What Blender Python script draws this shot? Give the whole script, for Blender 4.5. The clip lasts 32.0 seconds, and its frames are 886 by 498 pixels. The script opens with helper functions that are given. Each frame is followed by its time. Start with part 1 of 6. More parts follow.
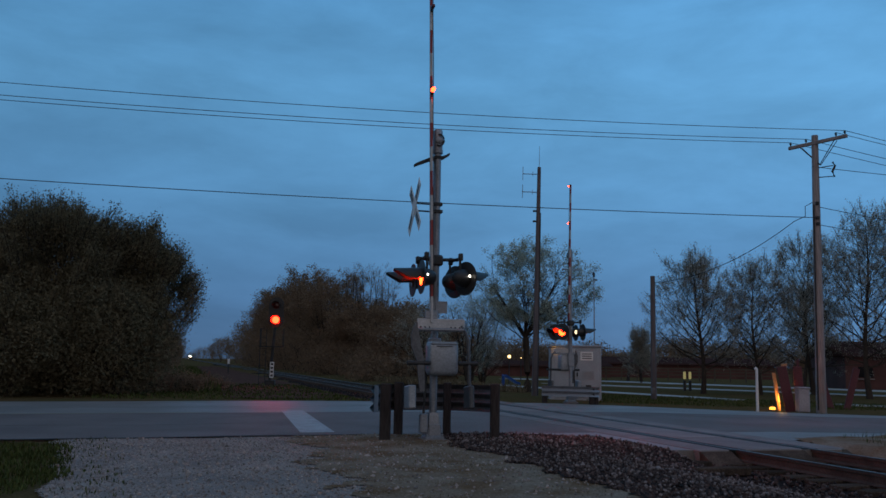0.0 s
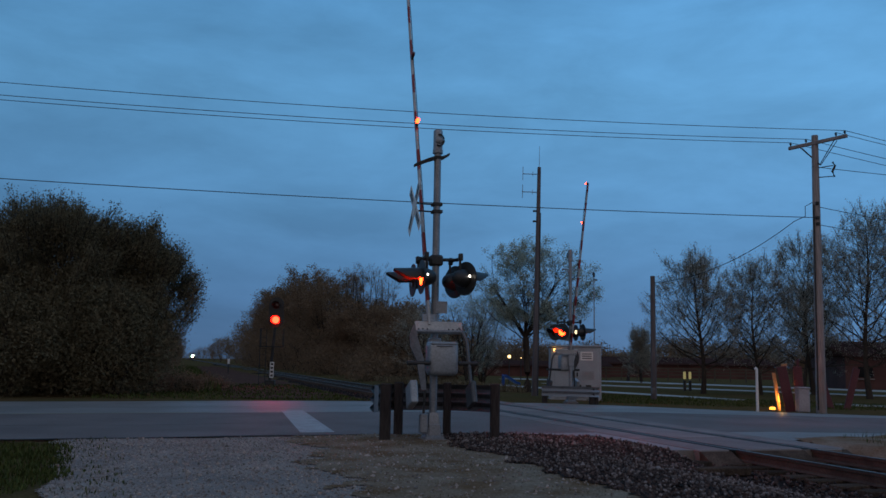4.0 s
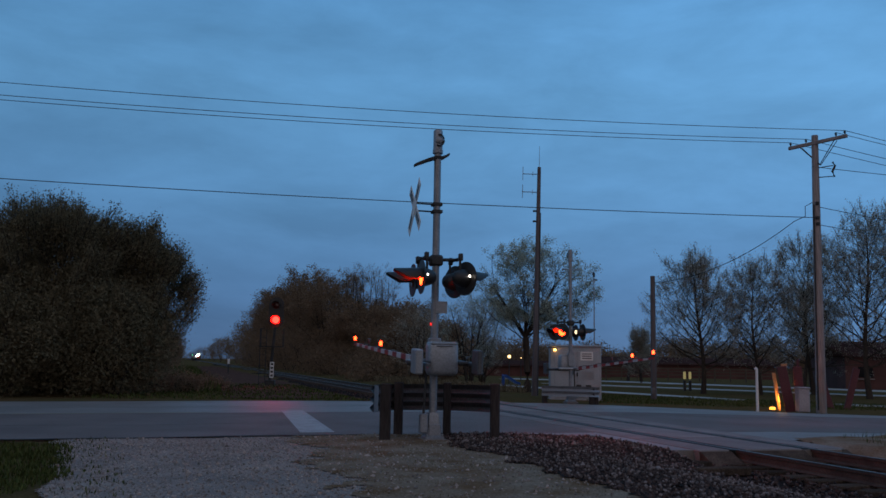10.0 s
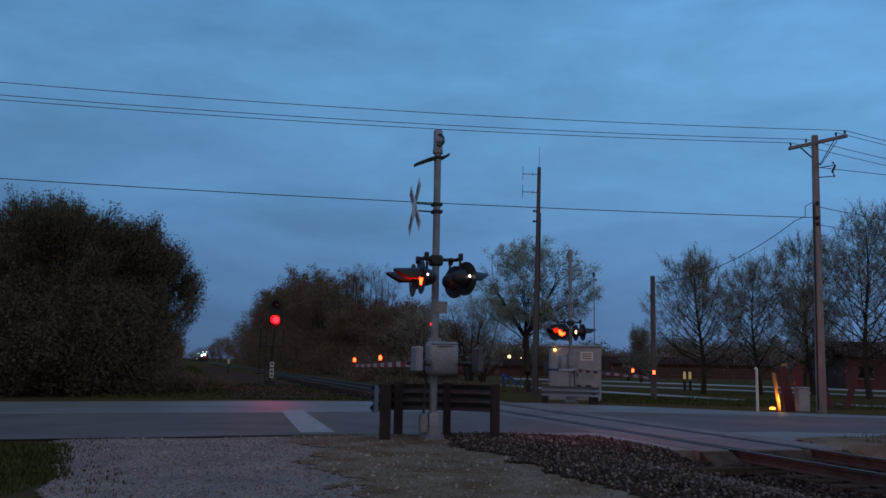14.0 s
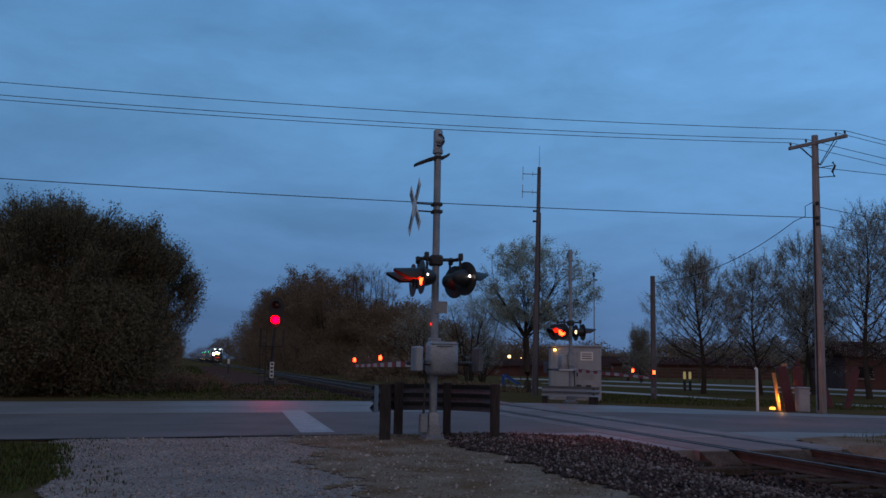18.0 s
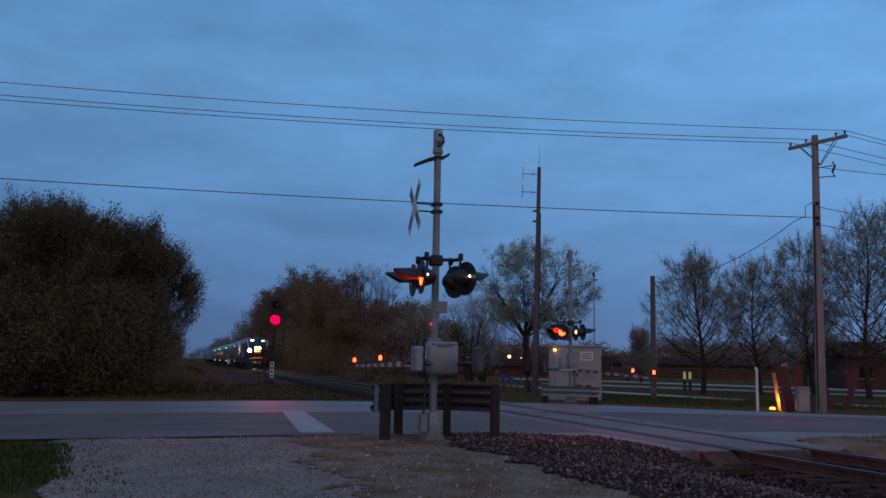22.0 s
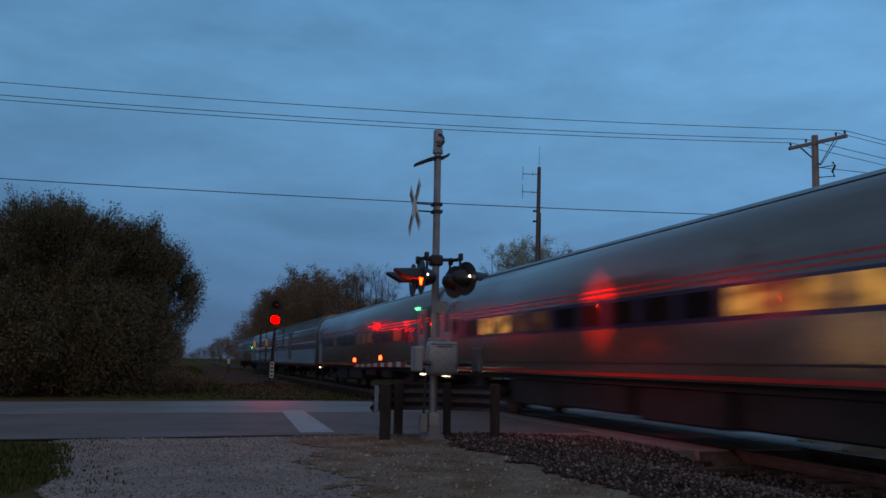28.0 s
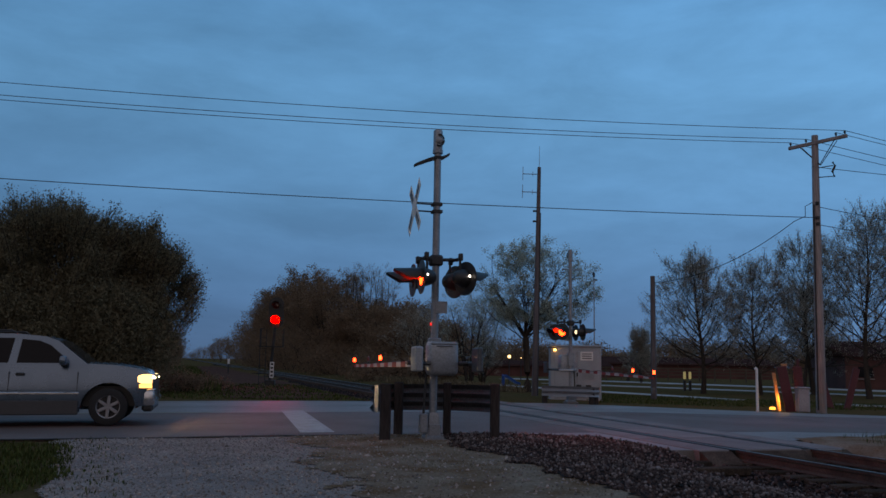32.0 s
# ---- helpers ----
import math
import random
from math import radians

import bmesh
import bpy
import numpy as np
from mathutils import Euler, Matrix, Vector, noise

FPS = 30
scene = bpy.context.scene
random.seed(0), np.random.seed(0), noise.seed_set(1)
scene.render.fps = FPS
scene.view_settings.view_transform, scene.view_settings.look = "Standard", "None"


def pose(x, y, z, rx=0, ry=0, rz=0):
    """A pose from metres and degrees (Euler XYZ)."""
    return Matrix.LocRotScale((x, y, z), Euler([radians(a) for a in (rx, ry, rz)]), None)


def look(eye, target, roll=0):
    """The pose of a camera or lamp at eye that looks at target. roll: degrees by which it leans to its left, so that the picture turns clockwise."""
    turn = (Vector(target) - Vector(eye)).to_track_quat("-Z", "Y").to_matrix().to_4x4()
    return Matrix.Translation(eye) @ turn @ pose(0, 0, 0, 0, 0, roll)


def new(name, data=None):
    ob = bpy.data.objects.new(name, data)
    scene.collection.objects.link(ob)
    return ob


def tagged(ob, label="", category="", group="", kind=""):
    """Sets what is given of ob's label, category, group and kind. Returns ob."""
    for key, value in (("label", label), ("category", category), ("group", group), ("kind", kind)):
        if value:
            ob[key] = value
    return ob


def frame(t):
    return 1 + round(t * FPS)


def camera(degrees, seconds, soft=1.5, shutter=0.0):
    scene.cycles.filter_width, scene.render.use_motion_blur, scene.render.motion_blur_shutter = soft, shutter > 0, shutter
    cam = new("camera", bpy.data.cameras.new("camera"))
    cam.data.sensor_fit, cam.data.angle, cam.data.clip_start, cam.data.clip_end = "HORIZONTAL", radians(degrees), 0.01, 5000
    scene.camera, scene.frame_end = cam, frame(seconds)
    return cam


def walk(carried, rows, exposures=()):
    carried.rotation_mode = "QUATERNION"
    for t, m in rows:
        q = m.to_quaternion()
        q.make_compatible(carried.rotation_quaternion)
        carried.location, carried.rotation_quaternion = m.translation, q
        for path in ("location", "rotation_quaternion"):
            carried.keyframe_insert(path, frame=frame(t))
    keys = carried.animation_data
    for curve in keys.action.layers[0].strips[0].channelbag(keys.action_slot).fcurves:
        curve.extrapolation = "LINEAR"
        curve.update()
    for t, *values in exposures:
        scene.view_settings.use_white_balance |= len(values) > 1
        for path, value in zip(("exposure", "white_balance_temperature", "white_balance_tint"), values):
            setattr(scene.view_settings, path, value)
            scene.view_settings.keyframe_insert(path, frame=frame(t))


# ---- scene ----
DEG = 55.5
cam = camera(DEG, 32.0, soft=1.55, shutter=0.55)
EYE = (0.0, 0.0, 1.4)
TILT, LEAN = 7.65, 1.0
STAND = look(EYE, (0.0, 100.0, 1.4 + 100.0 * math.tan(radians(TILT))), LEAN)
walk(cam, [(0.0, STAND), (32.0, STAND)], exposures=[(0.0, 0.06, 6380, 9), (6.0, 0.03, 6400, 12), (14.0, 0.03, 6500, 17), (22.0, 0.08, 6500, 22), (25.0, 0.0, 6550, 20), (28.0, 0.02, 6850, 15), (32.0, 0.02, 6750, 16)])

# ---- plan: the track and the road ----
PHI = 17.1                       # the track runs this many degrees to the left of the view
TD = 9.9                         # from the eye across to the middle of the track
TU = Vector((-math.sin(radians(PHI)), math.cos(radians(PHI)), 0))
TN = Vector((math.cos(radians(PHI)), math.sin(radians(PHI)), 0))
RD = 75.0
RU = Vector((math.sin(radians(RD)), math.cos(radians(RD)), 0))
RQ = Vector((-math.cos(radians(RD)), math.sin(radians(RD)), 0))
Q_NEAR, Q_MID, Q_FAR = 16.5, 23.6, 29.3


def tk(s, lat=0.0, z=0.0):
    """Along the track, across it, above the rail heads."""
    return TN * (TD + lat) + TU * s + Vector((0, 0, z))


def rp(a, q, z=0.0):
    """Along the road, across it, above its surface."""
    p = RU * a + RQ * q
    return Vector((p.x, p.y, gz(p.x, p.y) + z))


def gz(x, y):
    """The road climbs gently to the crossing from both sides."""
    e = x * TN.x + y * TN.y - TD
    if e > 0:
        return -min(0.45, 0.020 * max(0.0, e - 3.0))
    return -min(0.20, 0.008 * max(0.0, -e - 4.0))


# ---- world ----
world = bpy.data.worlds.new("dusk")
scene.world = world
world.use_nodes = True
wn, wl = world.node_tree.nodes, world.node_tree.links
wn.clear()


def wnode(kind, **kw):
    n = wn.new(kind)
    for k, v in kw.items():
        n.inputs[k].default_value = v
    return n


w_out, w_bg = wnode("ShaderNodeOutputWorld"), wnode("ShaderNodeBackground")
w_tc, w_sep = wnode("ShaderNodeTexCoord"), wnode("ShaderNodeSeparateXYZ")
wl.new(w_tc.outputs["Generated"], w_sep.inputs[0])
w_ramp = wnode("ShaderNodeValToRGB")
ramp = w_ramp.color_ramp
ramp.elements[0].position, ramp.elements[0].color = 0.0, (0.080, 0.158, 0.295, 1)
ramp.elements[1].position, ramp.elements[1].color = 1.0, (0.092, 0.245, 0.465, 1)
for pos, col in ((0.07, (0.086, 0.200, 0.380, 1)), (0.17, (0.104, 0.272, 0.500, 1)), (0.30, (0.122, 0.340, 0.610, 1)), (0.42, (0.100, 0.295, 0.550, 1))):
    el = ramp.elements.new(pos)
    el.color = col
wl.new(w_sep.outputs["Z"], w_ramp.inputs[0])
# long flat cloud bands
w_map = wnode("ShaderNodeMapping")
w_map.inputs["Scale"].default_value = (1.5, 1.5, 4.5)
wl.new(w_tc.outputs["Generated"], w_map.inputs["Vector"])
w_noise = wnode("ShaderNodeTexNoise", Scale=2.6, Detail=6.0, Roughness=0.6, Distortion=0.25)
wl.new(w_map.outputs[0], w_noise.inputs["Vector"])
w_cr = wnode("ShaderNodeMapRange")
w_cr.inputs["From Min"].default_value, w_cr.inputs["From Max"].default_value = 0.34, 0.70
w_cr.inputs["To Min"].default_value, w_cr.inputs["To Max"].default_value = 0.86, 1.16
wl.new(w_noise.outputs["Fac"], w_cr.inputs["Value"])
w_mul = wnode("ShaderNodeVectorMath")
w_mul.operation = "SCALE"
w_side = wnode("ShaderNodeMapRange")      # the sky is a little lighter to the right
w_side.inputs["From Min"].default_value, w_side.inputs["From Max"].default_value = -0.6, 0.5
w_side.inputs["To Min"].default_value, w_side.inputs["To Max"].default_value = 0.74, 1.14
wl.new(w_sep.outputs["X"], w_side.inputs["Value"])
w_tint = wnode("ShaderNodeVectorMath")
w_tint.operation = "SCALE"
wl.new(w_ramp.outputs["Color"], w_tint.inputs[0])
wl.new(w_side.outputs[0], w_tint.inputs["Scale"])
wl.new(w_tint.outputs[0], w_mul.inputs[0])
wl.new(w_cr.outputs[0], w_mul.inputs["Scale"])
# the afterglow of the set sun, behind the camera
w_west = wnode("ShaderNodeMapRange")
w_west.inputs["From Min"].default_value, w_west.inputs["From Max"].default_value = 0.1, -0.9
wl.new(w_sep.outputs["Y"], w_west.inputs["Value"])
w_mix = wnode("ShaderNodeMix")
w_mix.data_type = "RGBA"
wl.new(w_west.outputs[0], w_mix.inputs["Factor"])
wl.new(w_mul.outputs[0], w_mix.inputs["A"])
w_mix.inputs["B"].default_value = (0.40, 0.355, 0.36, 1)
wl.new(w_mix.outputs["Result"], w_bg.inputs["Color"])
w_bg.inputs["Strength"].default_value = 1.0
wl.new(w_bg.outputs[0], w_out.inputs["Surface"])


# ---- mesh tools ----
class B:
    """Collects vertices and faces of one part."""

    def __init__(self):
        self.v, self.f = [], []

    def add(self, verts, faces, m=None):
        o = len(self.v)
        self.v += [tuple(m @ Vector(p)) if m else tuple(p) for p in verts]
        self.f += [tuple(i + o for i in face) for face in faces]
        return self

    def box(self, c, s, bev=0.0, m=None, seg=1):
        bm = bmesh.new()
        bmesh.ops.create_cube(bm, size=1.0)
        for v in bm.verts:
            v.co = Vector((c[0] + v.co.x * s[0], c[1] + v.co.y * s[1], c[2] + v.co.z * s[2]))
        if bev > 0:
            bmesh.ops.bevel(bm, geom=bm.edges[:], offset=min(bev, 0.45 * min(s)), segments=seg, affect="EDGES", profile=0.5)
        bm.verts.index_update()
        self.add([v.co.copy() for v in bm.verts], [[v.index for v in f.verts] for f in bm.faces], m)
        bm.free()
        return self

    def tube(self, p0, p1, r0, r1=None, n=10, caps=True, m=None):
        return self.pipe([p0, p1], [r0, r0 if r1 is None else r1], n, caps, m)

    def pipe(self, pts, r, n=8, caps=True, m=None):
        pts = [Vector(p) for p in pts]
        rs = r if isinstance(r, (list, tuple)) else [r] * len(pts)
        verts, faces = [], []
        for i, p in enumerate(pts):
            d = (pts[min(i + 1, len(pts) - 1)] - pts[max(i - 1, 0)]).normalized()
            a = d.cross(Vector((0, 0, 1)))
            if a.length < 1e-3:
                a = Vector((1, 0, 0))
            a.normalize()
            b = d.cross(a)
            for k in range(n):
                t = 2 * math.pi * k / n
                verts.append(p + (a * math.cos(t) + b * math.sin(t)) * rs[i])
        for i in range(len(pts) - 1):
            for k in range(n):
                k2 = (k + 1) % n
                faces.append((i * n + k, i * n + k2, i * n + n + k2, i * n + n + k))
        if caps:
            faces += [tuple(range(n))[::-1], tuple(range((len(pts) - 1) * n, len(pts) * n))]
        return self.add(verts, faces, m)

    def lathe(self, prof, n=16, m=None, arc=1.0):
        verts, faces = [], []
        k_n = n if arc >= 1 else n + 1
        for r, z in prof:
            for k in range(k_n):
                t = 2 * math.pi * arc * k / n
                verts.append((r * math.cos(t), r * math.sin(t), z))
        for i in range(len(prof) - 1):
            for k in range(n):
                k2 = (k + 1) % k_n
                faces.append((i * k_n + k, i * k_n + k2, i * k_n + k_n + k2, i * k_n + k_n + k))
        return self.add(verts, faces, m)

    def loft(self, loops, cap=True, closed=True, m=None):
        n = len(loops[0])
        verts = [p for lp in loops for p in lp]
        faces = []
        for i in range(len(loops) - 1):
            for k in range(n if closed else n - 1):
                k2 = (k + 1) % n
                faces.append((i * n + k, i * n + k2, i * n + n + k2, i * n + n + k))
        if cap:
            faces += [tuple(range(n))[::-1], tuple(range((len(loops) - 1) * n, len(loops) * n))]
        return self.add(verts, faces, m)

    def prism(self, poly, axis, a0, a1, m=None):
        """A 2D outline pushed along an axis: x gives (a, p, q), y gives (p, a, q), z gives (p, q, a)."""
        def at(a, p, q):
            return {"x": (a, p, q), "y": (p, a, q), "z": (p, q, a)}[axis]
        return self.loft([[at(a0, *p) for p in poly], [at(a1, *p) for p in poly]], m=m)


def part(name, b, material, parent=None, label="", smooth=False, at=None):
    me = bpy.data.meshes.new(name)
    me.from_pydata(b.v, [], b.f)
    me.validate()
    bm = bmesh.new()
    bm.from_mesh(me)
    if len(bm.faces) < 60000:
        bmesh.ops.recalc_face_normals(bm, faces=bm.faces)
    bm.to_mesh(me)
    bm.free()
    me.materials.append(material)
    if smooth:
        me.polygons.foreach_set("use_smooth", [True] * len(me.polygons))
        me.set_sharp_from_angle(angle=radians(40))
    ob = new(name, me)
    ob.parent = parent
    if at is not None:
        ob.matrix_basis = at
    if label:
        ob["label"] = label
    return ob


def thing(name, m, label, category, group="", kind=""):
    ob = new(name)
    ob.empty_display_size = 0.2
    ob.matrix_basis = m
    return tagged(ob, label, category, group, kind)


def setting(name, b, material, label, category, smooth=False, kind="structure"):
    return tagged(part(name, b, material, None, "", smooth), label, category, "", kind)


def repeats(name, b, material, parent, places, label=""):
    """The same small piece at many places under one thing: objects of their own on one mesh."""
    first = None
    for m in places:
        if first is None:
            first = part(name, b, material, parent, label, at=m)
        else:
            o = new(name, first.data)
            o.parent, o.matrix_basis = parent, m
            if label:
                o["label"] = label
    return first


# ---- materials ----
def mat(name, col, rough=0.6, metal=0.0, var=0.3, scale=2.0, fine=40.0, bump=0.15, col2=None, rnd=0.0, spec=0.5, coat=0.0, isl=0.0, stretch=None):
    m = bpy.data.materials.new(name)
    m.use_nodes = True
    nt = m.node_tree
    nd, lk = nt.nodes, nt.links
    p = nd["Principled BSDF"]
    p.inputs["Metallic"].default_value = metal
    p.inputs["Specular IOR Level"].default_value = spec
    p.inputs["Coat Weight"].default_value = coat
    tc = nd.new("ShaderNodeTexCoord")
    src = tc.outputs["Object"]
    if stretch:
        mp = nd.new("ShaderNodeMapping")
        mp.inputs["Scale"].default_value = stretch
        lk.new(src, mp.inputs["Vector"])
        src = mp.outputs[0]
    n1, n2 = nd.new("ShaderNodeTexNoise"), nd.new("ShaderNodeTexNoise")
    n1.inputs["Scale"].default_value, n1.inputs["Detail"].default_value = scale, 5
    n2.inputs["Scale"].default_value, n2.inputs["Detail"].default_value = fine, 3
    for n in (n1, n2):
        lk.new(src, n.inputs["Vector"])
    col2 = col2 or tuple(c * (1 - var) for c in col)
    mix = nd.new("ShaderNodeMix")
    mix.data_type = "RGBA"
    mr = nd.new("ShaderNodeMapRange")
    mr.inputs["From Min"].default_value, mr.inputs["From Max"].default_value = 0.35, 0.68
    lk.new(n1.outputs["Fac"], mr.inputs["Value"])
    lk.new(mr.outputs[0], mix.inputs["Factor"])
    mix.inputs["A"].default_value, mix.inputs["B"].default_value = (*col, 1), (*col2, 1)
    hsv = nd.new("ShaderNodeHueSaturation")
    lk.new(mix.outputs["Result"], hsv.inputs["Color"])
    m2 = nd.new("ShaderNodeMapRange")
    m2.inputs["To Min"].default_value, m2.inputs["To Max"].default_value = 1 - var, 1 + var
    m2.inputs["From Min"].default_value, m2.inputs["From Max"].default_value = 0.25, 0.75
    lk.new(n2.outputs["Fac"], m2.inputs["Value"])
    val = m2.outputs[0]
    if rnd or isl:
        if rnd:
            oi = nd.new("ShaderNodeObjectInfo")
        else:
            oi = nd.new("ShaderNodeNewGeometry")
        m3 = nd.new("ShaderNodeMapRange")
        amp = rnd or isl
        m3.inputs["To Min"].default_value, m3.inputs["To Max"].default_value = 1 - amp, 1 + amp
        lk.new(oi.outputs["Random" if rnd else "Random Per Island"], m3.inputs["Value"])
        mu = nd.new("ShaderNodeMath")
        mu.operation = "MULTIPLY"
        lk.new(val, mu.inputs[0])
        lk.new(m3.outputs[0], mu.inputs[1])
        val = mu.outputs[0]
    lk.new(val, hsv.inputs["Value"])
    lk.new(hsv.outputs["Color"], p.inputs["Base Color"])
    m4 = nd.new("ShaderNodeMapRange")
    m4.inputs["To Min"].default_value, m4.inputs["To Max"].default_value = max(0.02, rough - 0.1), min(1, rough + 0.12)
    lk.new(n1.outputs["Fac"], m4.inputs["Value"])
    lk.new(m4.outputs[0], p.inputs["Roughness"])
    if bump:
        bp = nd.new("ShaderNodeBump")
        bp.inputs["Strength"].default_value = bump
        bp.inputs["Distance"].default_value = 0.02
        lk.new(n2.outputs["Fac"], bp.inputs["Height"])
        lk.new(bp.outputs[0], p.inputs["Normal"])
    return m


def leaf_mat(name, col, through_share, isl=0.5):
    """Thin leaves: they scatter light back and let some through."""
    m = mat(name, col, 0.8, var=0.2, scale=0.5, fine=5, bump=0, isl=isl, spec=0.0)
    nd, lk = m.node_tree.nodes, m.node_tree.links
    p, out = nd["Principled BSDF"], nd["Material Output"]
    tr, mx = nd.new("ShaderNodeBsdfTranslucent"), nd.new("ShaderNodeMixShader")
    lk.new(p.inputs["Base Color"].links[0].from_socket, tr.inputs["Color"])
    mx.inputs[0].default_value = through_share
    lk.new(p.outputs[0], mx.inputs[1])
    lk.new(tr.outputs[0], mx.inputs[2])
    lk.new(mx.outputs[0], out.inputs["Surface"])
    return m


def glow(name, col, strength):
    m = bpy.data.materials.new(name)
    m.use_nodes = True
    p = m.node_tree.nodes["Principled BSDF"]
    p.inputs["Base Color"].default_value = (*[0.02 * c for c in col], 1)
    p.inputs["Roughness"].default_value = 0.3
    p.inputs["Emission Color"].default_value = (*col, 1)
    p.inputs["Emission Strength"].default_value = strength
    return m


def glow_pane(name, col, low, high):
    """A pane that glows by itself: noise in its emission stands for the lit inside."""
    m = glow(name, col, high)
    nd, lk = m.node_tree.nodes, m.node_tree.links
    tc, mp, n, mr = nd.new("ShaderNodeTexCoord"), nd.new("ShaderNodeMapping"), nd.new("ShaderNodeTexNoise"), nd.new("ShaderNodeMapRange")
    mp.inputs["Scale"].default_value = (1.1, 1.0, 3.0)
    n.inputs["Scale"].default_value, n.inputs["Detail"].default_value = 1.2, 2
    mr.inputs["From Min"].default_value, mr.inputs["From Max"].default_value = 0.35, 0.65
    mr.inputs["To Min"].default_value, mr.inputs["To Max"].default_value = low, high
    lk.new(tc.outputs["Object"], mp.inputs["Vector"])
    lk.new(mp.outputs[0], n.inputs["Vector"])
    lk.new(n.outputs["Fac"], mr.inputs["Value"])
    lk.new(mr.outputs[0], nd["Principled BSDF"].inputs["Emission Strength"])
    return m


ASPHALT = mat("asphalt", (0.168, 0.122, 0.106), 0.7, var=0.22, scale=0.5, fine=70, bump=0.5, spec=0.2)
ASPHALT_PALE = mat("pale_asphalt", (0.225, 0.19, 0.17), 0.52, var=0.2, scale=0.45, fine=70, bump=0.4, spec=0.2)
PAINT_LINE = mat("road_paint", (0.35, 0.325, 0.31), 0.7, var=0.22, scale=3, fine=25, bump=0.3)
CONCRETE = mat("concrete", (0.24, 0.205, 0.19), 0.85, var=0.25, scale=1.2, fine=50, bump=0.3, rnd=0.12, spec=0.08)
GRAVEL = mat("gravel", (0.30, 0.235, 0.20), 0.95, var=0.42, scale=1.1, fine=32, bump=1.0, col2=(0.19, 0.155, 0.14), spec=0.08)
GRASS_GROUND = mat("grass_soil", (0.085, 0.064, 0.026), 1.0, var=0.4, scale=0.6, fine=24, bump=1.0, col2=(0.105, 0.068, 0.034), spec=0.0)
DRY_GRASS = mat("dry_grass_soil", (0.250, 0.186, 0.138), 1.0, var=0.4, scale=1.4, fine=30, bump=1.0, col2=(0.150, 0.086, 0.048), spec=0.0)
BALLAST_BED = mat("ballast_bed", (0.040, 0.032, 0.030), 1.0, var=0.5, scale=2.0, fine=18, bump=1.0, spec=0.0)
STONE = mat("ballast_stone", (0.074, 0.050, 0.044), 0.9, var=0.25, scale=3, fine=30, bump=0.4, isl=0.8, spec=0.08)
PALE_STONE = mat("pale_ballast_stone", (0.19, 0.155, 0.145), 0.9, var=0.25, scale=3, fine=30, bump=0.3, isl=0.6, spec=0.08)
PEBBLE = mat("pebble", (0.30, 0.245, 0.215), 0.9, var=0.25, scale=3, fine=30, bump=0.3, isl=0.5, spec=0.08)
GRASS = mat("grass_blade", (0.070, 0.082, 0.026), 0.9, var=0.3, scale=1, fine=8, bump=0, isl=0.5, spec=0.0)
STRAW = mat("straw", (0.17, 0.135, 0.085), 0.95, var=0.3, scale=1, fine=8, bump=0, isl=0.5, spec=0.0)
RAIL_STEEL = mat("rail_steel", (0.11, 0.07, 0.05), 0.65, 0.35, var=0.4, scale=3, fine=40, bump=0.3)
RAIL_HEAD = mat("worn_rail_head", (0.10, 0.070, 0.058), 0.42, 0.85, var=0.15, scale=1, fine=20, bump=0.05)
TIE = mat("tie_wood", (0.085, 0.062, 0.048), 0.95, var=0.4, scale=4, fine=40, bump=0.6, rnd=0.3, spec=0.0)
GALV = mat("galvanised_steel", (0.27, 0.28, 0.30), 0.5, 0.55, var=0.2, scale=3, fine=30, bump=0.08)
ALU_PAINT = mat("aluminium_paint", (0.30, 0.315, 0.335), 0.45, 0.35, var=0.2, scale=2.5, fine=30, bump=0.08)
BLACK_PAINT = mat("black_paint", (0.02, 0.019, 0.019), 0.45, 0.0, var=0.3, scale=4, fine=40, bump=0.06)
WEATHERED_SHADED = mat("weathered_shaded_beam", (0.12, 0.12, 0.125), 0.5, 0.6, var=0.3, scale=2, fine=25, bump=0.12)
POLE_DARK = mat("dark_pole_wood", (0.125, 0.105, 0.108), 0.9, var=0.35, scale=2, fine=22, bump=0.5, stretch=(1, 1, 0.08))
POST_WOOD = mat("post_wood", (0.055, 0.047, 0.045), 0.95, var=0.35, scale=3, fine=30, bump=0.6, stretch=(1, 1, 0.15), spec=0.08)
POLE_WOOD = mat("pole_wood", (0.31, 0.265, 0.255), 0.9, var=0.35, scale=2, fine=22, bump=0.5, stretch=(1, 1, 0.08))
WHITE_PAINT = mat("white_sheeting", (0.72, 0.70, 0.68), 0.5, var=0.12, scale=3, fine=30, bump=0.04)
ARM_WHITE = mat("arm_white", (0.46, 0.44, 0.43), 0.55, var=0.2, scale=3, fine=30, bump=0.04)
ARM_RED = mat("arm_red", (0.28, 0.02, 0.015), 0.5, var=0.2, scale=3, fine=30, bump=0.04)
CABINET = mat("cabinet_paint", (0.33, 0.35, 0.375), 0.5, 0.1, var=0.15, scale=1.5, fine=25, bump=0.06)
DARK_ROOF = mat("dark_roof", (0.060, 0.032, 0.028), 0.95, var=0.3, scale=0.5, fine=10, bump=0.2, spec=0.0)
SEAM = mat("tar_seam_and_gap", (0.022, 0.020, 0.019), 0.8, var=0.3, scale=2, fine=30, bump=0.3, spec=0.1)
DARK_METAL = mat("dark_metal", (0.05, 0.048, 0.047), 0.6, 0.5, var=0.3, scale=3, fine=30, bump=0.1)
WIRE = mat("wire", (0.03, 0.03, 0.032), 0.6, 0.3, var=0.1, bump=0)
BARK = mat("bark", (0.065, 0.052, 0.043), 0.95, var=0.4, scale=3, fine=24, bump=0.8, stretch=(1, 1, 0.3), spec=0.0)
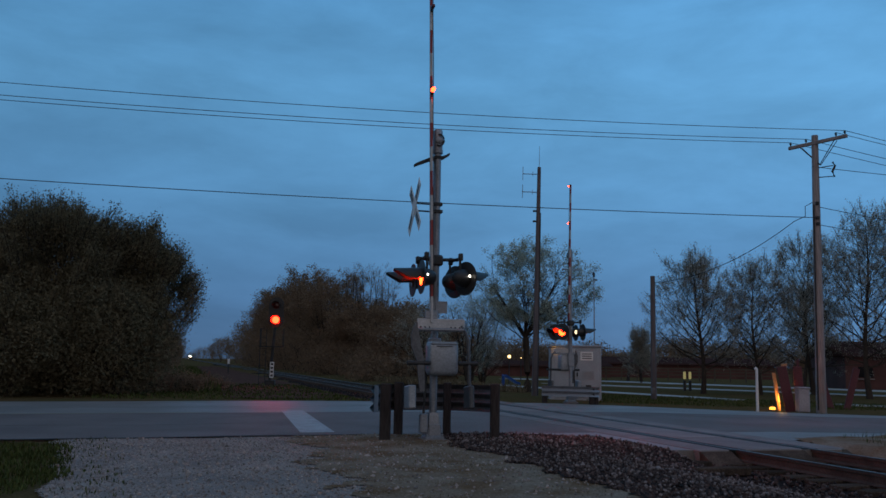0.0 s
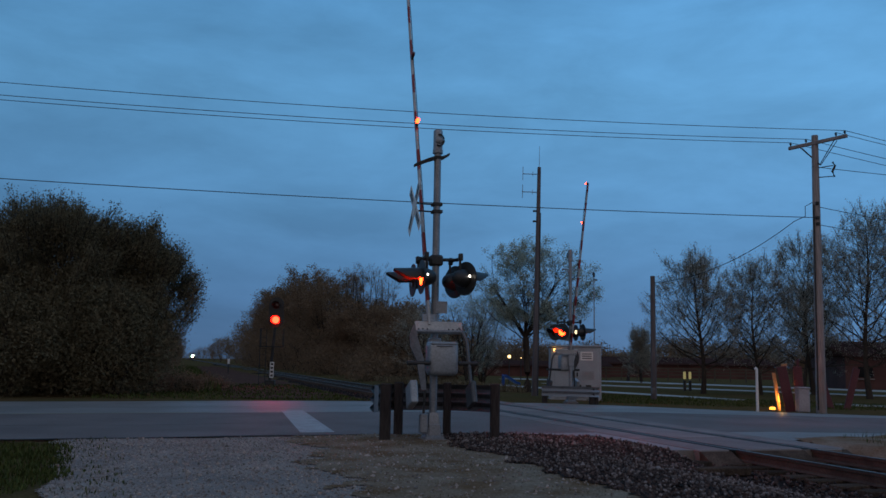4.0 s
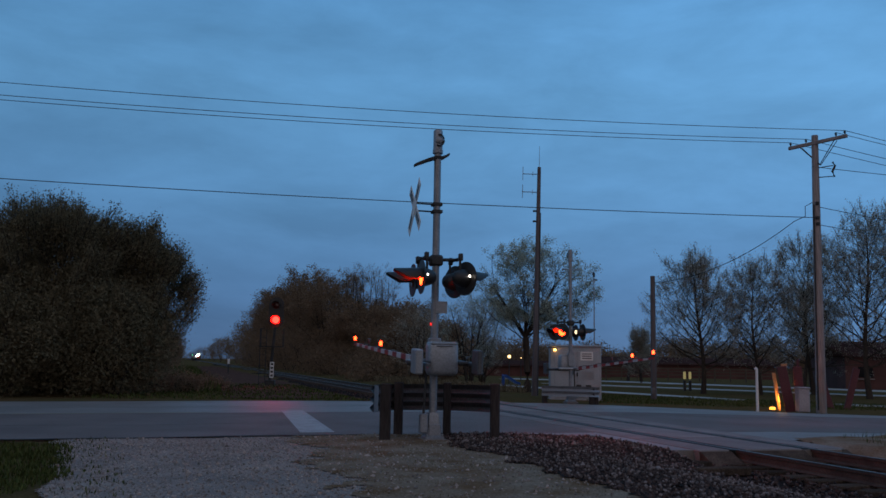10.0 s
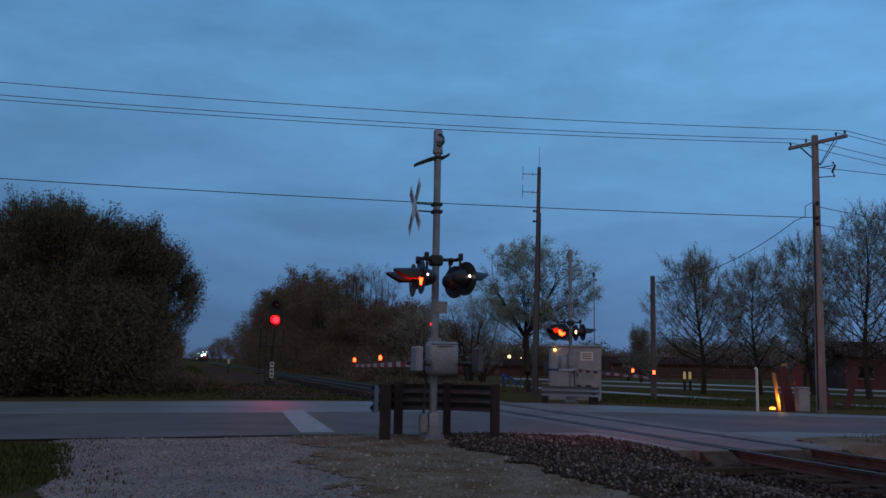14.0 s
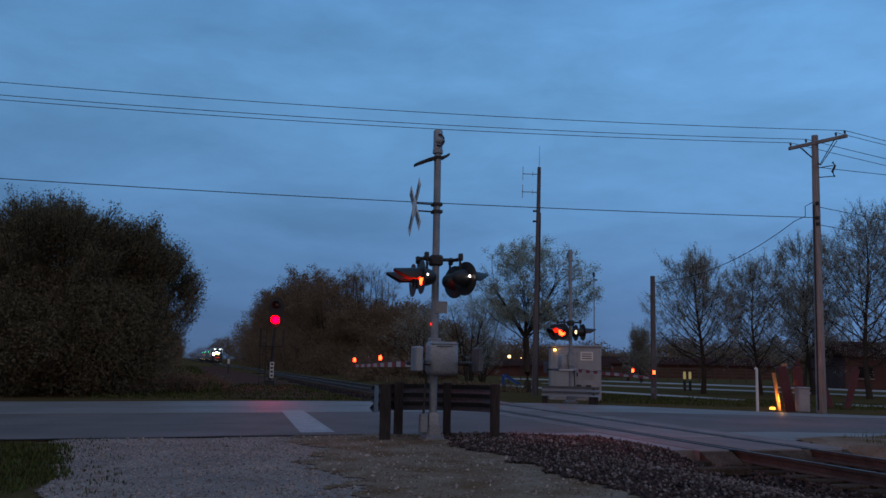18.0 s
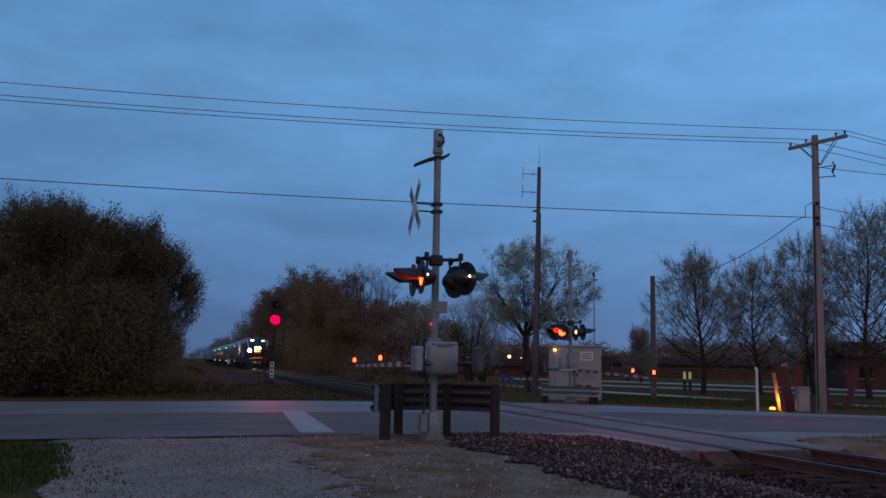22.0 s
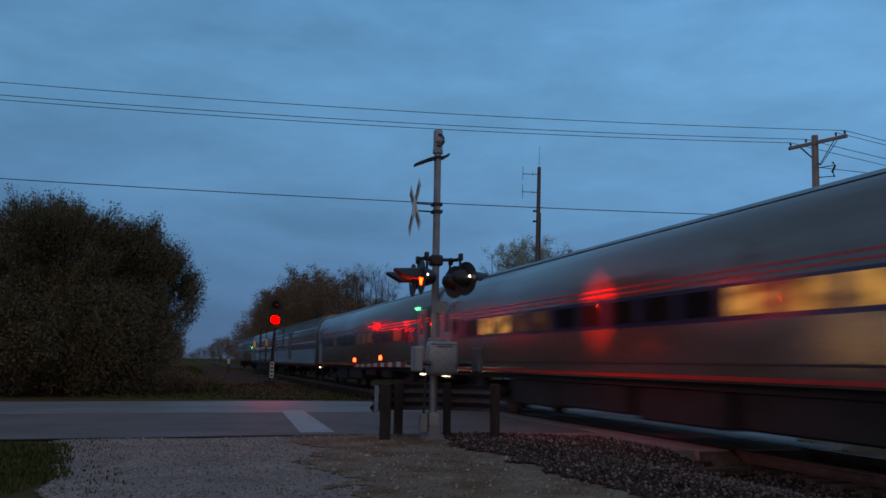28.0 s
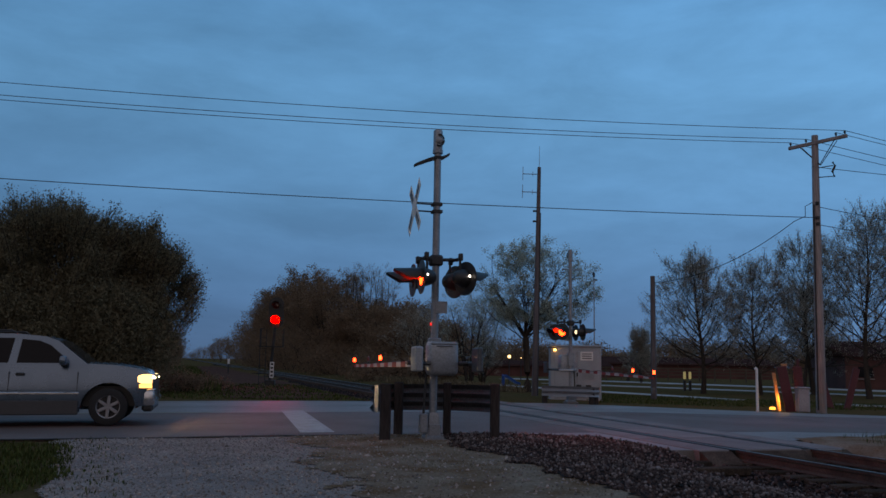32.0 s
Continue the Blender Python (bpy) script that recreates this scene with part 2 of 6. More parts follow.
LEAF_SPRING = leaf_mat("spring_leaf", (0.50, 0.49, 0.37), 0.5, 0.35)
LEAF_DARK = leaf_mat("dark_leaf", (0.165, 0.135, 0.080), 0.25, 0.3)
LEAF_BUD = leaf_mat("bud_leaf", (0.40, 0.34, 0.26), 0.45, 0.4)
LEAF_WOOD = leaf_mat("woodland_leaf", (0.235, 0.150, 0.092), 0.3, 0.25)
TRAIN_STEEL = mat("stainless_steel", (0.245, 0.188, 0.162), 0.20, 0.66, var=0.12, scale=1.2, fine=14, bump=0.03, stretch=(0.2, 1, 1))
TRAIN_ROOF = mat("train_roof", (0.215, 0.190, 0.178), 0.42, 0.6, var=0.25, scale=1.0, fine=12, bump=0.05)
TRAIN_UNDER = mat("underframe", (0.028, 0.025, 0.023), 0.8, 0.2, var=0.4, scale=2, fine=20, bump=0.2)
NAVY = mat("navy_paint", (0.012, 0.022, 0.075), 0.25, 0.0, var=0.15, scale=1, fine=12, bump=0.02, coat=0.4)
STRIPE_BLUE = mat("blue_stripe", (0.02, 0.05, 0.22), 0.3, var=0.12, scale=1, fine=12, bump=0.02, coat=0.3)
STRIPE_RED = mat("red_stripe", (0.50, 0.035, 0.025), 0.3, var=0.12, scale=1, fine=12, bump=0.02, coat=0.3)
STRIPE_WHITE = mat("white_stripe", (0.70, 0.69, 0.67), 0.35, var=0.1, scale=1, fine=12, bump=0.02)
TRAIN_GLASS = mat("dark_train_glass", (0.008, 0.009, 0.012), 0.08, 0.0, var=0.1, bump=0, spec=0.8)
PEWTER = mat("pewter_paint", (0.115, 0.158, 0.212), 0.27, 0.82, var=0.06, scale=2, fine=60, bump=0.0, coat=0.7)
WINDSCREEN = mat("sky_catching_glass", (0.01, 0.012, 0.016), 0.05, var=0.1, bump=0, spec=0.9)
ALLOY = mat("dull_alloy", (0.30, 0.30, 0.31), 0.4, 0.7, var=0.2, scale=6, fine=40, bump=0.03)
CAR_GLASS = mat("tinted_glass", (0.006, 0.006, 0.008), 0.06, var=0.1, bump=0, spec=0.15)
RUBBER = mat("tyre_rubber", (0.018, 0.018, 0.018), 0.85, var=0.2, scale=6, fine=60, bump=0.2)
CHROME = mat("bright_metal", (0.60, 0.60, 0.61), 0.22, 0.9, var=0.1, scale=4, fine=30, bump=0.02)
BRICK_FAR = mat("red_brick", (0.100, 0.040, 0.033), 0.9, var=0.3, scale=0.5, fine=10, bump=0.2)
BROWN_BOARD = mat("red_brown_board", (0.095, 0.020, 0.026), 0.6, var=0.3, scale=1.5, fine=20, bump=0.2)
AMBER_GLOW = glow("hot_red_lens", (1.0, 0.016, 0.002), 40.0)
RED_UNLIT = mat("unlit_red_lens", (0.10, 0.008, 0.006), 0.15, var=0.1, bump=0)
ARM_GLOW = glow("arm_lamp", (1.0, 0.045, 0.008), 13.0)
SIGNAL_GLOW = glow("signal_lens", (1.0, 0.0014, 0.0001), 240.0)
WHITE_GLOW = glow("white_lamp", (1.0, 0.90, 0.76), 5.0)
WARM_GLOW = glow("warm_lamp", (1.0, 0.80, 0.45), 1.6)
HEAD_GLOW = glow("headlight", (0.96, 1.0, 0.80), 380.0)
MARK_GLOW = glow("upper_marker", (0.85, 1.0, 0.86), 5.0)
YELLOW_GLOW = glow("number_board", (1.0, 0.62, 0.05), 2.2)
GREEN_GLOW = glow("green_marker", (0.02, 1.0, 0.15), 14.0)
STEP_GLOW = glow("step_lamp", (1.0, 0.86, 0.50), 4.0)
WINDOW_GLOW = glow_pane("lit_window", (1.0, 0.50, 0.10), 0.06, 0.42)
DIM_WINDOW_GLOW = glow_pane("dim_window", (1.0, 0.50, 0.12), 0.003, 0.035)
CAB_GLOW = glow_pane("engine_pane_glow", (1.0, 0.92, 0.55), 0.7, 1.2)
CAR_GLOW = glow("car_headlamp", (1.0, 0.60, 0.18), 3.0)
CAR_BULB = glow("car_bulb", (1.0, 0.66, 0.30), 2200.0)
CAR_AMBER = glow("car_marker", (1.0, 0.50, 0.10), 3.5)
FLOOD_GLOW = glow("flood_lens", (1.0, 0.42, 0.04), 3.0)
TOWN_GLOW = glow("town_lamp", (1.0, 0.62, 0.22), 4.0)

# ---- ground, road and track ----
def in_road(q):
    return Q_NEAR - 0.3 < q < Q_FAR + 0.3


def apron_edge(a):
    """The near rim of the paved crossing."""
    return float(np.interp(a, (-2, 4.2, 5.7, 7.2, 7.45, 10.9, 11.1, 13.0, 16.0), (16.6, 16.5, 16.2, 15.2, 13.0, 12.8, 14.6, 14.9, 16.6)))


def ground_z(x, y):
    p = Vector((x, y, 0))
    e = p.dot(TN) - TD
    s = p.dot(TU)
    q = p.dot(RQ)
    z = gz(x, y) - 0.02
    w = max(0.0, 1.0 - max(0.0, abs(e) - 1.6) / 2.6)
    near_fall = max(0.0, (Q_NEAR - 2.5 - q) / 1.2)
    beside = min(1.0, max(0.0, abs(e) - 1.5) / 0.6)
    near_fall += (max(0.0, (Q_NEAR - 3.7 - q) / 1.8) - near_fall) * beside
    outside = min(1.0, near_fall + max(0.0, (q - Q_FAR - 0.5) / 2.0))
    z -= 0.30 * (w * w * (3 - 2 * w)) * outside
    a = x * RU.x + y * RU.y
    under = in_road(q) or (-1.5 < a < 15.5 and apron_edge(a) + 0.25 < q < Q_NEAR)
    if under:
        z -= 0.10
    z += 0.03 * (noise.noise(Vector((x * 0.5, y * 0.5, 0)))) if y < 60 and not under else 0.0
    return z


def grid_lines(lo, hi, step, far, growth=1.45):
    out = list(np.arange(lo, hi + 1e-6, step))
    d, x = step, hi
    while x < far:
        d *= growth
        x += d
        out.append(min(x, far))
    d, x = step, lo
    while x > -far:
        d *= growth
        x -= d
        out.insert(0, max(x, -far))
    return [float(a) for a in out]


gx, gy = grid_lines(-16, 20, 0.4, 4000), grid_lines(-4, 46, 0.4, 4000)
b = B()
b.v = [(x, y, ground_z(x, y)) for y in gy for x in gx]
nx = len(gx)
b.f = [(j * nx + i, j * nx + i + 1, j * nx + nx + i + 1, j * nx + nx + i) for j in range(len(gy) - 1) for i in range(nx - 1)]
setting("ground", b, GRASS_GROUND, "dark grass and bare soil reaching to the horizon", "ground", True)


def strip(a0, a1, q0, q1, dz, step=1.0, thick=0.25):
    """A slab of road between two lines across it."""
    b = B()
    n = max(2, int((a1 - a0) / step))
    loops = []
    for i in range(n + 1):
        a = a0 + (a1 - a0) * i / n
        qa = q0(a) if callable(q0) else q0
        qb = q1(a) if callable(q1) else q1
        pts = [rp(a, qa, dz - thick), rp(a, qa, dz), rp(a, (qa + qb) / 2, dz), rp(a, qb, dz), rp(a, qb, dz - thick)]
        loops.append(pts)
    b.loft(loops)
    return b


def near_edge(a):
    return Q_NEAR + 0.05 * math.sin(a * 0.9) + 0.03 * math.sin(a * 2.3)


def far_edge(a):
    return float(np.interp(a, (-160, 2, 10, 14, 18, 23, 160), (29.5, 30.0, 29.0, 28.3, 26.4, 25.3, 25.0))) + 0.06 * math.sin(a * 0.7 + 1)


setting("road", strip(-160, 160, near_edge, Q_MID, 0.0), ASPHALT, "grey worn asphalt lane of a country road", "road")
setting("road_far_lane", strip(-160, 160, Q_MID, far_edge, 0.0), ASPHALT_PALE, "paler worn lane on the far side of the road", "road")
setting("stop_line", B().loft([[rp(a, 17.05, 0.006), rp(b_, 24.3, 0.006)] for a, b_ in ((1.73, 1.90), (2.41, 2.51))], cap=False, closed=False), PAINT_LINE, "worn white stop line painted across the near lane", "road marking")
for q, nm in ((23.62, "centre_line"),):
    setting(nm, B().loft([[rp(a, q - 0.05, 0.004), rp(a, q + 0.05, 0.004)] for a in np.arange(-90, 0.2, 2.0)], cap=False, closed=False), mat("yellow_line", (0.30, 0.22, 0.09), 0.8, var=0.4, scale=2, fine=20), "faded yellow centre line", "road marking")

setting("edge_seam", B().loft([[rp(a, near_edge(a) - 0.13 - 0.05 * noise.noise(Vector((a * 1.3, 0, 0))), 0.005), rp(a, near_edge(a) + 0.02 + 0.04 * noise.noise(Vector((a * 2.1, 5, 0))), 0.005)] for a in np.arange(-40, 3.2, 0.2)], cap=False, closed=False), SEAM, "dark broken seam along the edge of the road", "road edge")
for k in range(3):
    q_c = (19.6, 26.4, 22.0)[k]
    setting("road_crack", B().loft([[rp(a, q_c + 0.25 * noise.noise(Vector((a * 0.35, k * 7, 0))) - 0.018, 0.004), rp(a, q_c + 0.25 * noise.noise(Vector((a * 0.35, k * 7, 0))) + 0.018, 0.004)] for a in np.arange((-14, -20, 10)[k], (1, 5, 22)[k], 0.2)], cap=False, closed=False), SEAM, "tarred crack along the road", "road crack")
# near shoulder: gravel drive, dry grass and ballast, on the ground's own shape
def sheet(x0, x1, y0, y1, step, dz, inside):
    b = B()
    xs, ys = np.arange(x0, x1, step), np.arange(y0, y1, step)
    idx = {}
    for y in ys:
        for x in xs:
            c = [(x, y), (x + step, y), (x + step, y + step), (x, y + step)]
            if not inside(x + step / 2, y + step / 2):
                continue
            face = []
            for k in c:
                key = (round(k[0] / step), round(k[1] / step))
                if key not in idx:
                    idx[key] = len(b.v)
                    b.v.append((k[0], k[1], ground_z(k[0], k[1]) + dz))
                face.append(idx[key])
            b.f.append(tuple(face))
    return b


def wob(x, y, s=1.0):
    return noise.noise(Vector((x * s, y * s, 3.7)))


def q_of(x, y):
    return x * RQ.x + y * RQ.y


def e_of(x, y):
    return x * TN.x + y * TN.y - TD


def a_of(x, y):
    return x * RU.x + y * RU.y


def paved(x, y):
    return q_of(x, y) > apron_edge(a_of(x, y)) - 0.04


def drive_in(x, y):
    w = wob(x, y, 0.8) * 0.7 + wob(x, y, 3.0) * 0.25
    return q_of(x, y) < Q_NEAR + 0.1 and x > -6.0 + 0.38 * (13.8 - y) + 0.6 * w and e_of(x, y) < -6.6 + w


def dry_in(x, y):
    w = wob(x + 9, y, 0.9) * 0.6 + wob(x, y + 5, 3.5) * 0.35
    return not paved(x, y) and q_of(x, y) < Q_NEAR - 0.2 and -7.9 + w < e_of(x, y) < -4.6 + w and y > 6


def ballast_in(x, y):
    w = wob(x, y + 20, 1.0) * 0.5 + wob(x, y, 4.0) * 0.3
    return not paved(x, y) and q_of(x, y) < Q_NEAR - 0.25 + 0.3 * w and -5.2 + w < e_of(x, y) < 1.6


def right_verge_in(x, y):
    w = wob(x, y + 20, 1.0) * 0.5
    return not paved(x, y) and q_of(x, y) < Q_NEAR + 0.1 and e_of(x, y) > 1.5


setting("gravel_drive", sheet(-9, 5, 6.5, 17.5, 0.06, 0.03, drive_in), GRAVEL, "pale crushed-limestone gravel drive beside the road", "gravel", True)
setting("dry_verge", sheet(-4, 5, 6.5, 17.2, 0.06, 0.042, dry_in), DRY_GRASS, "verge of thin dry brown grass on gravel", "verge", True)
setting("ballast_shoulder", sheet(-2, 13, 5, 17, 0.09, 0.055, ballast_in), BALLAST_BED, "dark crushed-stone shoulder sloping up to the track", "ballast", True)


setting("gravel_verge", sheet(6, 18, 9, 19, 0.09, 0.06, right_verge_in), DRY_GRASS, "grey gravel and weeds beyond the track", "verge", True)


def rock(r, rng):
    """A crude angular stone of 8 to 12 faces."""
    pts = [(1, 0, 0), (-1, 0, 0), (0, 1, 0), (0, -1, 0), (0, 0, 1), (0, 0, -1)]
    m = Euler((rng.random() * 6, rng.random() * 6, rng.random() * 6)).to_matrix()
    vs = [m @ (Vector(p) * r * rng.uniform(0.55, 1.15)) for p in pts]
    fs = [(0, 2, 4), (2, 1, 4), (1, 3, 4), (3, 0, 4), (2, 0, 5), (1, 2, 5), (3, 1, 5), (0, 3, 5)]
    return vs, fs


def scatter_stones(name, count, region, inside, r0, r1, material, label, seed, dz):
    rng = random.Random(seed)
    b = B()
    n = 0
    while n < count:
        x, y = rng.uniform(region[0], region[1]), rng.uniform(region[2], region[3])
        if abs(x) > 0.62 * y or not inside(x, y):
            if rng.random() < 0.02:
                n += 1
            continue
        r = rng.uniform(r0, r1) * (2.0 if rng.random() < 0.03 else 1.0)
        vs, fs = rock(r, rng)
        z = ground_z(x, y) + dz
        b.add([v + Vector((x, y, z)) for v in vs], fs)
        n += 1
    return setting(name, b, material, label, "stones", kind="stuff")


scatter_stones("ballast_stones", 24000, (-3, 11, 8.0, 17), ballast_in, 0.011, 0.032, STONE, "loose dark crushed ballast stones of mixed size", 5, 0.055)
scatter_stones("drive_pebbles", 14000, (-8, 5, 8.5, 17), lambda x, y: drive_in(x, y) or (dry_in(x, y) and wob(x, y, 0.9) > -0.25), 0.008, 0.022, PEBBLE, "loose pale limestone pebbles on the drive", 6, 0.032)
scatter_stones("verge_pebbles", 1000, (-3, 5, 8.5, 17), dry_in, 0.010, 0.028, PEBBLE, "pale pebbles strewn over the dry verge", 7, 0.047)


scatter_stones("pale_ballast", 3600, (-3, 11, 8.0, 17), ballast_in, 0.012, 0.030, PALE_STONE, "scattered paler stones in the ballast", 17, 0.082)


def blades(name, count, region, inside, h0, h1, material, label, seed, width=0.008):
    rng = random.Random(seed)
    b = B()
    n = 0
    while n < count:
        x, y = rng.uniform(region[0], region[1]), rng.uniform(region[2], region[3])
        if not inside(x, y):
            n += 0.05
            continue
        h, a = rng.uniform(h0, h1), rng.uniform(0, 6.3)
        lx, ly = math.cos(a) * h * rng.uniform(0.1, 0.7), math.sin(a) * h * rng.uniform(0.1, 0.7)
        z = ground_z(x, y) + 0.02
        w = width * rng.uniform(0.7, 1.5)
        px, py = -math.sin(a) * w, math.cos(a) * w
        b.add([(x - px, y - py, z), (x + px, y + py, z), (x + lx * 0.5 + px * 0.7, y + ly * 0.5 + py * 0.7, z + h * 0.65), (x + lx * 0.5 - px * 0.7, y + ly * 0.5 - py * 0.7, z + h * 0.65), (x + lx, y + ly, z + h * 0.95)], [(0, 1, 2, 3), (3, 2, 4)])
        n += 1
    return setting(name, b, material, label, "grass", kind="stuff")


blades("lawn_grass", 14000, (-10, -4.5, 8.5, 15.5), lambda x, y: q_of(x, y) < Q_NEAR - 1.2 and not drive_in(x - 0.2, y), 0.03, 0.10, GRASS, "short dark green grass beside the drive", 8)
blades("dry_tufts", 9000, (-3, 4, 8.5, 16.5), lambda x, y: dry_in(x, y) and wob(x, y, 1.7) > 0.05, 0.015, 0.05, STRAW, "tufts of short dry straw-coloured grass", 9, 0.005)

blades("fringe_grass", 600, (-9, -2.5, 8.5, 15.5), lambda x, y: drive_in(x, y) and not drive_in(x - 0.9, y) and wob(x, y, 5.0) > -0.05, 0.02, 0.07, GRASS, "thin grass creeping over the edge of the drive", 18)
blades("verge_weeds", 1500, (8, 17, 11, 18), lambda x, y: right_verge_in(x, y) and wob(x, y, 1.3) > 0.1, 0.04, 0.20, GRASS, "weeds and grass tufts in the gravel", 19, 0.007)

# the track
S0, S1 = -60.0, 1600.0
RAIL_PROF = [(-0.07, -0.17), (0.07, -0.17), (0.07, -0.155), (0.012, -0.13), (0.012, -0.045), (0.036, -0.035), (0.036, -0.006), (-0.036, -0.006), (-0.036, -0.035), (-0.012, -0.045), (-0.012, -0.13), (-0.07, -0.155)]
HEAD_PROF = [(-0.036, -0.006), (0.036, -0.006), (0.036, 0.006), (0.030, 0.012), (-0.030, 0.012), (-0.036, 0.006)]
TRACK = pose(tk(0).x, tk(0).y, 0, 0, 0, PHI)     # local y along the track, x across it
track = thing("railway_track", TRACK, "single straight railway track on dark ballast", "railway track", kind="structure")
for lat in (-0.7535, 0.7535):
    part("rail", B().prism([(lat + x, z) for x, z in RAIL_PROF], "y", S0, S1), RAIL_STEEL, track, "rusty steel rail")
    part("rail_head", B().prism([(lat + x, z) for x, z in HEAD_PROF], "y", S0, S1), RAIL_HEAD, track, "polished running surface of a rail")
b = B()
b.loft([[(x, s, z) for x, z in ((-4.2, -0.75), (-2.0, -0.235), (0, -0.215), (2.0, -0.235), (4.2, -0.75))] for s in (S0, 12.0, 12.2)], cap=False, closed=False)
b.loft([[(x, s, z) for x, z in ((-4.6, -0.80), (-2.0, -0.235), (0, -0.215), (2.0, -0.235), (4.6, -0.80))] for s in (30.6, 31.0, S1)], cap=False, closed=False)
part("ballast", b, BALLAST_BED, track, "dark crushed-stone ballast")
SX0, SX1 = 12.5, 30.4      # the crossing lies between these, along the track
tie_b = B().box((0, 0, -0.255), (2.6, 0.23, 0.17), 0.012)
tie_ob = part("tie", tie_b, TIE, track, at=pose(0, SX0 - 0.35, 0))
for k in range(1, 30):
    o = new("tie", tie_ob.data)
    o.parent, o.matrix_basis = track, pose(random.uniform(-0.03, 0.03), SX0 - 0.35 - 0.5 * k, random.uniform(-0.008, 0.008), 0, 0, random.uniform(-0.8, 0.8))
for k in range(120):
    o = new("tie", tie_ob.data)
    o.parent, o.matrix_basis = track, pose(random.uniform(-0.03, 0.03), SX1 + 0.3 + 0.5 * k, random.uniform(-0.008, 0.008), 0, 0, random.uniform(-0.8, 0.8))
rng = random.Random(11)
b = B()
for k in range(9000):
    s = rng.uniform(-6, SX0) if rng.random() < 0.6 else SX1 + 70 * rng.random() ** 2
    lat = rng.uniform(-2.6, 2.4)
    vs, fs = rock(rng.uniform(0.025, 0.05), rng)
    z = -0.20 if abs(lat) < 2 else -0.20 - 0.23 * (abs(lat) - 2)
    b.add([v + Vector((lat, s, z)) for v in vs], fs)
part("ballast_stones", b, STONE, track, "loose dark ballast stones between the ties")["kind"] = "stuff"
# crossing panels of concrete, between and beside the rails
panel_len = 2.22
n_pan = int((SX1 - SX0) / panel_len)
for lat0, lat1 in ((-1.50, -0.90), (-0.585, 0.585), (0.90, 1.50)):
    pb = B().box(((lat0 + lat1) / 2, panel_len / 2, -0.101), (lat1 - lat0, panel_len - 0.02, 0.22), 0.015)
    first = None
    for k in range(n_pan):
        if first is None:
            first = part("crossing_panel", pb, CONCRETE, track, "worn concrete crossing panel", at=pose(0, SX0, 0))
        else:
            o = new("crossing_panel", first.data)
            o.parent, o.matrix_basis = track, pose(0, SX0 + k * panel_len, random.uniform(-0.004, 0.004))
for lat0, lat1 in ((-1.50, -0.90), (-0.585, 0.585), (0.90, 1.50)):
    part("end_ramp", B().prism([(SX0 - 0.004, -0.235), (SX0 - 0.004, -0.015), (SX0 - 0.03, -0.012), (SX0 - 0.42, -0.20), (SX0 - 0.42, -0.235)], "x", lat0, lat1), TIE, track, "dark sloping end ramp")
# near-black strips stand in for the shade of the open flangeway gaps
for lat0, lat1 in ((-0.90, -0.79), (-0.717, -0.585), (0.585, 0.717), (0.79, 0.90)):
    part("flangeway_strip", B().prism([(lat0 + 0.003, -0.10), (lat1 - 0.003, -0.10), (lat1 - 0.003, 0.0045), (lat0 + 0.003, 0.0045)], "y", SX0, SX1 - 0.15), SEAM, track, "near-black strip in place of the shaded flangeway gap")
apron = strip(-1.9, 15.9, apron_edge, lambda a: near_edge(a) + 0.4, -0.004, 0.15)
setting("apron", apron, ASPHALT_PALE, "worn asphalt apron beside the crossing", "road")
# tie offcuts lying by the near end of the crossing
for lat, s, rz in ((-2.15, 11.9, 8), (-2.0, 11.2, -4)):
    w = tk(s, lat)
    o = part("old_tie", B().box((0, 0, 0.0), (0.9, 0.22, 0.12), 0.015), TIE, at=pose(w.x, w.y, -0.16, 0, 0, PHI + rz))
    tagged(o, "short weathered timber lying in the ballast by the crossing", "timber")


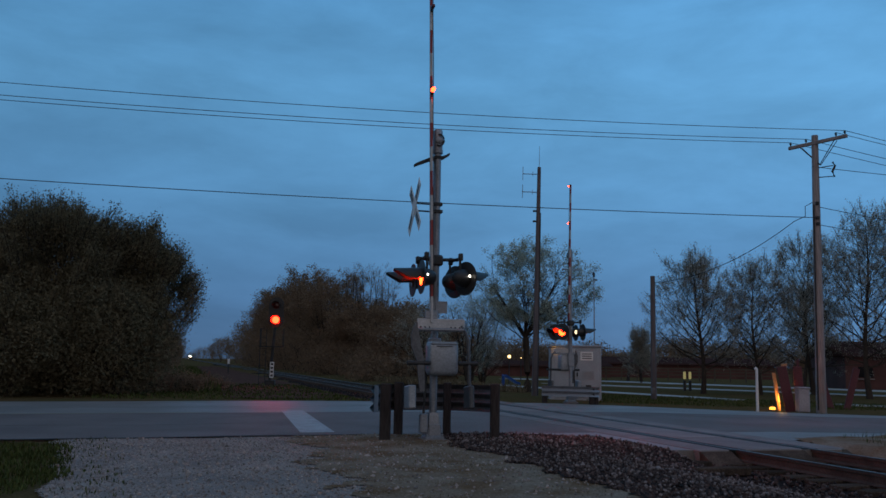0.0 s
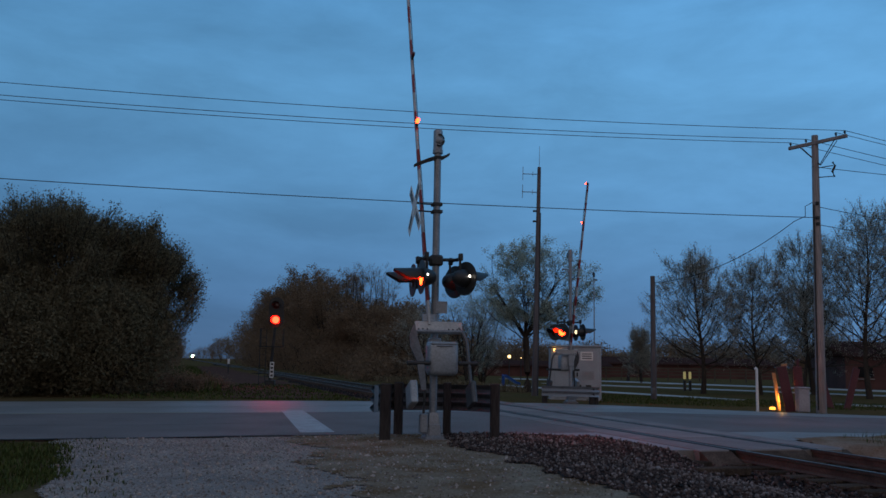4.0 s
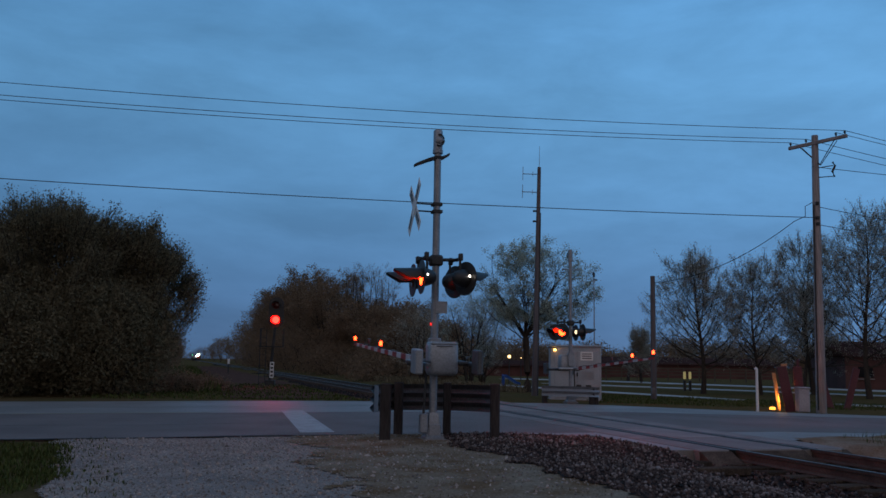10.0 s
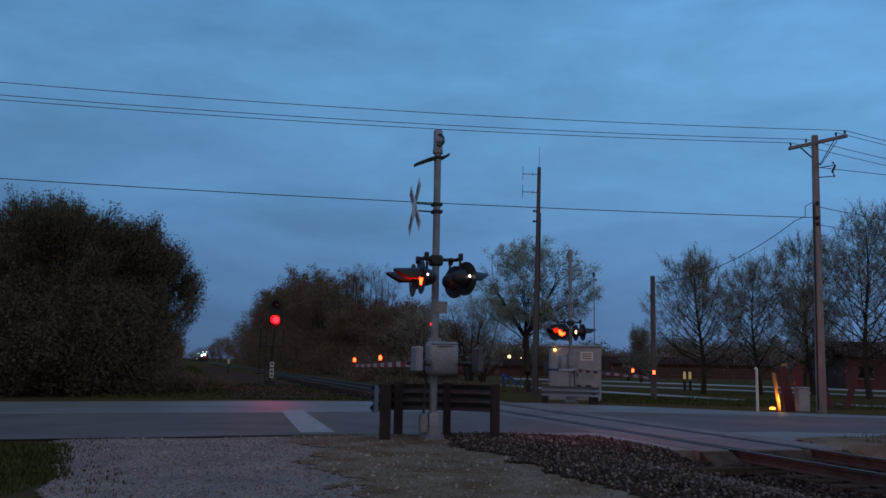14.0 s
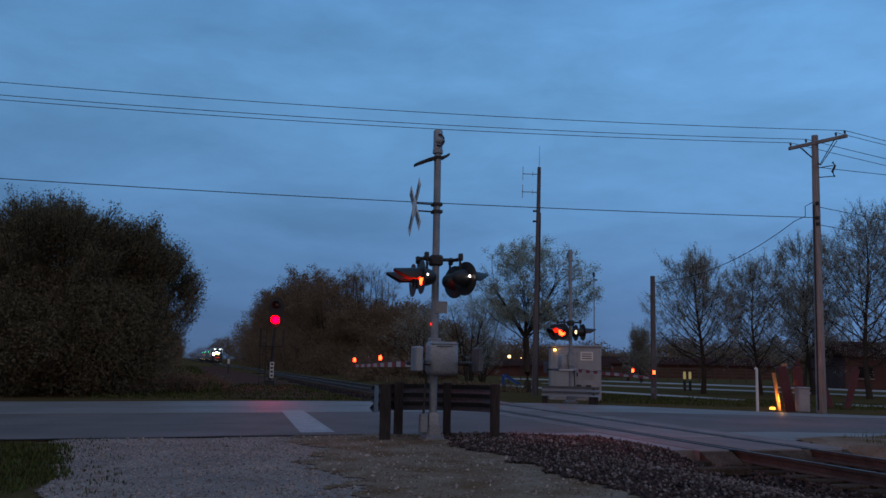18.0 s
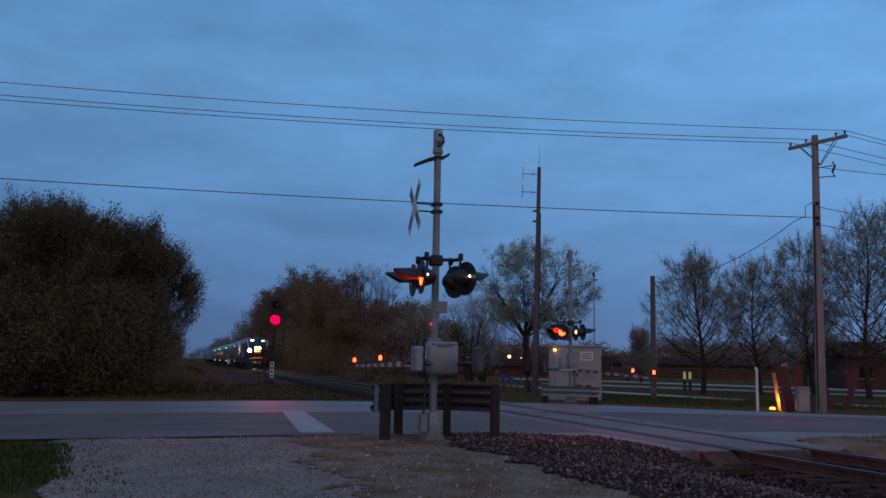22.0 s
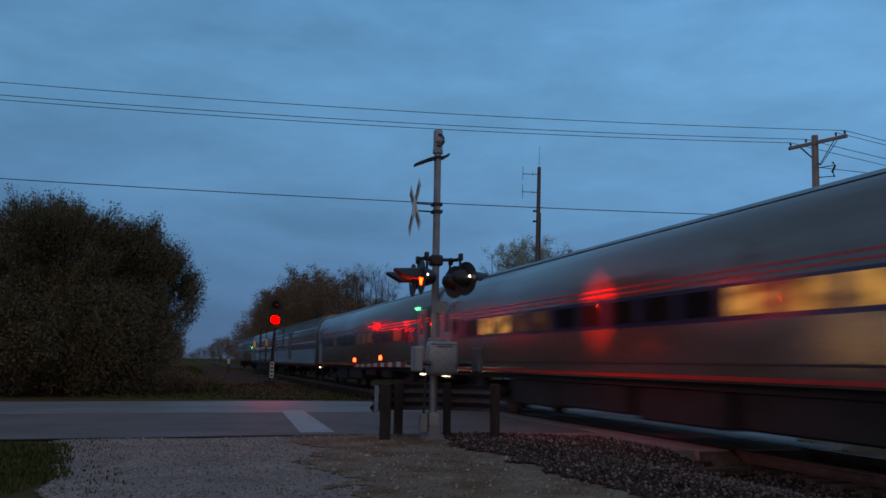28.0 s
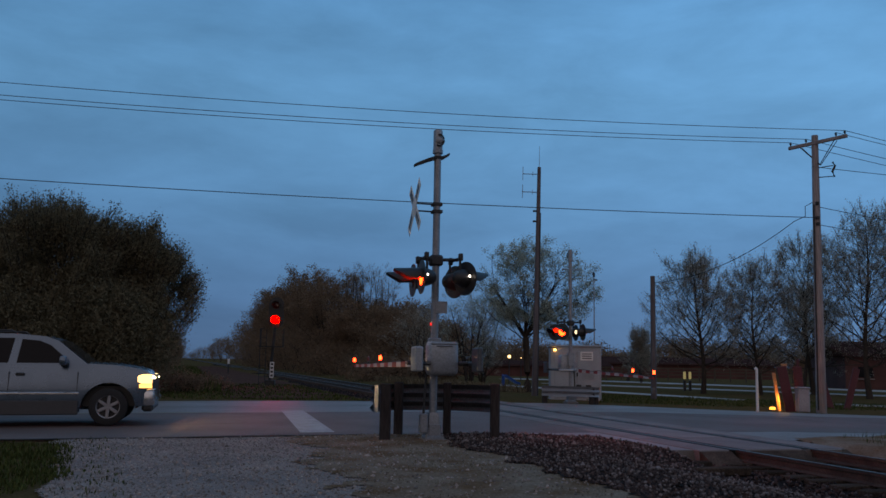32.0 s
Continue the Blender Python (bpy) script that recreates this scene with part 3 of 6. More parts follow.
# ---- crossing gates ----
def lamp_unit(parent, x, y, z, side, lit, yaw=0.0, back=False):
    """One flasher: round background, housing, hood and lens. It looks along side * x, turned by yaw."""
    turn = pose(x, y, z, 0, 0, yaw)
    m = turn @ pose(0, 0, 0, 0, 90 * side, 0)
    unit = part("flasher", B().lathe([(0.0, -0.012), (0.305, -0.012), (0.312, -0.004), (0.312, 0.006), (0.155, 0.006)], 28, m), BLACK_PAINT, parent, "black round background disc", True)
    part("housing", B().lathe([(0.0, -0.27), (0.075, -0.262), (0.12, -0.22), (0.165, -0.09), (0.17, -0.012)], 20, m), BLACK_PAINT, unit, "", True)
    arc = [(0.165 * math.cos(t), 0.165 * math.sin(t)) for t in np.linspace(math.pi * 0.5 - 1.75, math.pi * 0.5 + 1.75, 18)]
    hood = B()
    loops = []
    for k, (c, s_) in enumerate(arc):
        reach = 0.50 * (0.42 + 0.58 * min(1.0, max(0.0, 0.25 + s_ / 0.165)))
        up = Vector((side * 0.006, c, s_))
        loops.append([(up.x, up.y, up.z), (side * reach, c, s_ - 0.05 * reach)])
    hood.loft(loops, cap=False, closed=False, m=turn)
    part("hood", hood, BLACK_PAINT, unit, "long black visor over the lens", True)
    part("lens", B().lathe([(0.0, 0.022), (0.08, 0.018), (0.15, 0.006)], 20, m), AMBER_GLOW if lit else RED_UNLIT, unit, "glowing red lens" if lit else "dark red lens", True)
    if back:
        part("back_light", B().lathe([(0.0, -0.315), (0.05, -0.305), (0.075, -0.285), (0.08, -0.262)], 14, m), WARM_GLOW, unit, "warm white back light", True)
    else:
        part("peep_light", B().lathe([(0.0, -0.285), (0.019, -0.278), (0.023, -0.262)], 10, turn @ pose(side * 0.20, -0.20, 0.03) @ pose(0, 0, 0, 0, 90 * side, 0)), WHITE_GLOW if lit else BLACK_PAINT, unit, "small side light")
    part("hanger", B().pipe([(x - side * 0.10, y, z + 0.12), (x - side * 0.10, y, z + 0.36)], 0.024, 8), BLACK_PAINT, unit)
    return unit


def crossing_gate(name, m, arm_len, label, lit, pivot, fracs, yaw):
    g = thing(name, m, label, "crossing gate", "crossing gates")
    part("foundation", B().box((0, 0, 0.01), (0.46, 0.46, 0.10), 0.02), CONCRETE, g, "concrete foundation")
    b = B()
    b.loft([[(sx * w, sy * w, z) for sx, sy in ((-1, -1), (1, -1), (1, 1), (-1, 1))] for w, z in ((0.17, 0.06), (0.17, 0.09), (0.12, 0.13), (0.09, 0.46), (0.08, 0.52))])
    for sx in (-1, 1):
        b.box((sx * 0.12, 0, 0.20), (0.025, 0.20, 0.24), 0.008)
        b.box((0, sx * 0.12, 0.20), (0.20, 0.025, 0.24), 0.008)
    part("base_casting", b, GALV, g, "galvanised base casting")
    for sx in (-1, 1):
        for sy in (-1, 1):
            part("bolt", B().tube((sx * 0.145, sy * 0.145, 0.08), (sx * 0.145, sy * 0.145, 0.15), 0.018, n=6), GALV, g)
    part("junction_box", B().box((-0.2, -0.10, 0.34), (0.14, 0.16, 0.34), 0.02), GALV, g)
    part("conduit", B().pipe([(-0.2, -0.1, 0.5), (-0.18, -0.05, 0.75), (-0.14, 0.0, 1.2)], 0.022, 8), DARK_METAL, g, smooth=True)
    part("mast", B().tube((0, 0, 0.45), (0, 0, 5.38), 0.070, 0.066, 20), GALV, g, "tall galvanised steel mast", True)
    part("bell_housing", B().lathe([(0.0, 5.80), (0.075, 5.795), (0.088, 5.77), (0.088, 5.42), (0.098, 5.41), (0.098, 5.34), (0.07, 5.33)], 18).box((0, 0, 5.44), (0.05, 0.05, 0.02)), GALV, g, "drum-shaped bell housing", True)
    bell = part("bell", B().lathe([(0.0, 0.035), (0.05, 0.03), (0.075, 0.01), (0.08, -0.02)], 16, pose(0.01, -0.075, 5.58, 90, 0, 0)), GALV, g, "round bell gong in the housing", True)
    part("rim", B().pipe([(0.01 + 0.085 * math.cos(t), -0.098, 5.58 + 0.11 * math.sin(t)) for t in np.linspace(-2.2, 1.9, 16)], 0.016, 6), BLACK_PAINT, bell, "dark curved opening", True)
    wing = B().loft([[(x, -0.03 - 0.05 * k, z + 0.012), (x, 0.10 + 0.05 * k, z + 0.012), (x, 0.10 + 0.05 * k, z - 0.035), (x, -0.03 - 0.05 * k, z - 0.035)] for k, x, z in ((0, -0.44, 5.10), (0.5, -0.36, 5.14), (1, -0.18, 5.22), (1, -0.05, 5.27), (1, 0.06, 5.27), (0.6, 0.14, 5.30), (0, 0.23, 5.36))])
    if lit:
        part("name_arm", wing, DARK_METAL, g, "curved dark metal bracket arm", True)
    else:
        part("name_arm", B().tube((-0.36, 0.04, 5.02), (0.36, 0.04, 5.02), 0.022, n=6), GALV, g, "thin galvanised bracket arm")
    # crossbuck: two crossed boards facing the traffic
    for i, tilt in enumerate((-47, 47) if lit else ()):
        mm = pose(-0.42 - 0.012 * i, 0, 4.28, tilt, 0, 0)
        blade = part("crossbuck_board", B().box((0, 0, 0), (0.010, 0.22, 1.22), 0.004, mm), WHITE_PAINT, g, "white crossbuck board")
        for zz in (-0.36, 0.36):
            for j in range(3):
                part("lettering", B().box((-0.008, 0, zz + (j - 1) * 0.11), (0.004, 0.12, 0.075), 0, mm), BLACK_PAINT, blade)
    for zz in (4.36, 4.22) if lit else ():
        part("crossbuck_bracket", B().pipe([(-0.42, 0, zz), (-0.06, 0, zz)], 0.016, 6).box((0, 0, zz), (0.19, 0.19, 0.06), 0.01), DARK_METAL, g)
    # crossarm and flashers
    up = 0.0 if lit else -0.31
    b = B().box((0, 0, 3.30 + up), (0.24, 0.22, 0.20), 0.03)
    reach = {-1: 0.26, 1: 0.38}
    for sx in (-1, 1):
        b.pipe([(sx * 0.1, 0, 3.32 + up), (sx * (reach[sx] + 0.05), 0, 3.33 + up)], 0.032, 10)
        b.pipe([(sx * reach[sx], -0.36, 3.33 + up), (sx * reach[sx], 0.36, 3.33 + up)], 0.028, 8)
        for sy in (-1, 1):
            b.box((sx * reach[sx], sy * 0.36, 3.34 + up), (0.08, 0.08, 0.14), 0.015)
    part("crossarm", b, DARK_METAL, g, "dark crossarm that carries the flashers", True)
    for sx in (-1, 1):
        for sy in (-1, 1):
            lamp_unit(g, sx * (reach[sx] + 0.09), sy * 0.36, 2.95 + up, sx, (sy < 0) == lit, yaw if sx > 0 else 0.0, sx < 0 and not lit)
    # the marker is a reflector: its red glint is given as emission
    part("side_marker", B().box((-0.080, -0.03, 2.12), (0.025, 0.03, 0.06), 0.01), glow("side_marker_glow", (1.0, 0.03, 0.02), 1.2) if lit else DARK_METAL, g, "small red marker reflector with its glint as a glow" if lit else "")
    part("sign_plate", B().box((0.10, -0.09, 2.43), (0.22, 0.008, 0.22), 0.003), GALV, g, "small grey plate")
    # gate mechanism
    mech = part("mechanism", B().box((0.09, -0.22, 1.49), (0.55, 0.40, 0.60), 0.09, seg=3), ALU_PAINT, g, "rounded aluminium-coloured mechanism case", True)
    part("case_lid", B().box((0.09, -0.22, 1.76), (0.50, 0.41, 0.07), 0.03), ALU_PAINT, mech)
    part("lid_hinge", B().box((0.09, -0.43, 1.72), (0.30, 0.03, 0.03), 0.01), GALV, mech)
    PX, PY, PZ = pivot
    for x0, x1 in ((PX - 0.44, -0.17), (0.35, PX + 0.86)):
        part("shaft", B().tube((x0, PY, PZ), (x1, PY, PZ), 0.04, n=12), DARK_METAL, g)
    part("clamp", B().box((0, 0, 1.62), (0.22, 0.2, 0.5), 0.02), GALV, g)
    # the arm turns as one piece about the shaft; it points along y when it is down
    arm = part("gate_arm", B().box((0.18, 0.60, 0), (0.86, 0.06, 0.09), 0.02), GALV, g, "steel arm frame", at=pose(PX, PY, PZ, 80))
    for xx, cw in ((-0.40, 0.13), (0.67, 0.09)):
        part("counterweight", B().box((xx, -0.60, 0.06), (cw, 0.40, 0.42), 0.02), ALU_PAINT if xx < 0 else WEATHERED_SHADED, arm, "grey slab counterweight")
    # side arms get the darker grey: their shade is put into the colour
    part("support_arm", B().pipe([(0.55, 0.68, 0), (0.64, 0.56, 0), (0.69, 0.42, 0), (0.70, -0.52, 0)], 0.034, 8), WEATHERED_SHADED, arm, "bent side arm", True)
    part("support_arm", B().loft([[(x - w, y, -0.02), (x + w, y, -0.02), (x + w, y, 0.02), (x - w, y, 0.02)] for x, y, w in ((-0.24, 0.72, 0.05), (-0.30, 0.52, 0.07), (-0.28, 0.30, 0.09), (-0.20, 0.05, 0.07), (-0.17, -0.50, 0.045))]), WEATHERED_SHADED, arm, "broad curved side arm")
    # the plate's shade is painted in by the duller white
    plate = part("bracket_plate", B().box((0.18, 0.70, 0.0), (0.88, 0.19, 0.05), 0.012), ARM_WHITE, arm, "white riveted bracket plate")
    repeats("rivet", B().lathe([(0.0, 0.012), (0.012, 0.008), (0.016, 0.0)], 8), DARK_METAL, plate, [pose(0.18 + dx, 0.64, 0.025) for dx in (-0.38, -0.30, -0.22, 0.18, 0.26, 0.34)])
    repeats("rivet", B().lathe([(0.0, 0.012), (0.012, 0.008), (0.016, 0.0)], 8), DARK_METAL, plate, [pose(0.18 + dx, 0.64, -0.025, 180) for dx in (-0.38, -0.30, -0.22, 0.18, 0.26, 0.34)])
    part("conversion_bracket", B().box((0.0, 0.86, 0.0), (0.24, 0.16, 0.05), 0.015), GALV, arm)
    n = 18
    for k in range(n):
        y0, y1 = 0.72 + (arm_len - 0.72) * k / n, 0.72 + (arm_len - 0.72) * (k + 1) / n
        h0, h1 = 0.060 - 0.028 * k / n, 0.060 - 0.028 * (k + 1) / n
        seg = B().loft([[(-0.02, y, -h), (0.02, y, -h), (0.02, y, h), (-0.02, y, h)] for y, h in ((y0, h0), (y1, h1))])
        part("arm_band", seg, ARM_RED if k % 2 else ARM_WHITE, arm, "red band of the arm" if k % 2 else "white band of the arm")
    part("lamp_cable", B().pipe([(0.03, 1.2 + (arm_len - 1.3) * t, 0.05 + 0.02 * math.sin(t * 25)) for t in np.linspace(0, 1, 30)], 0.009, 5), BLACK_PAINT, arm)
    for f, on in zip((1.0, *fracs), (True, not lit, lit)):
        y = arm_len * f - 0.03
        lampb = part("arm_light", B().lathe([(0.0, 0.062), (0.026, 0.058), (0.036, 0.035), (0.036, -0.05), (0.0, -0.05)], 12, pose(0.0, y, 0.165)), ARM_GLOW if on else RED_UNLIT, arm, "lit red arm lamp" if on else "dark red arm lamp", True)
        part("lamp_foot", B().box((0.0, y, 0.075), (0.05, 0.10, 0.09), 0.01), BLACK_PAINT, lampb)
    return g, arm


PIVOT_1, PIVOT_2 = (-0.15, -0.42, 1.41), (0.05, -0.10, 1.24)
GATE_1 = pose(-0.13, 15.56, gz(-0.13, 15.56) - 0.02, 0, 0, 14.3)
GATE_2 = pose(4.87, 31.94, gz(4.87, 31.94) - 0.02, 0, 0, 192.4)
gate_1, arm_1 = crossing_gate("crossing_gate", GATE_1, 9.25, "galvanised crossing-gate mast with flashers and crossbuck", True, PIVOT_1, (0.743, 0.558), 26.0)
gate_2, arm_2 = crossing_gate("crossing_gate", GATE_2, 7.05, "galvanised crossing-gate mast across the road, by the grey cabinet", False, PIVOT_2, (0.795, 0.575), 38.0)
# the flasher's own beam: a narrow core that falls on the passing train, and a faint wide spill
for wide_deg, power in ((30, 2600.0), (150, 150.0)):
    ld = bpy.data.lights.new("flasher_beam", "SPOT")
    ld.energy, ld.color, ld.spot_size, ld.spot_blend, ld.shadow_soft_size = power, (1.0, 0.022, 0.008), radians(wide_deg), 1.0, 0.10
    lob = new("flasher_beam", ld)
    lob.matrix_basis = look(GATE_1 @ Vector((0.62, -0.36, 2.93)), tk(15.9, -1.55, 2.55) if wide_deg < 90 else tk(14.0, -1.55, 2.2))


# ---- guard rails ----
def guard_rail(name, pts, posts, label, beam_h, top, material, post_h):
    g = thing(name, pose(0, 0, 0), label, "guard rail", "guard rails")
    # corrugated beam
    prof = []
    n_w = 3 if beam_h > 0.4 else 2
    for k in range(n_w * 4 + 1):
        z = top - beam_h * k / (n_w * 4)
        prof.append((0.0 if k % 4 in (0,) else (0.045 if k % 4 in (1, 3) else 0.08), z))
    loops = []
    for i, p in enumerate(pts):
        d = (Vector(pts[min(i + 1, len(pts) - 1)]) - Vector(pts[max(i - 1, 0)])).normalized()
        nrm = Vector((-d.y, d.x, 0))
        lp = [(p[0] + nrm.x * o, p[1] + nrm.y * o, p[2] + z) for o, z in prof]
        lp += [(p[0] + nrm.x * (o - 0.006), p[1] + nrm.y * (o - 0.006), p[2] + z) for o, z in prof[::-1]]
        loops.append(lp)
    part("beam", B().loft(loops), material, g, "corrugated steel beam", True)
    for px_, py_, w in posts:
        z = gz(px_, py_)
        part("post", B().box((px_, py_, z + post_h / 2 - 0.1), (w, w, post_h + 0.2), 0.015, None), POST_WOOD, g, "square timber post")
    return g


def flat(x, y, z=0.0):
    return (x, y, gz(x, y) + z)


gr1 = guard_rail("guard_rail", [flat(-1.22, 15.7), flat(-1.20, 16.0), flat(-1.05, 16.35), flat(-0.75, 16.55), flat(-0.3, 16.62), flat(0.3, 16.5), flat(0.75, 16.3), flat(1.04, 15.95)],
                 [(-0.98, 15.32, 0.19), (-0.80, 16.42, 0.17), (0.13, 16.40, 0.15), (1.00, 15.66, 0.17)], "weathered three-wave guard rail on timber posts around the gate mast", 0.50, 0.98, WEATHERED_SHADED, 1.02)
part("end_wing", B().loft([[(x + 0.012 * k, y, gz(x, y) + 0.98 - 0.06 * j) for j in range(9)] for k, (x, y) in enumerate(((-1.22, 15.72), (-1.20, 15.55), (-1.14, 15.42)))], cap=False, closed=False), GALV, gr1, "curved galvanised end piece")
gr2 = guard_rail("guard_rail", [flat(3.68, 30.9), flat(4.6, 31.0), flat(5.6, 31.2), flat(5.85, 31.35)], [(3.80, 31.1, 0.18), (5.55, 31.35, 0.18), (5.75, 31.5, 0.14)],
                 "galvanised guard rail on short posts before the grey cabinet", 0.36, 0.62, GALV, 0.60)

# ---- block signal ----
sx, sy = -9.05, 45.2
sig = thing("railway_signal", pose(sx, sy, -0.30, 0, 0, 4), "searchlight railway signal glowing red on a mast beside the track", "railway signal")
part("foundation", B().box((0, 0, 0.12), (0.7, 0.7, 0.4), 0.03), CONCRETE, sig)
part("mast", B().tube((-0.04, 0, 0.2), (0.20, 0, 4.5), 0.08, 0.065, 14), DARK_METAL, sig, "slightly leaning mast", True)
back = [(0.40 * math.cos(t), 0.42 * (1 if math.sin(t) > 0 else -1) + 0.40 * math.sin(t)) for t in np.linspace(0, 2 * math.pi, 32, endpoint=False)]
part("background", B().prism([(0.18 + x, 4.18 + z) for x, z in back], "y", -0.11, -0.08), BLACK_PAINT, sig, "black oblong background")
for zc, on in ((3.78, True), (4.56, False)):
    head = part("signal_head", B().box((0.18, 0.12, zc), (0.36, 0.36, 0.42), 0.05), BLACK_PAINT, sig)
    hood = B().loft([[(0.18 + r * math.sin(t), y, zc + r * math.cos(t)) for t in np.linspace(-2.2, 2.2, 18)] for r, y in ((0.20, -0.12), (0.215, -0.46))], cap=False, closed=False)
    part("visor", hood, BLACK_PAINT, head, "", True)
    part("lens", B().lathe([(0.0, 0.03), (0.11, 0.024), (0.185, 0.005)], 20, pose(0.18, -0.13, zc, 90, 0, 0)), SIGNAL_GLOW if on else RED_UNLIT, head, "glowing red lens" if on else "dark lens", True)
deck = part("platform", B().box((0.0, 0.05, 2.36), (1.25, 0.55, 0.04), 0.006), DARK_METAL, sig, "small maintenance platform")
for xx in (-0.6, 0.6):
    for yy in (-0.2, 0.3):
        part("rail_post", B().tube((xx, yy, 2.36), (xx, yy, 3.3), 0.018, n=6), DARK_METAL, deck)
    part("handrail", B().tube((xx, -0.2, 3.3), (xx, 0.3, 3.3), 0.018, n=6), DARK_METAL, deck)
part("handrail", B().tube((-0.6, -0.2, 3.3), (-0.35, -0.2, 3.3), 0.018, n=6), DARK_METAL, deck)
ladder = part("ladder", B().tube((-0.62, 0.15, 0.2), (-0.62, 0.12, 3.3), 0.02, n=6).tube((-0.30, 0.15, 0.2), (-0.30, 0.12, 3.3), 0.02, n=6), DARK_METAL, sig)
repeats("rung", B().tube((-0.62, 0.15, 0), (-0.30, 0.15, 0), 0.012, n=5), DARK_METAL, ladder, [pose(0, 0, 0.45 + 0.3 * k) for k in range(9)])
plate = part("number_plate", B().box((0.08, -0.10, 1.14), (0.21, 0.01, 0.84), 0.004), WHITE_PAINT, sig, "tall white plate with dark marks")
for k in range(4):
    part("mark", B().box((0.08, -0.108, 1.44 - 0.20 * k), (0.13, 0.004, 0.11)), BLACK_PAINT, plate)
part("base_box", B().box((0.0, 0.05, 0.42), (0.5, 0.4, 0.35), 0.02), DARK_METAL, sig)

# a far milepost beside the track
mp = tk(82, -5.5, -0.5)
o = thing("milepost", pose(mp.x, mp.y, mp.z, 0, 0, PHI), "thin milepost with a white board beside the track", "milepost")
part("post", B().tube((0, 0, 0), (0, 0, 1.7), 0.05, n=8), DARK_METAL, o)
part("board", B().box((0, -0.06, 1.62), (0.20, 0.02, 0.45), 0.005), WHITE_PAINT, o)

# ---- equipment cabinet ----
cx, cy = 5.68, 36.2
cab = thing("equipment_cabinet", pose(cx, cy, gz(cx, cy) - 0.05, 0, 0, -5), "pale grey metal crossing-equipment cabinet on the far verge", "equipment cabinet")
part("body", B().box((0, 0, 1.14), (2.1, 1.7, 2.20), 0.02), CABINET, cab, "pale grey sheet-metal body")
part("roof", B().box((0, 0, 2.27), (2.2, 1.8, 0.08), 0.02), CABINET, cab)
part("door", B().box((-0.45, -0.865, 1.10), (0.86, 0.03, 1.9), 0.01), CABINET, cab)
part("door", B().box((0.50, -0.865, 1.10), (0.86, 0.03, 1.9), 0.01), CABINET, cab)
part("plinth", B().box((0, 0, 0.0), (2.2, 1.8, 0.14), 0.02), CONCRETE, cab)
sg = part("notice", B().box((0.45, -0.895, 1.86), (0.52, 0.012, 0.36), 0.004), WHITE_PAINT, cab, "white notice with dark lines")
for k in range(3):
    part("line", B().box((0.45, -0.903, 1.95 - 0.09 * k), (0.40, 0.004, 0.035)), DARK_METAL, sg)
for k in range(2):
    part("latch", B().box((-0.06 + 0.12 * k, -0.89, 1.1), (0.05, 0.03, 0.16), 0.01), DARK_METAL, cab)
for x, z, w, h in ((-0.62, 1.42, 0.20, 0.34), (-0.30, 1.40, 0.34, 0.30), (0.12, 0.62, 0.20, 0.14), (0.52, 0.60, 0.22, 0.16), (0.20, 0.28, 0.24, 0.12)):
    part("wall_box", B().box((x, -0.91, z), (w, 0.08, h), 0.012), DARK_METAL, cab, "small dark box on the cabinet wall")
for k in range(7):
    part("vent_slat", B().box((0.50, -0.885, 0.92 + 0.05 * k), (0.5, 0.02, 0.018)), GALV, cab)
part("lamp_arm", B().tube((-0.86, -0.86, 2.20), (-1.10, -0.95, 2.18), 0.018, n=6), DARK_METAL, cab)
part("lamp", B().box((-0.86, -0.93, 2.10), (0.10, 0.09, 0.08), 0.02), glow("cabinet_lamp", (1.0, 0.45, 0.10), 9.0), cab, "small warm lamp under the eaves")
mst = thing("weather_mast", pose(6.72, 37.2, gz(6.7, 37.2)), "slender antenna mast with a small sensor at its top", "antenna")
part("mast", B().tube((0, 0, 0), (0, 0, 5.4), 0.03, 0.022, 8), GALV, mst)
part("sensor", B().box((0, 0, 5.45), (0.10, 0.10, 0.22), 0.03), BLACK_PAINT, mst)
part("cross_vane", B().box((0.06, 0, 5.22), (0.2, 0.03, 0.05), 0.01), BLACK_PAINT, mst)

# ---- poles and wires ----
ap = thing("antenna_pole", pose(4.38, 39.7, gz(4.38, 39.7), 0, 1.0, 0), "tall weathered wooden pole with side antennas", "antenna pole")
part("pole", B().tube((0, 0, -0.2), (0, 0, 10.85), 0.15, 0.085, 14), POLE_DARK, ap, "", True)
part("whip", B().tube((0.0, 0, 10.7), (0.0, 0, 11.9), 0.014, 0.008, 6), GALV, ap)
for z in (10.50, 9.62):
    b = B().tube((0, 0, z), (-0.80, 0, z), 0.020, n=6)
    b.tube((-0.78, 0, z - 0.30), (-0.78, 0, z + 0.36), 0.014, n=6)
    b.tube((-0.30, 0, z - 0.1), (-0.30, 0, z + 0.12), 0.012, n=5)
    part("side_antenna", b, GALV, ap, "thin metal dipole antenna")
for z in (8.7, 8.2):
    part("bracket", B().box((-0.12, 0, z), (0.28, 0.12, 0.08), 0.01), DARK_METAL, ap)
part("conduit", B().tube((0.13, -0.08, 0), (0.10, -0.06, 8.6), 0.025, n=6), DARK_METAL, ap)

gp = thing("guy_pole", pose(10.1, 40.4, gz(10.1, 40.4)), "short brown wooden pole standing on the far verge", "pole")
part("pole", B().tube((0, 0, -0.2), (0.03, 0, 5.86), 0.14, 0.11, 14), POLE_DARK, gp, "", True)
part("marker", B().tube((0, 0, 0.25), (0, 0, 0.55), 0.135, n=14), GALV, gp)

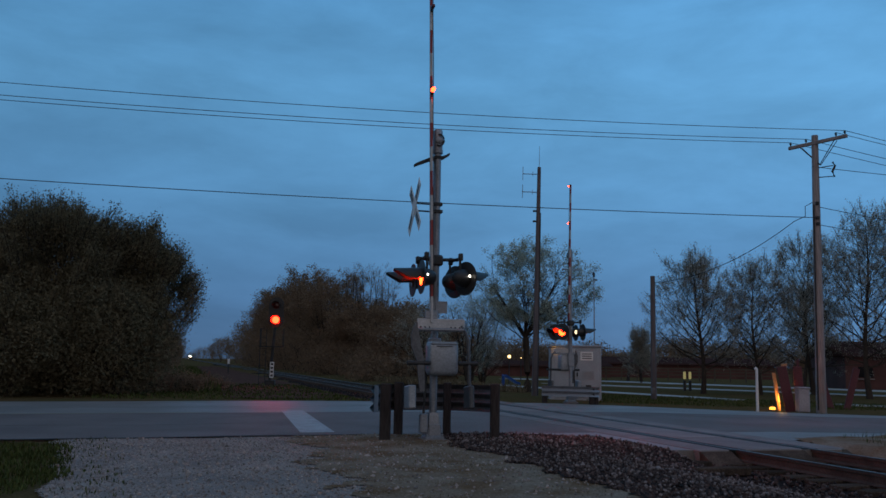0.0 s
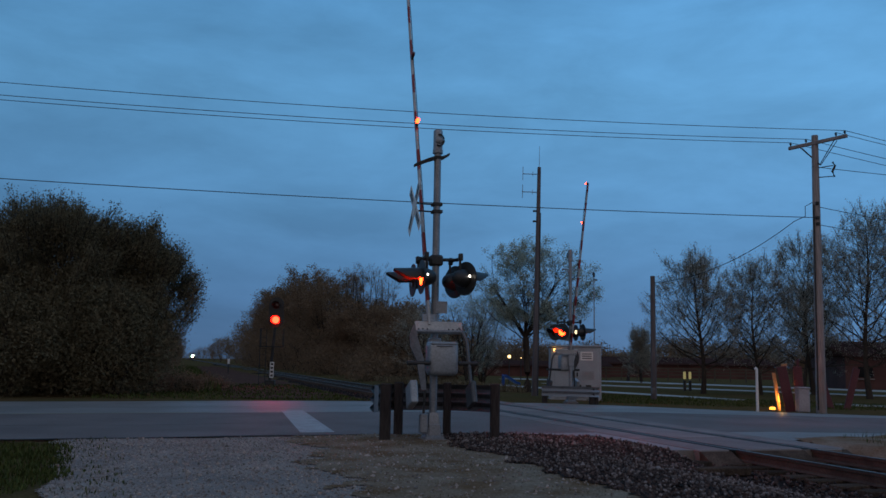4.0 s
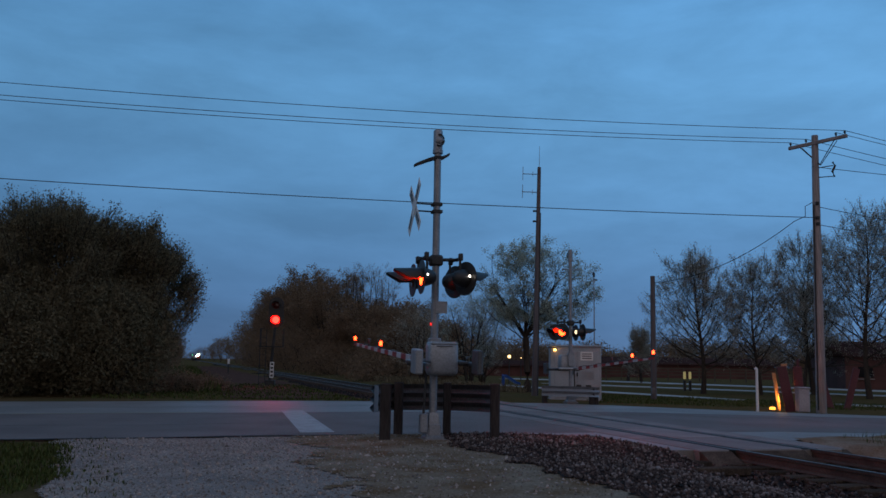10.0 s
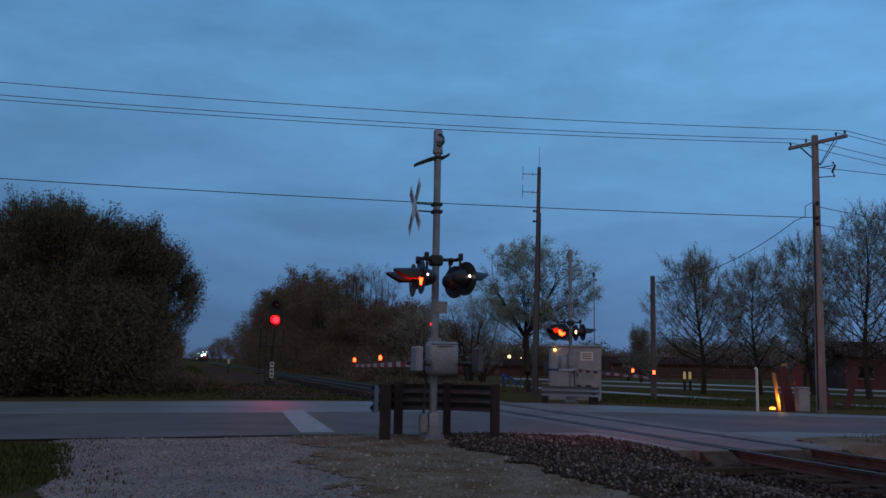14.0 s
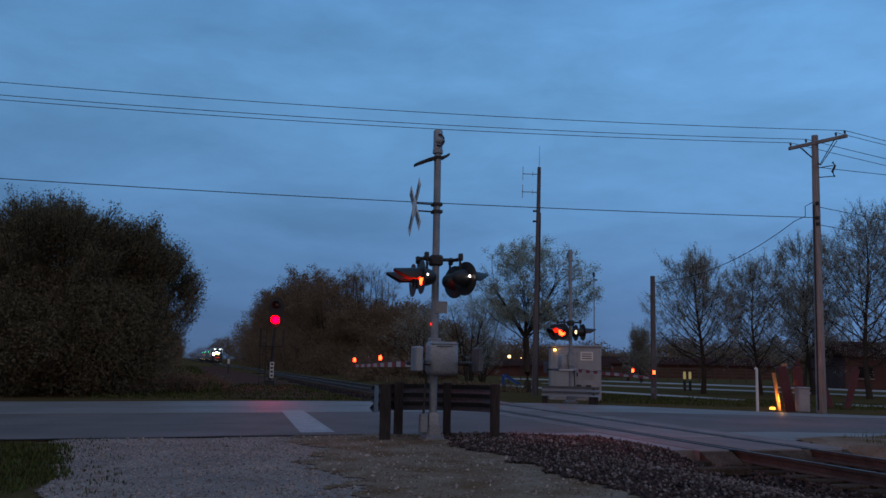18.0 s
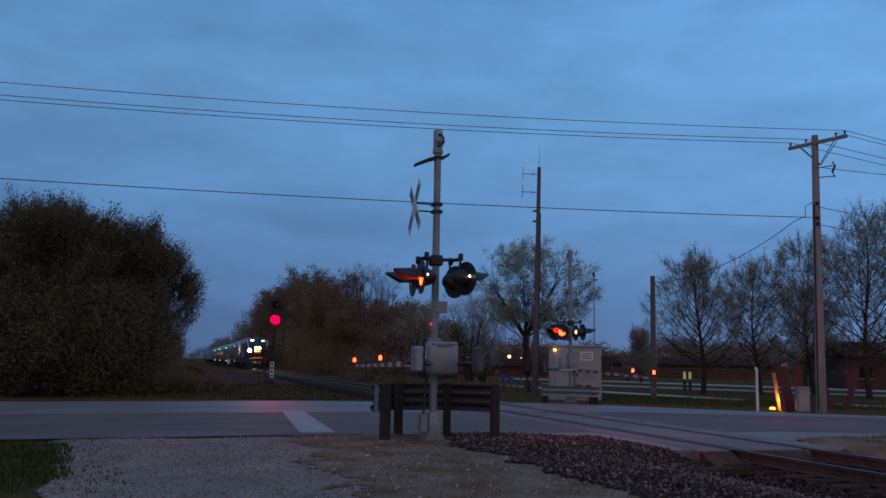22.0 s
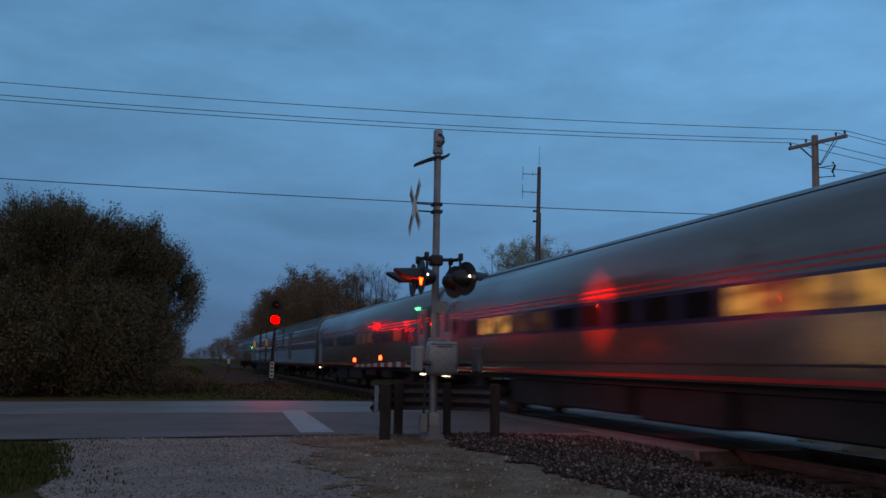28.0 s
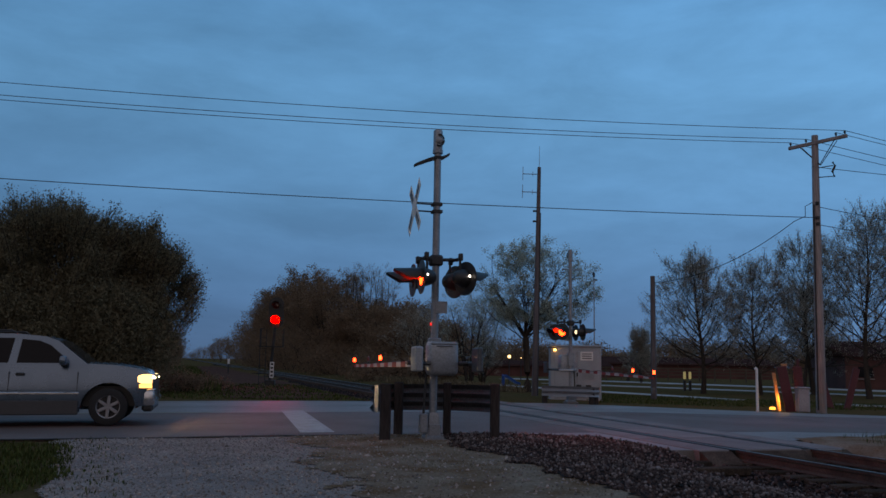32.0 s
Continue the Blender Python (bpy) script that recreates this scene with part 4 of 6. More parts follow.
UX, UY = 15.2, 34.1
UZ = gz(UX, UY)
up_ = thing("utility_pole", pose(UX, UY, UZ, 0, 0, 0), "tall wooden utility pole with a braced crossarm", "utility pole")
part("pole", B().pipe([(0, 0, -0.3), (0.08, 0, 5), (0.20, 0, 11.25)], [0.20, 0.17, 0.13], 16), POLE_WOOD, up_, "", True)
CA = -46.0      # how far the crossarm turns from the view's cross direction
CM = pose(0.22, -0.16, 10.92, 0, -3.0, CA)
arm_o = part("crossarm", B().box((0, 0, 0), (2.40, 0.11, 0.14), 0.012, CM), POLE_WOOD, up_, "brown timber crossarm")
for xx in (-1.10, -0.45, 0.77, 1.12):
    part("insulator", B().lathe([(0.0, 0.20), (0.035, 0.19), (0.05, 0.15), (0.03, 0.13), (0.055, 0.10), (0.02, 0.06), (0.02, 0.0)], 10, CM @ pose(xx, 0, 0.05)), DARK_METAL, arm_o, "dark pin insulator", True)
for xx in (-0.72, 0.72):
    for yy in (-0.05, 0.20):
        part("brace", B().tube(CM @ Vector((xx, yy, -0.05)), CM @ Vector((0.0, yy * 0.4 + 0.05, -0.95)), 0.018, n=5), DARK_METAL, up_)
part("cutout", B().pipe([(0.2, -0.1, 9.85), (0.82, -0.15, 9.95)], 0.02, 6).pipe([(0.2, -0.1, 9.45), (0.82, -0.15, 9.50)], 0.02, 6).pipe([(0.82, -0.15, 10.1), (0.92, -0.15, 9.95), (0.80, -0.15, 9.7), (0.88, -0.15, 9.48)], 0.05, 8), BLACK_PAINT, up_, "dark fused cutout on a side bracket", True)
for z in (7.75, 8.35, 7.5):
    part("wire_clamp", B().box((0.10, -0.18, z), (0.14, 0.10, 0.14), 0.02), DARK_METAL, up_)
part("riser", B().pipe([(-0.17, -0.12, 0), (-0.12, -0.12, 3.0), (-0.02, -0.12, 8.3)], 0.03, 6), DARK_METAL, up_)


def wire(p, q, sag, r=0.013, n=24):
    p, q = Vector(p), Vector(q)
    pts = []
    for k in range(n + 1):
        t = k / n
        c = p.lerp(q, t)
        c.z -= 4 * sag * t * (1 - t)
        pts.append(c)
    return B().pipe(pts, r, 5, False)


def utility_point(x, z):
    return Matrix.Translation((UX, UY, UZ)) @ CM @ Vector((x, 0, z))


NW = (10.43, 10.75, 11.51, 7.8)      # heights of the wires at the next pole
NEXT_POLE = Vector((-33.0, 25.0, 0))
for xx, dy, dz in ((-1.10, -0.9, NW[0]), (-0.45, -0.3, NW[1]), (1.12, 0.8, NW[2])):
    p = utility_point(xx, 0.24)
    tagged(part("power_line", wire(p, (NEXT_POLE.x, NEXT_POLE.y + dy, dz), 0.55), WIRE), "thin dark overhead power line", "overhead wire", "overhead wires")
for k, (xx, zz) in enumerate(((-1.10, 0.24), (-0.45, 0.24), (0.77, 0.24), (1.12, 0.24))):
    p = utility_point(xx, zz)
    q = p + Vector((38, 12.0, -2.2))
    tagged(part("power_line", wire(p, q, 0.6), WIRE), "thin dark overhead power line beyond the pole", "overhead wire", "overhead wires")
pc = Vector((UX + 0.05, UY - 0.2, UZ + 7.75))
tagged(part("telephone_line", wire(pc, (NEXT_POLE.x, NEXT_POLE.y, NW[3]), 0.35, 0.016), WIRE), "dark telephone cable strung between poles", "overhead wire", "overhead wires")
for dz, ez in ((8.25, -2.0), (7.5, -1.5), (9.9, 1.6)):
    p = Vector((UX, UY - 0.1, UZ + dz))
    tagged(part("telephone_line", wire(p, p + Vector((38, 12.0, ez)), 0.5, 0.014), WIRE), "dark cable running on from the utility pole", "overhead wire", "overhead wires")
gpt = Vector((10.2, 40.4, gz(10.2, 40.4) + 5.55))
tagged(part("service_drop", B().pipe([Vector((UX - 0.05, UY - 0.1, UZ + 8.4)), Vector((UX - 0.32, UY, UZ + 8.25)), Vector((UX - 0.28, UY + 0.1, UZ + 7.85)), Vector((UX - 0.6, UY + 0.4, UZ + 7.7))] + [Vector((UX - 0.6, UY + 0.4, UZ + 7.7)).lerp(gpt, t) - Vector((0, 0, 4 * 0.55 * t * (1 - t))) for t in np.linspace(0.08, 1, 14)], 0.016, 5, False), WIRE), "dark service cable hanging in a slack curve", "overhead wire", "overhead wires")


# ---- trees ----
def nearest_links(parents, children, rise=0.35):
    """For each child the index of the parent that lies nearest, a little below it."""
    P, C = np.array(parents), np.array(children)
    d = C[:, None, :] - P[None, :, :]
    h = np.sqrt(d[:, :, 0] ** 2 + d[:, :, 1] ** 2)
    dist = np.sqrt((d ** 2).sum(2)) + rise * 3.0 * np.maximum(0, 0.9 * h - d[:, :, 2])
    return dist.argmin(1)


def tree(name, x, y, height, radius, label, leaf, seed, base=0.25, limbs=9, boughs=60, twigs=500, leaves=8, leaf_size=0.06, trunk_r=0.17, stems=1, squash=1.0, top_bias=0.0, spread=0.25, z=None, group="trees", flat_y=1.0, kind="", sprouts=0, inner=0.35):
    rng = np.random.default_rng(seed)
    z0 = gz(x, y) - 0.08 if z is None else z
    t = thing(name, pose(x, y, z0), label, "tree" if name != "bush" else "bush", group, kind)
    c = np.array([0, 0, height * (base + (1 - base) * 0.5)])
    half = np.array([radius, radius * flat_y, height * (1 - base) * 0.5 * squash])

    def pts(n, r0, r1):
        d = rng.normal(size=(n, 3))
        d /= np.linalg.norm(d, axis=1)[:, None]
        r = (rng.random(n) * (r1 ** 3 - r0 ** 3) + r0 ** 3) ** (1 / 3)
        lump = 1 + spread * np.array([noise.noise(Vector(v) * 1.9 + Vector((seed * 1.3, 0, 0))) for v in d]) * 1.6
        p = d * (r * lump)[:, None]
        p[:, 0:2] *= (1 - top_bias * p[:, 2:3])
        return p * half + c

    wood = B()
    stem_pts, stem_r = [], []
    for s in range(stems):
        a = 2 * math.pi * s / stems + rng.random()
        lean = (0.0 if stems == 1 else radius * 0.45)
        line, rad = [], []
        top = height * (base + (1 - base) * 0.62)
        for k in range(7):
            f = k / 6
            line.append((math.cos(a) * lean * f + 0.06 * radius * math.sin(3 * f + a) * f + (0 if stems == 1 else math.cos(a) * 0.2), math.sin(a) * lean * f * flat_y + 0.05 * radius * math.cos(4 * f + a) * f, -0.1 + f * top))
            rad.append(trunk_r * (1.25 - 0.3 * min(1, f * 5) - 0.75 * f) + 0.02)
        wood.pipe(line, rad, 9)
        for k in range(1 if base > 0.1 else 2, 7):
            stem_pts.append(line[k])
            stem_r.append(rad[k])

    def grow(parents, p_r, ends, r_end, bend, n_side, seg):
        link = nearest_links(parents, ends)
        out_p, out_r = [], []
        for e, i in zip(ends, link):
            p, e = Vector(parents[i]), Vector(e)
            L = (e - p).length
            up = Vector((0, 0, bend * L))
            side = Vector(rng.normal(size=3)) * 0.07 * L
            line, rad = [], []
            ra = min(p_r[i] * 0.62, max(r_end * 1.6, 0.02 * L))
            for k in range(seg + 1):
                f = k / seg
                line.append(p.lerp(e, f) - up * (4 * f * (1 - f)) * 0.5 + side * math.sin(math.pi * f))
                rad.append(ra + (r_end - ra) * f)
            if n_side > 3:
                wood.pipe(line, rad, n_side, False)
            for k in range(1, seg + 1):
                out_p.append(tuple(line[k]))
                out_r.append(rad[k])
        return out_p, out_r

    l1, r1 = grow(stem_pts, stem_r, pts(limbs * stems, 0.40, 0.72), 0.035 * trunk_r / 0.17, 0.10, 6, 5)
    l2, r2 = grow(l1 + stem_pts, r1 + stem_r, pts(boughs, 0.45, 0.93), 0.012, 0.06, 4, 4)
    l3, r3 = grow(l2, r2, pts(twigs, inner, 1.06), 0.005, 0.03, 3, 2)
    if sprouts:
        up = [p for p in l2 if p[2] > height * 0.55]
        for k in range(sprouts):
            p = Vector(up[rng.integers(len(up))])
            out = (p - Vector(c)) * 0.35
            e = p + Vector((out.x * rng.uniform(0.2, 1), out.y * rng.uniform(0.2, 1), rng.uniform(0.5, 1.0) * height * 0.17))
            wood.pipe([p, p.lerp(e, 0.5) + Vector(rng.normal(size=3)) * 0.05, e], [0.012, 0.008, 0.004], 3, False)
            for f in (0.45, 0.65, 0.82, 1.0):
                l3 += [tuple(p.lerp(e, f))] * 2
    part("trunk", wood, BARK, t, "dark bark trunk with limbs and twigs", True)
    # leaves in loose sprays on the twigs
    ends = np.array(l3[1::2])
    n = len(ends) * leaves
    o = np.repeat(ends, leaves, 0) + rng.normal(size=(n, 3)) * leaf_size * 2.6
    u = rng.normal(size=(n, 3))
    u /= np.linalg.norm(u, axis=1)[:, None]
    w = np.cross(u, rng.normal(size=(n, 3)))
    w /= np.linalg.norm(w, axis=1)[:, None]
    s = leaf_size * rng.uniform(0.5, 1.3, (n, 1))
    crown = B()
    crown.v = np.stack([o - u * s * 0.6 + w * s * 0.25, o + u * s * 0.7, o - u * s * 0.45 - w * s * 0.5], 1).reshape(-1, 3).tolist()
    crown.f = [(3 * k, 3 * k + 1, 3 * k + 2) for k in range(n)]
    part("crown", crown, leaf, t, "loose crown of small leaves")
    return t


def grown_tree(name, x, y, height, radius, label, leaf, seed, form="leader", clear=0.2, leaves=6, leaf_size=0.08, trunk_r=0.16, limbs=22, stems=1, group="trees", z=None, lump=0.2, flat=1.0, side=2, depth=3, shift=0.0, kind="", inner=0.0, fine_r=0.004, shoots=0, shoot_len=0.8, twig_wood=True):
    """A tree grown branch by branch inside a rounded crown: a leader, a forked trunk or a clump of stems."""
    rng = random.Random(seed)
    t = thing(name, pose(x, y, gz(x, y) - 0.08 if z is None else z), label, "bush" if name == "bush" else "tree", group, kind)
    c = Vector((shift, 0, height * (1 + clear) / 2))
    half = Vector((radius, radius * flat, height * (1 - clear) / 2))
    wood, tips = B(), []
    off = Vector((seed * 1.7, 3.1, 0))

    def outside(p):
        d = p - c
        e = Vector((d.x / half.x, d.y / half.y, d.z / half.z))
        if form == "leader":
            e.xy = e.xy * (1.0 + 0.42 * e.z)
        return e.length > 1 + lump * 1.6 * noise.noise(e.normalized() * 2.3 + off) if e.length > 0.01 else False

    def turned(d, ang, az):
        a = d.orthogonal().normalized()
        b = d.cross(a)
        return (d * math.cos(ang) + (a * math.cos(az) + b * math.sin(az)) * math.sin(ang)).normalized()

    def branch(p, d, L, r, lev):
        n = 5 if lev == 0 else (3 if lev < depth else 2)
        line, dd = [p], d
        for i in range(n):
            dd = (dd + Vector((rng.gauss(0, 1), rng.gauss(0, 1), rng.gauss(0, 1))) * (0.13 if lev < 2 else 0.2) + Vector((0, 0, 0.07 if lev < 2 else 0.03))).normalized()
            q = line[-1] + dd * (L / n)
            if lev > 0 and i > 0 and outside(q):
                break
            line.append(q)
            if lev == 0 and outside(q):
                break
        m = len(line) - 1
        rad = [r * (1 - 0.55 * i / max(1, m)) for i in range(m + 1)]
        if lev < depth or twig_wood:
            wood.pipe(line, rad, 6 if lev == 0 else (4 if lev == 1 else 3), False)
        if lev >= depth:
            e = line[-1] - c
            if (e.x / half.x) ** 2 + (e.y / half.y) ** 2 + (e.z / half.z) ** 2 > inner * inner:
                tips.append((line[-1], (line[-1] - line[0]).normalized()))
                tips.append((line[0].lerp(line[-1], 0.6), dd))
            return
        az = rng.uniform(0, 6.28)
        for i in range(1, m + 1):
            for s in range(side if i < m else side + 1):
                az += 2.4 + rng.uniform(-0.4, 0.4)
                ang = rng.uniform(0.55, 0.95) if i < m else rng.uniform(0.25, 0.65)
                branch(line[i], turned(dd, ang, az), L * rng.uniform(0.36, 0.60) * (1 - 0.25 * (i < m)), max(fine_r, rad[i] * rng.uniform(0.45, 0.65)), lev + 1)

    if form == "leader":
        line = [Vector((0.07 * radius * math.sin(5 * f + seed), 0.06 * radius * math.cos(4 * f + seed), -0.1 + height * 0.96 * f)) for f in np.linspace(0, 1, 10)]
        rad = [trunk_r * (1.15 - 0.2 * min(1, 6 * f) - 0.88 * f) for f in np.linspace(0, 1, 10)]
        wood.pipe(line, rad, 9)
        for k in range(limbs):
            f = clear + 0.03 + (0.95 - clear) * (k / limbs) ** 0.9
            i = min(8, int(f * 9))
            p = line[i].lerp(line[i + 1], f * 9 - i)
            elev = radians(12 + 58 * f + rng.uniform(-8, 8))
            a = k * 2.4 + rng.uniform(-0.4, 0.4)
            L = radius * (1.22 - 0.62 * f) * rng.uniform(0.75, 1.1)
            branch(p, Vector((math.cos(a) * math.cos(elev), math.sin(a) * math.cos(elev), math.sin(elev))), max(0.6, L), max(0.012, rad[i] * 0.38), 0 if k < limbs * 0.8 else 1)
    elif form == "fork":
        h = height * clear * 1.02
        line = [Vector((-0.05 * f + 0.03 * math.sin(5 * f), 0, -0.1 + h * f)) for f in np.linspace(0, 1, 6)]
        wood.pipe(line, [trunk_r * (1.35 - 0.35 * min(1, 4 * f) - 0.12 * f) for f in np.linspace(0, 1, 6)], 12)
        top = line[-1]
        wood.pipe([line[-2], top, top + Vector((0, 0, 0.25))], [trunk_r * 0.9, trunk_r * 0.95, trunk_r * 0.55], 12)
        for k in range(limbs):
            a = (math.pi if k == 0 else 0.0) if k < 2 else k * 2.4
            ang = radians((24, 34)[k] if k < 2 else (8, 50, 30, 62, 18, 55, 40)[k % 7])
            d = Vector((math.sin(ang) * math.cos(a), math.sin(ang) * math.sin(a) * flat, math.cos(ang)))
            if k > 1:
                d = (d + Vector((0.16, 0, 0))).normalized()
            branch(top + Vector((0, 0, rng.uniform(-0.3, 0.3))), d, height * (0.38 if k < 2 else rng.uniform(0.32, 0.40)), trunk_r * (0.66 if k < 2 else 0.22), 0)
    else:
        for s_ in range(stems):
            a = 6.28 * s_ / stems + rng.uniform(-0.4, 0.4)
            lean = rng.uniform(0.15, 0.62) * radius
            line = [Vector((math.cos(a) * (0.15 + lean * f ** 1.3), math.sin(a) * (0.15 + lean * f ** 1.3) * flat, -0.1 + height * 0.9 * f * rng.uniform(0.96, 1.0))) for f in np.linspace(0, 1, 8)]
            rad = [trunk_r * (1.1 - 0.95 * f) for f in np.linspace(0, 1, 8)]
            wood.pipe(line, rad, 6)
            for k in range(limbs):
                f = clear + 0.04 + (0.94 - clear) * k / limbs
                i = min(6, int(f * 7))
                p = line[i].lerp(line[i + 1], f * 7 - i)
                aa = a + k * 2.4 + rng.uniform(-0.5, 0.5)
                elev = radians(28 + 35 * f + rng.uniform(-12, 12))
                branch(p, Vector((math.cos(aa) * math.cos(elev), math.sin(aa) * math.cos(elev), math.sin(elev))), radius * rng.uniform(0.5, 0.85), max(0.012, rad[i] * 0.45), 1)
    # long upright shoots that stand out of the crown
    high = [p for p, _ in tips if p.z > height * 0.42 and ((p.x - c.x) / half.x) ** 2 + ((p.y - c.y) / half.y) ** 2 + ((p.z - c.z) / half.z) ** 2 > 0.62]
    for k in range(shoots if high else 0):
        p = high[rng.randrange(len(high))]
        out = (p - c).normalized()
        e = p + (Vector((out.x * 0.7, out.y * 0.7, 0.9)) + Vector((rng.gauss(0, 0.15), rng.gauss(0, 0.15), 0))).normalized() * shoot_len * rng.uniform(0.4, 1.15)
        wood.pipe([p, p.lerp(e, 0.5), e], [0.016, 0.012, 0.007], 3, False)
        for f in (0.25, 0.45, 0.65, 0.82, 1.0):
            tips.append((p.lerp(e, f), (e - p).normalized()))
    part("trunk", wood, BARK, t, "dark bark trunk with limbs and twigs", True)
    nrg = np.random.default_rng(seed)
    ends = np.array([tuple(p) for p, _ in tips])
    dirs = np.array([tuple(d) for _, d in tips])
    n = len(ends) * leaves
    o = np.repeat(ends, leaves, 0) + nrg.normal(size=(n, 3)) * leaf_size * 1.7 + np.repeat(dirs, leaves, 0) * nrg.uniform(-1, 2, (n, 1)) * leaf_size * 1.5
    u = nrg.normal(size=(n, 3)) + np.repeat(dirs, leaves, 0) * 0.8
    u /= np.linalg.norm(u, axis=1)[:, None]
    w = np.cross(u, nrg.normal(size=(n, 3)))
    w /= np.linalg.norm(w, axis=1)[:, None]
    s = leaf_size * nrg.uniform(0.5, 1.3, (n, 1))
    crown = B()
    crown.v = np.stack([o - u * s * 0.6 + w * s * 0.27, o + u * s * 0.7, o - u * s * 0.45 - w * s * 0.52], 1).reshape(-1, 3).tolist()
    crown.f = [(3 * k, 3 * k + 1, 3 * k + 2) for k in range(n)]
    part("crown", crown, leaf, t, "loose crown of small leaves")
    return t


# the dense thicket on the far side of the road
BUSH = "dense dark green multi-stemmed roadside bush"
LOW = "low dark bush at the road's far edge"
for k, (x, y, h, r) in enumerate(((-15.9, 34.0, 6.75, 3.7), (-13.1, 35.0, 6.0, 2.6), (-19.5, 34.0, 6.0, 3.8))):
    grown_tree("bush", x, y, h, r, BUSH, LEAF_DARK, 21 + k, "clump", 0.02, leaves=9, leaf_size=0.064, trunk_r=0.09, limbs=12, stems=9, twig_wood=False, side=2, depth=3, lump=0.13, group="roadside bushes", fine_r=0.005, shoots=1500, shoot_len=1.05)
for k, (x, y, h, r, tw) in enumerate(((-15.2, 33.4, 5.2, 3.2, 2600), (-18.6, 33.4, 5.2, 3.2, 2400), (-12.7, 33.0, 4.4, 2.0, 1800), (-16.4, 31.6, 4.2, 2.8, 2000), (-13.4, 36.6, 2.2, 1.3, 800))):
    tree("bush", x, y, h, r, LOW, LEAF_DARK, 26 + k, base=0.0, limbs=5, boughs=int(tw / 14), twigs=tw, leaves=14, leaf_size=0.084, stems=5, trunk_r=0.05, spread=0.20, group="roadside bushes")
for k, (x, y, h, r) in enumerate(((-12.6, 35.4, 1.1, 1.3), (-11.2, 36.7, 0.8, 1.1), (-10.9, 39.5, 0.6, 1.0), (-13.0, 39.5, 0.9, 1.2))):
    tree("bush", x, y, h, r, "low pale twiggy shrub at the edge of the verge", LEAF_WOOD, 36 + k, base=0.0, limbs=5, boughs=40, twigs=420, leaves=10, leaf_size=0.06, stems=5, trunk_r=0.03, spread=0.25, group="roadside bushes")
# woods that follow the track's far side, receding
wood_rng = random.Random(31)
WOOD = "bushy woodland tree just coming into leaf beside the track"
WOODS = [(66, 8.0, 5.5, 3.2), (70, 11.5, 5.8, 3.4), (78, 9.5, 7.0, 3.6), (86, 12.5, 7.6, 4.0), (93, 8.6, 8.4, 4.2), (100, 12.0, 9.6, 4.4), (108, 8.0, 12.8, 4.8), (118, 11.0, 13.8, 5.0), (126, 7.6, 15.2, 4.6), (138, 9.5, 16.4, 5.0), (146, 7.2, 15.0, 4.6), (160, 8.0, 16.8, 5.0), (176, 7.4, 16.0, 4.8), (195, 7.6, 14.2, 4.8), (220, 7.4, 12.2, 4.6), (250, 7.6, 11.0, 4.5), (290, 8.0, 10.8, 4.8), (340, 8.0, 10.5, 5.0), (410, 8.5, 10.5, 5.0), (500, 9.0, 10.5, 5.5), (620, 10.0, 11.0, 6.0)]
for k, (s, lat, h, r) in enumerate(WOODS):
    w = tk(s, lat)
    h *= wood_rng.uniform(0.86, 1.10)
    near = s < 130
    grown_tree("woodland_tree", w.x, w.y, h, r * 1.05, WOOD, LEAF_WOOD, 40 + k, "clump", 0.03, leaves=7 if s < 200 else 6, leaf_size=0.135 if near else (0.17 if s < 200 else 0.30), twig_wood=False, trunk_r=0.13, limbs=9 if s < 200 else 6, stems=6 if s < 200 else 3, z=-0.7, lump=0.32, side=2 if s < 200 else 1, depth=3, group="woodland along the track")
    if s < 210:
        tree("undergrowth_bush", w.x - 1.5, w.y - 3.0, h * 0.5, r * 0.95, "dark undergrowth at the foot of the woods", LEAF_WOOD, 140 + k, base=0.0, limbs=5, boughs=60, twigs=600, leaves=12, leaf_size=0.14, stems=4, trunk_r=0.07, spread=0.3, z=-0.7, group="woodland along the track")
for k, (s, lat, h, r) in enumerate([(94.8, 8.6, 13.2, 2.6), (94.3, 10.3, 14.0, 3.0), (93.7, 12.2, 13.0, 2.6), (70, 15.4, 7.6, 2.8)]):
    w = tk(s, lat)
    grown_tree("bare_tree", w.x, w.y, h, r, "thin tree with bare upright twigs and few buds", LEAF_WOOD if k < 3 else LEAF_BUD, 80 + k, "clump", 0.08, leaves=4 if k < 3 else 9, leaf_size=0.06, trunk_r=0.10, limbs=9, stems=4, z=-0.6, side=2, group="woodland along the track")
# left of the track, far away, and behind the roadside bushes
# the last seven are unseen, added to darken the sky mirrored in the train
for k, (s, lat, h, r) in enumerate([(170, -12.8, 7.5, 3.6), (230, -12.8, 9.0, 3.9), (300, -13.0, 9.5, 4.2), (390, -13.0, 10.0, 4.4), (500, -13.0, 10.0, 4.6), (680, -13.5, 11.0, 5.0), (900, -13.5, 11.0, 5.5), (1250, -13.0, 11.0, 6.0), (800, 9.0, 12.0, 5.5), (1050, 9.0, 12.0, 5.5), (1400, 8.0, 12.0, 5.5), (1680, 0.0, 11.0, 8.0), (1690, -14.0, 11.0, 8.0), (1690, 14.0, 11.0, 8.0), (62, -16.5, 6.5, 4.0), (80, -17.5, 8.0, 4.5), (100, -18.0, 9.0, 5.0), (125, -18.0, 9.5, 5.0), (155, -18.5, 10.0, 5.0), (190, -19.0, 10.0, 5.5), (235, -19.0, 9.0, 5.0)]):
    w = tk(s, lat)
    tree("woodland_tree", w.x, w.y, h, r, "far bushy tree beside the track, some of them added unseen", LEAF_WOOD, 95 + k, base=0.02, limbs=6, boughs=70, twigs=450, leaves=14, leaf_size=0.22, stems=2, trunk_r=0.14, z=-0.7, group="woodland along the track")
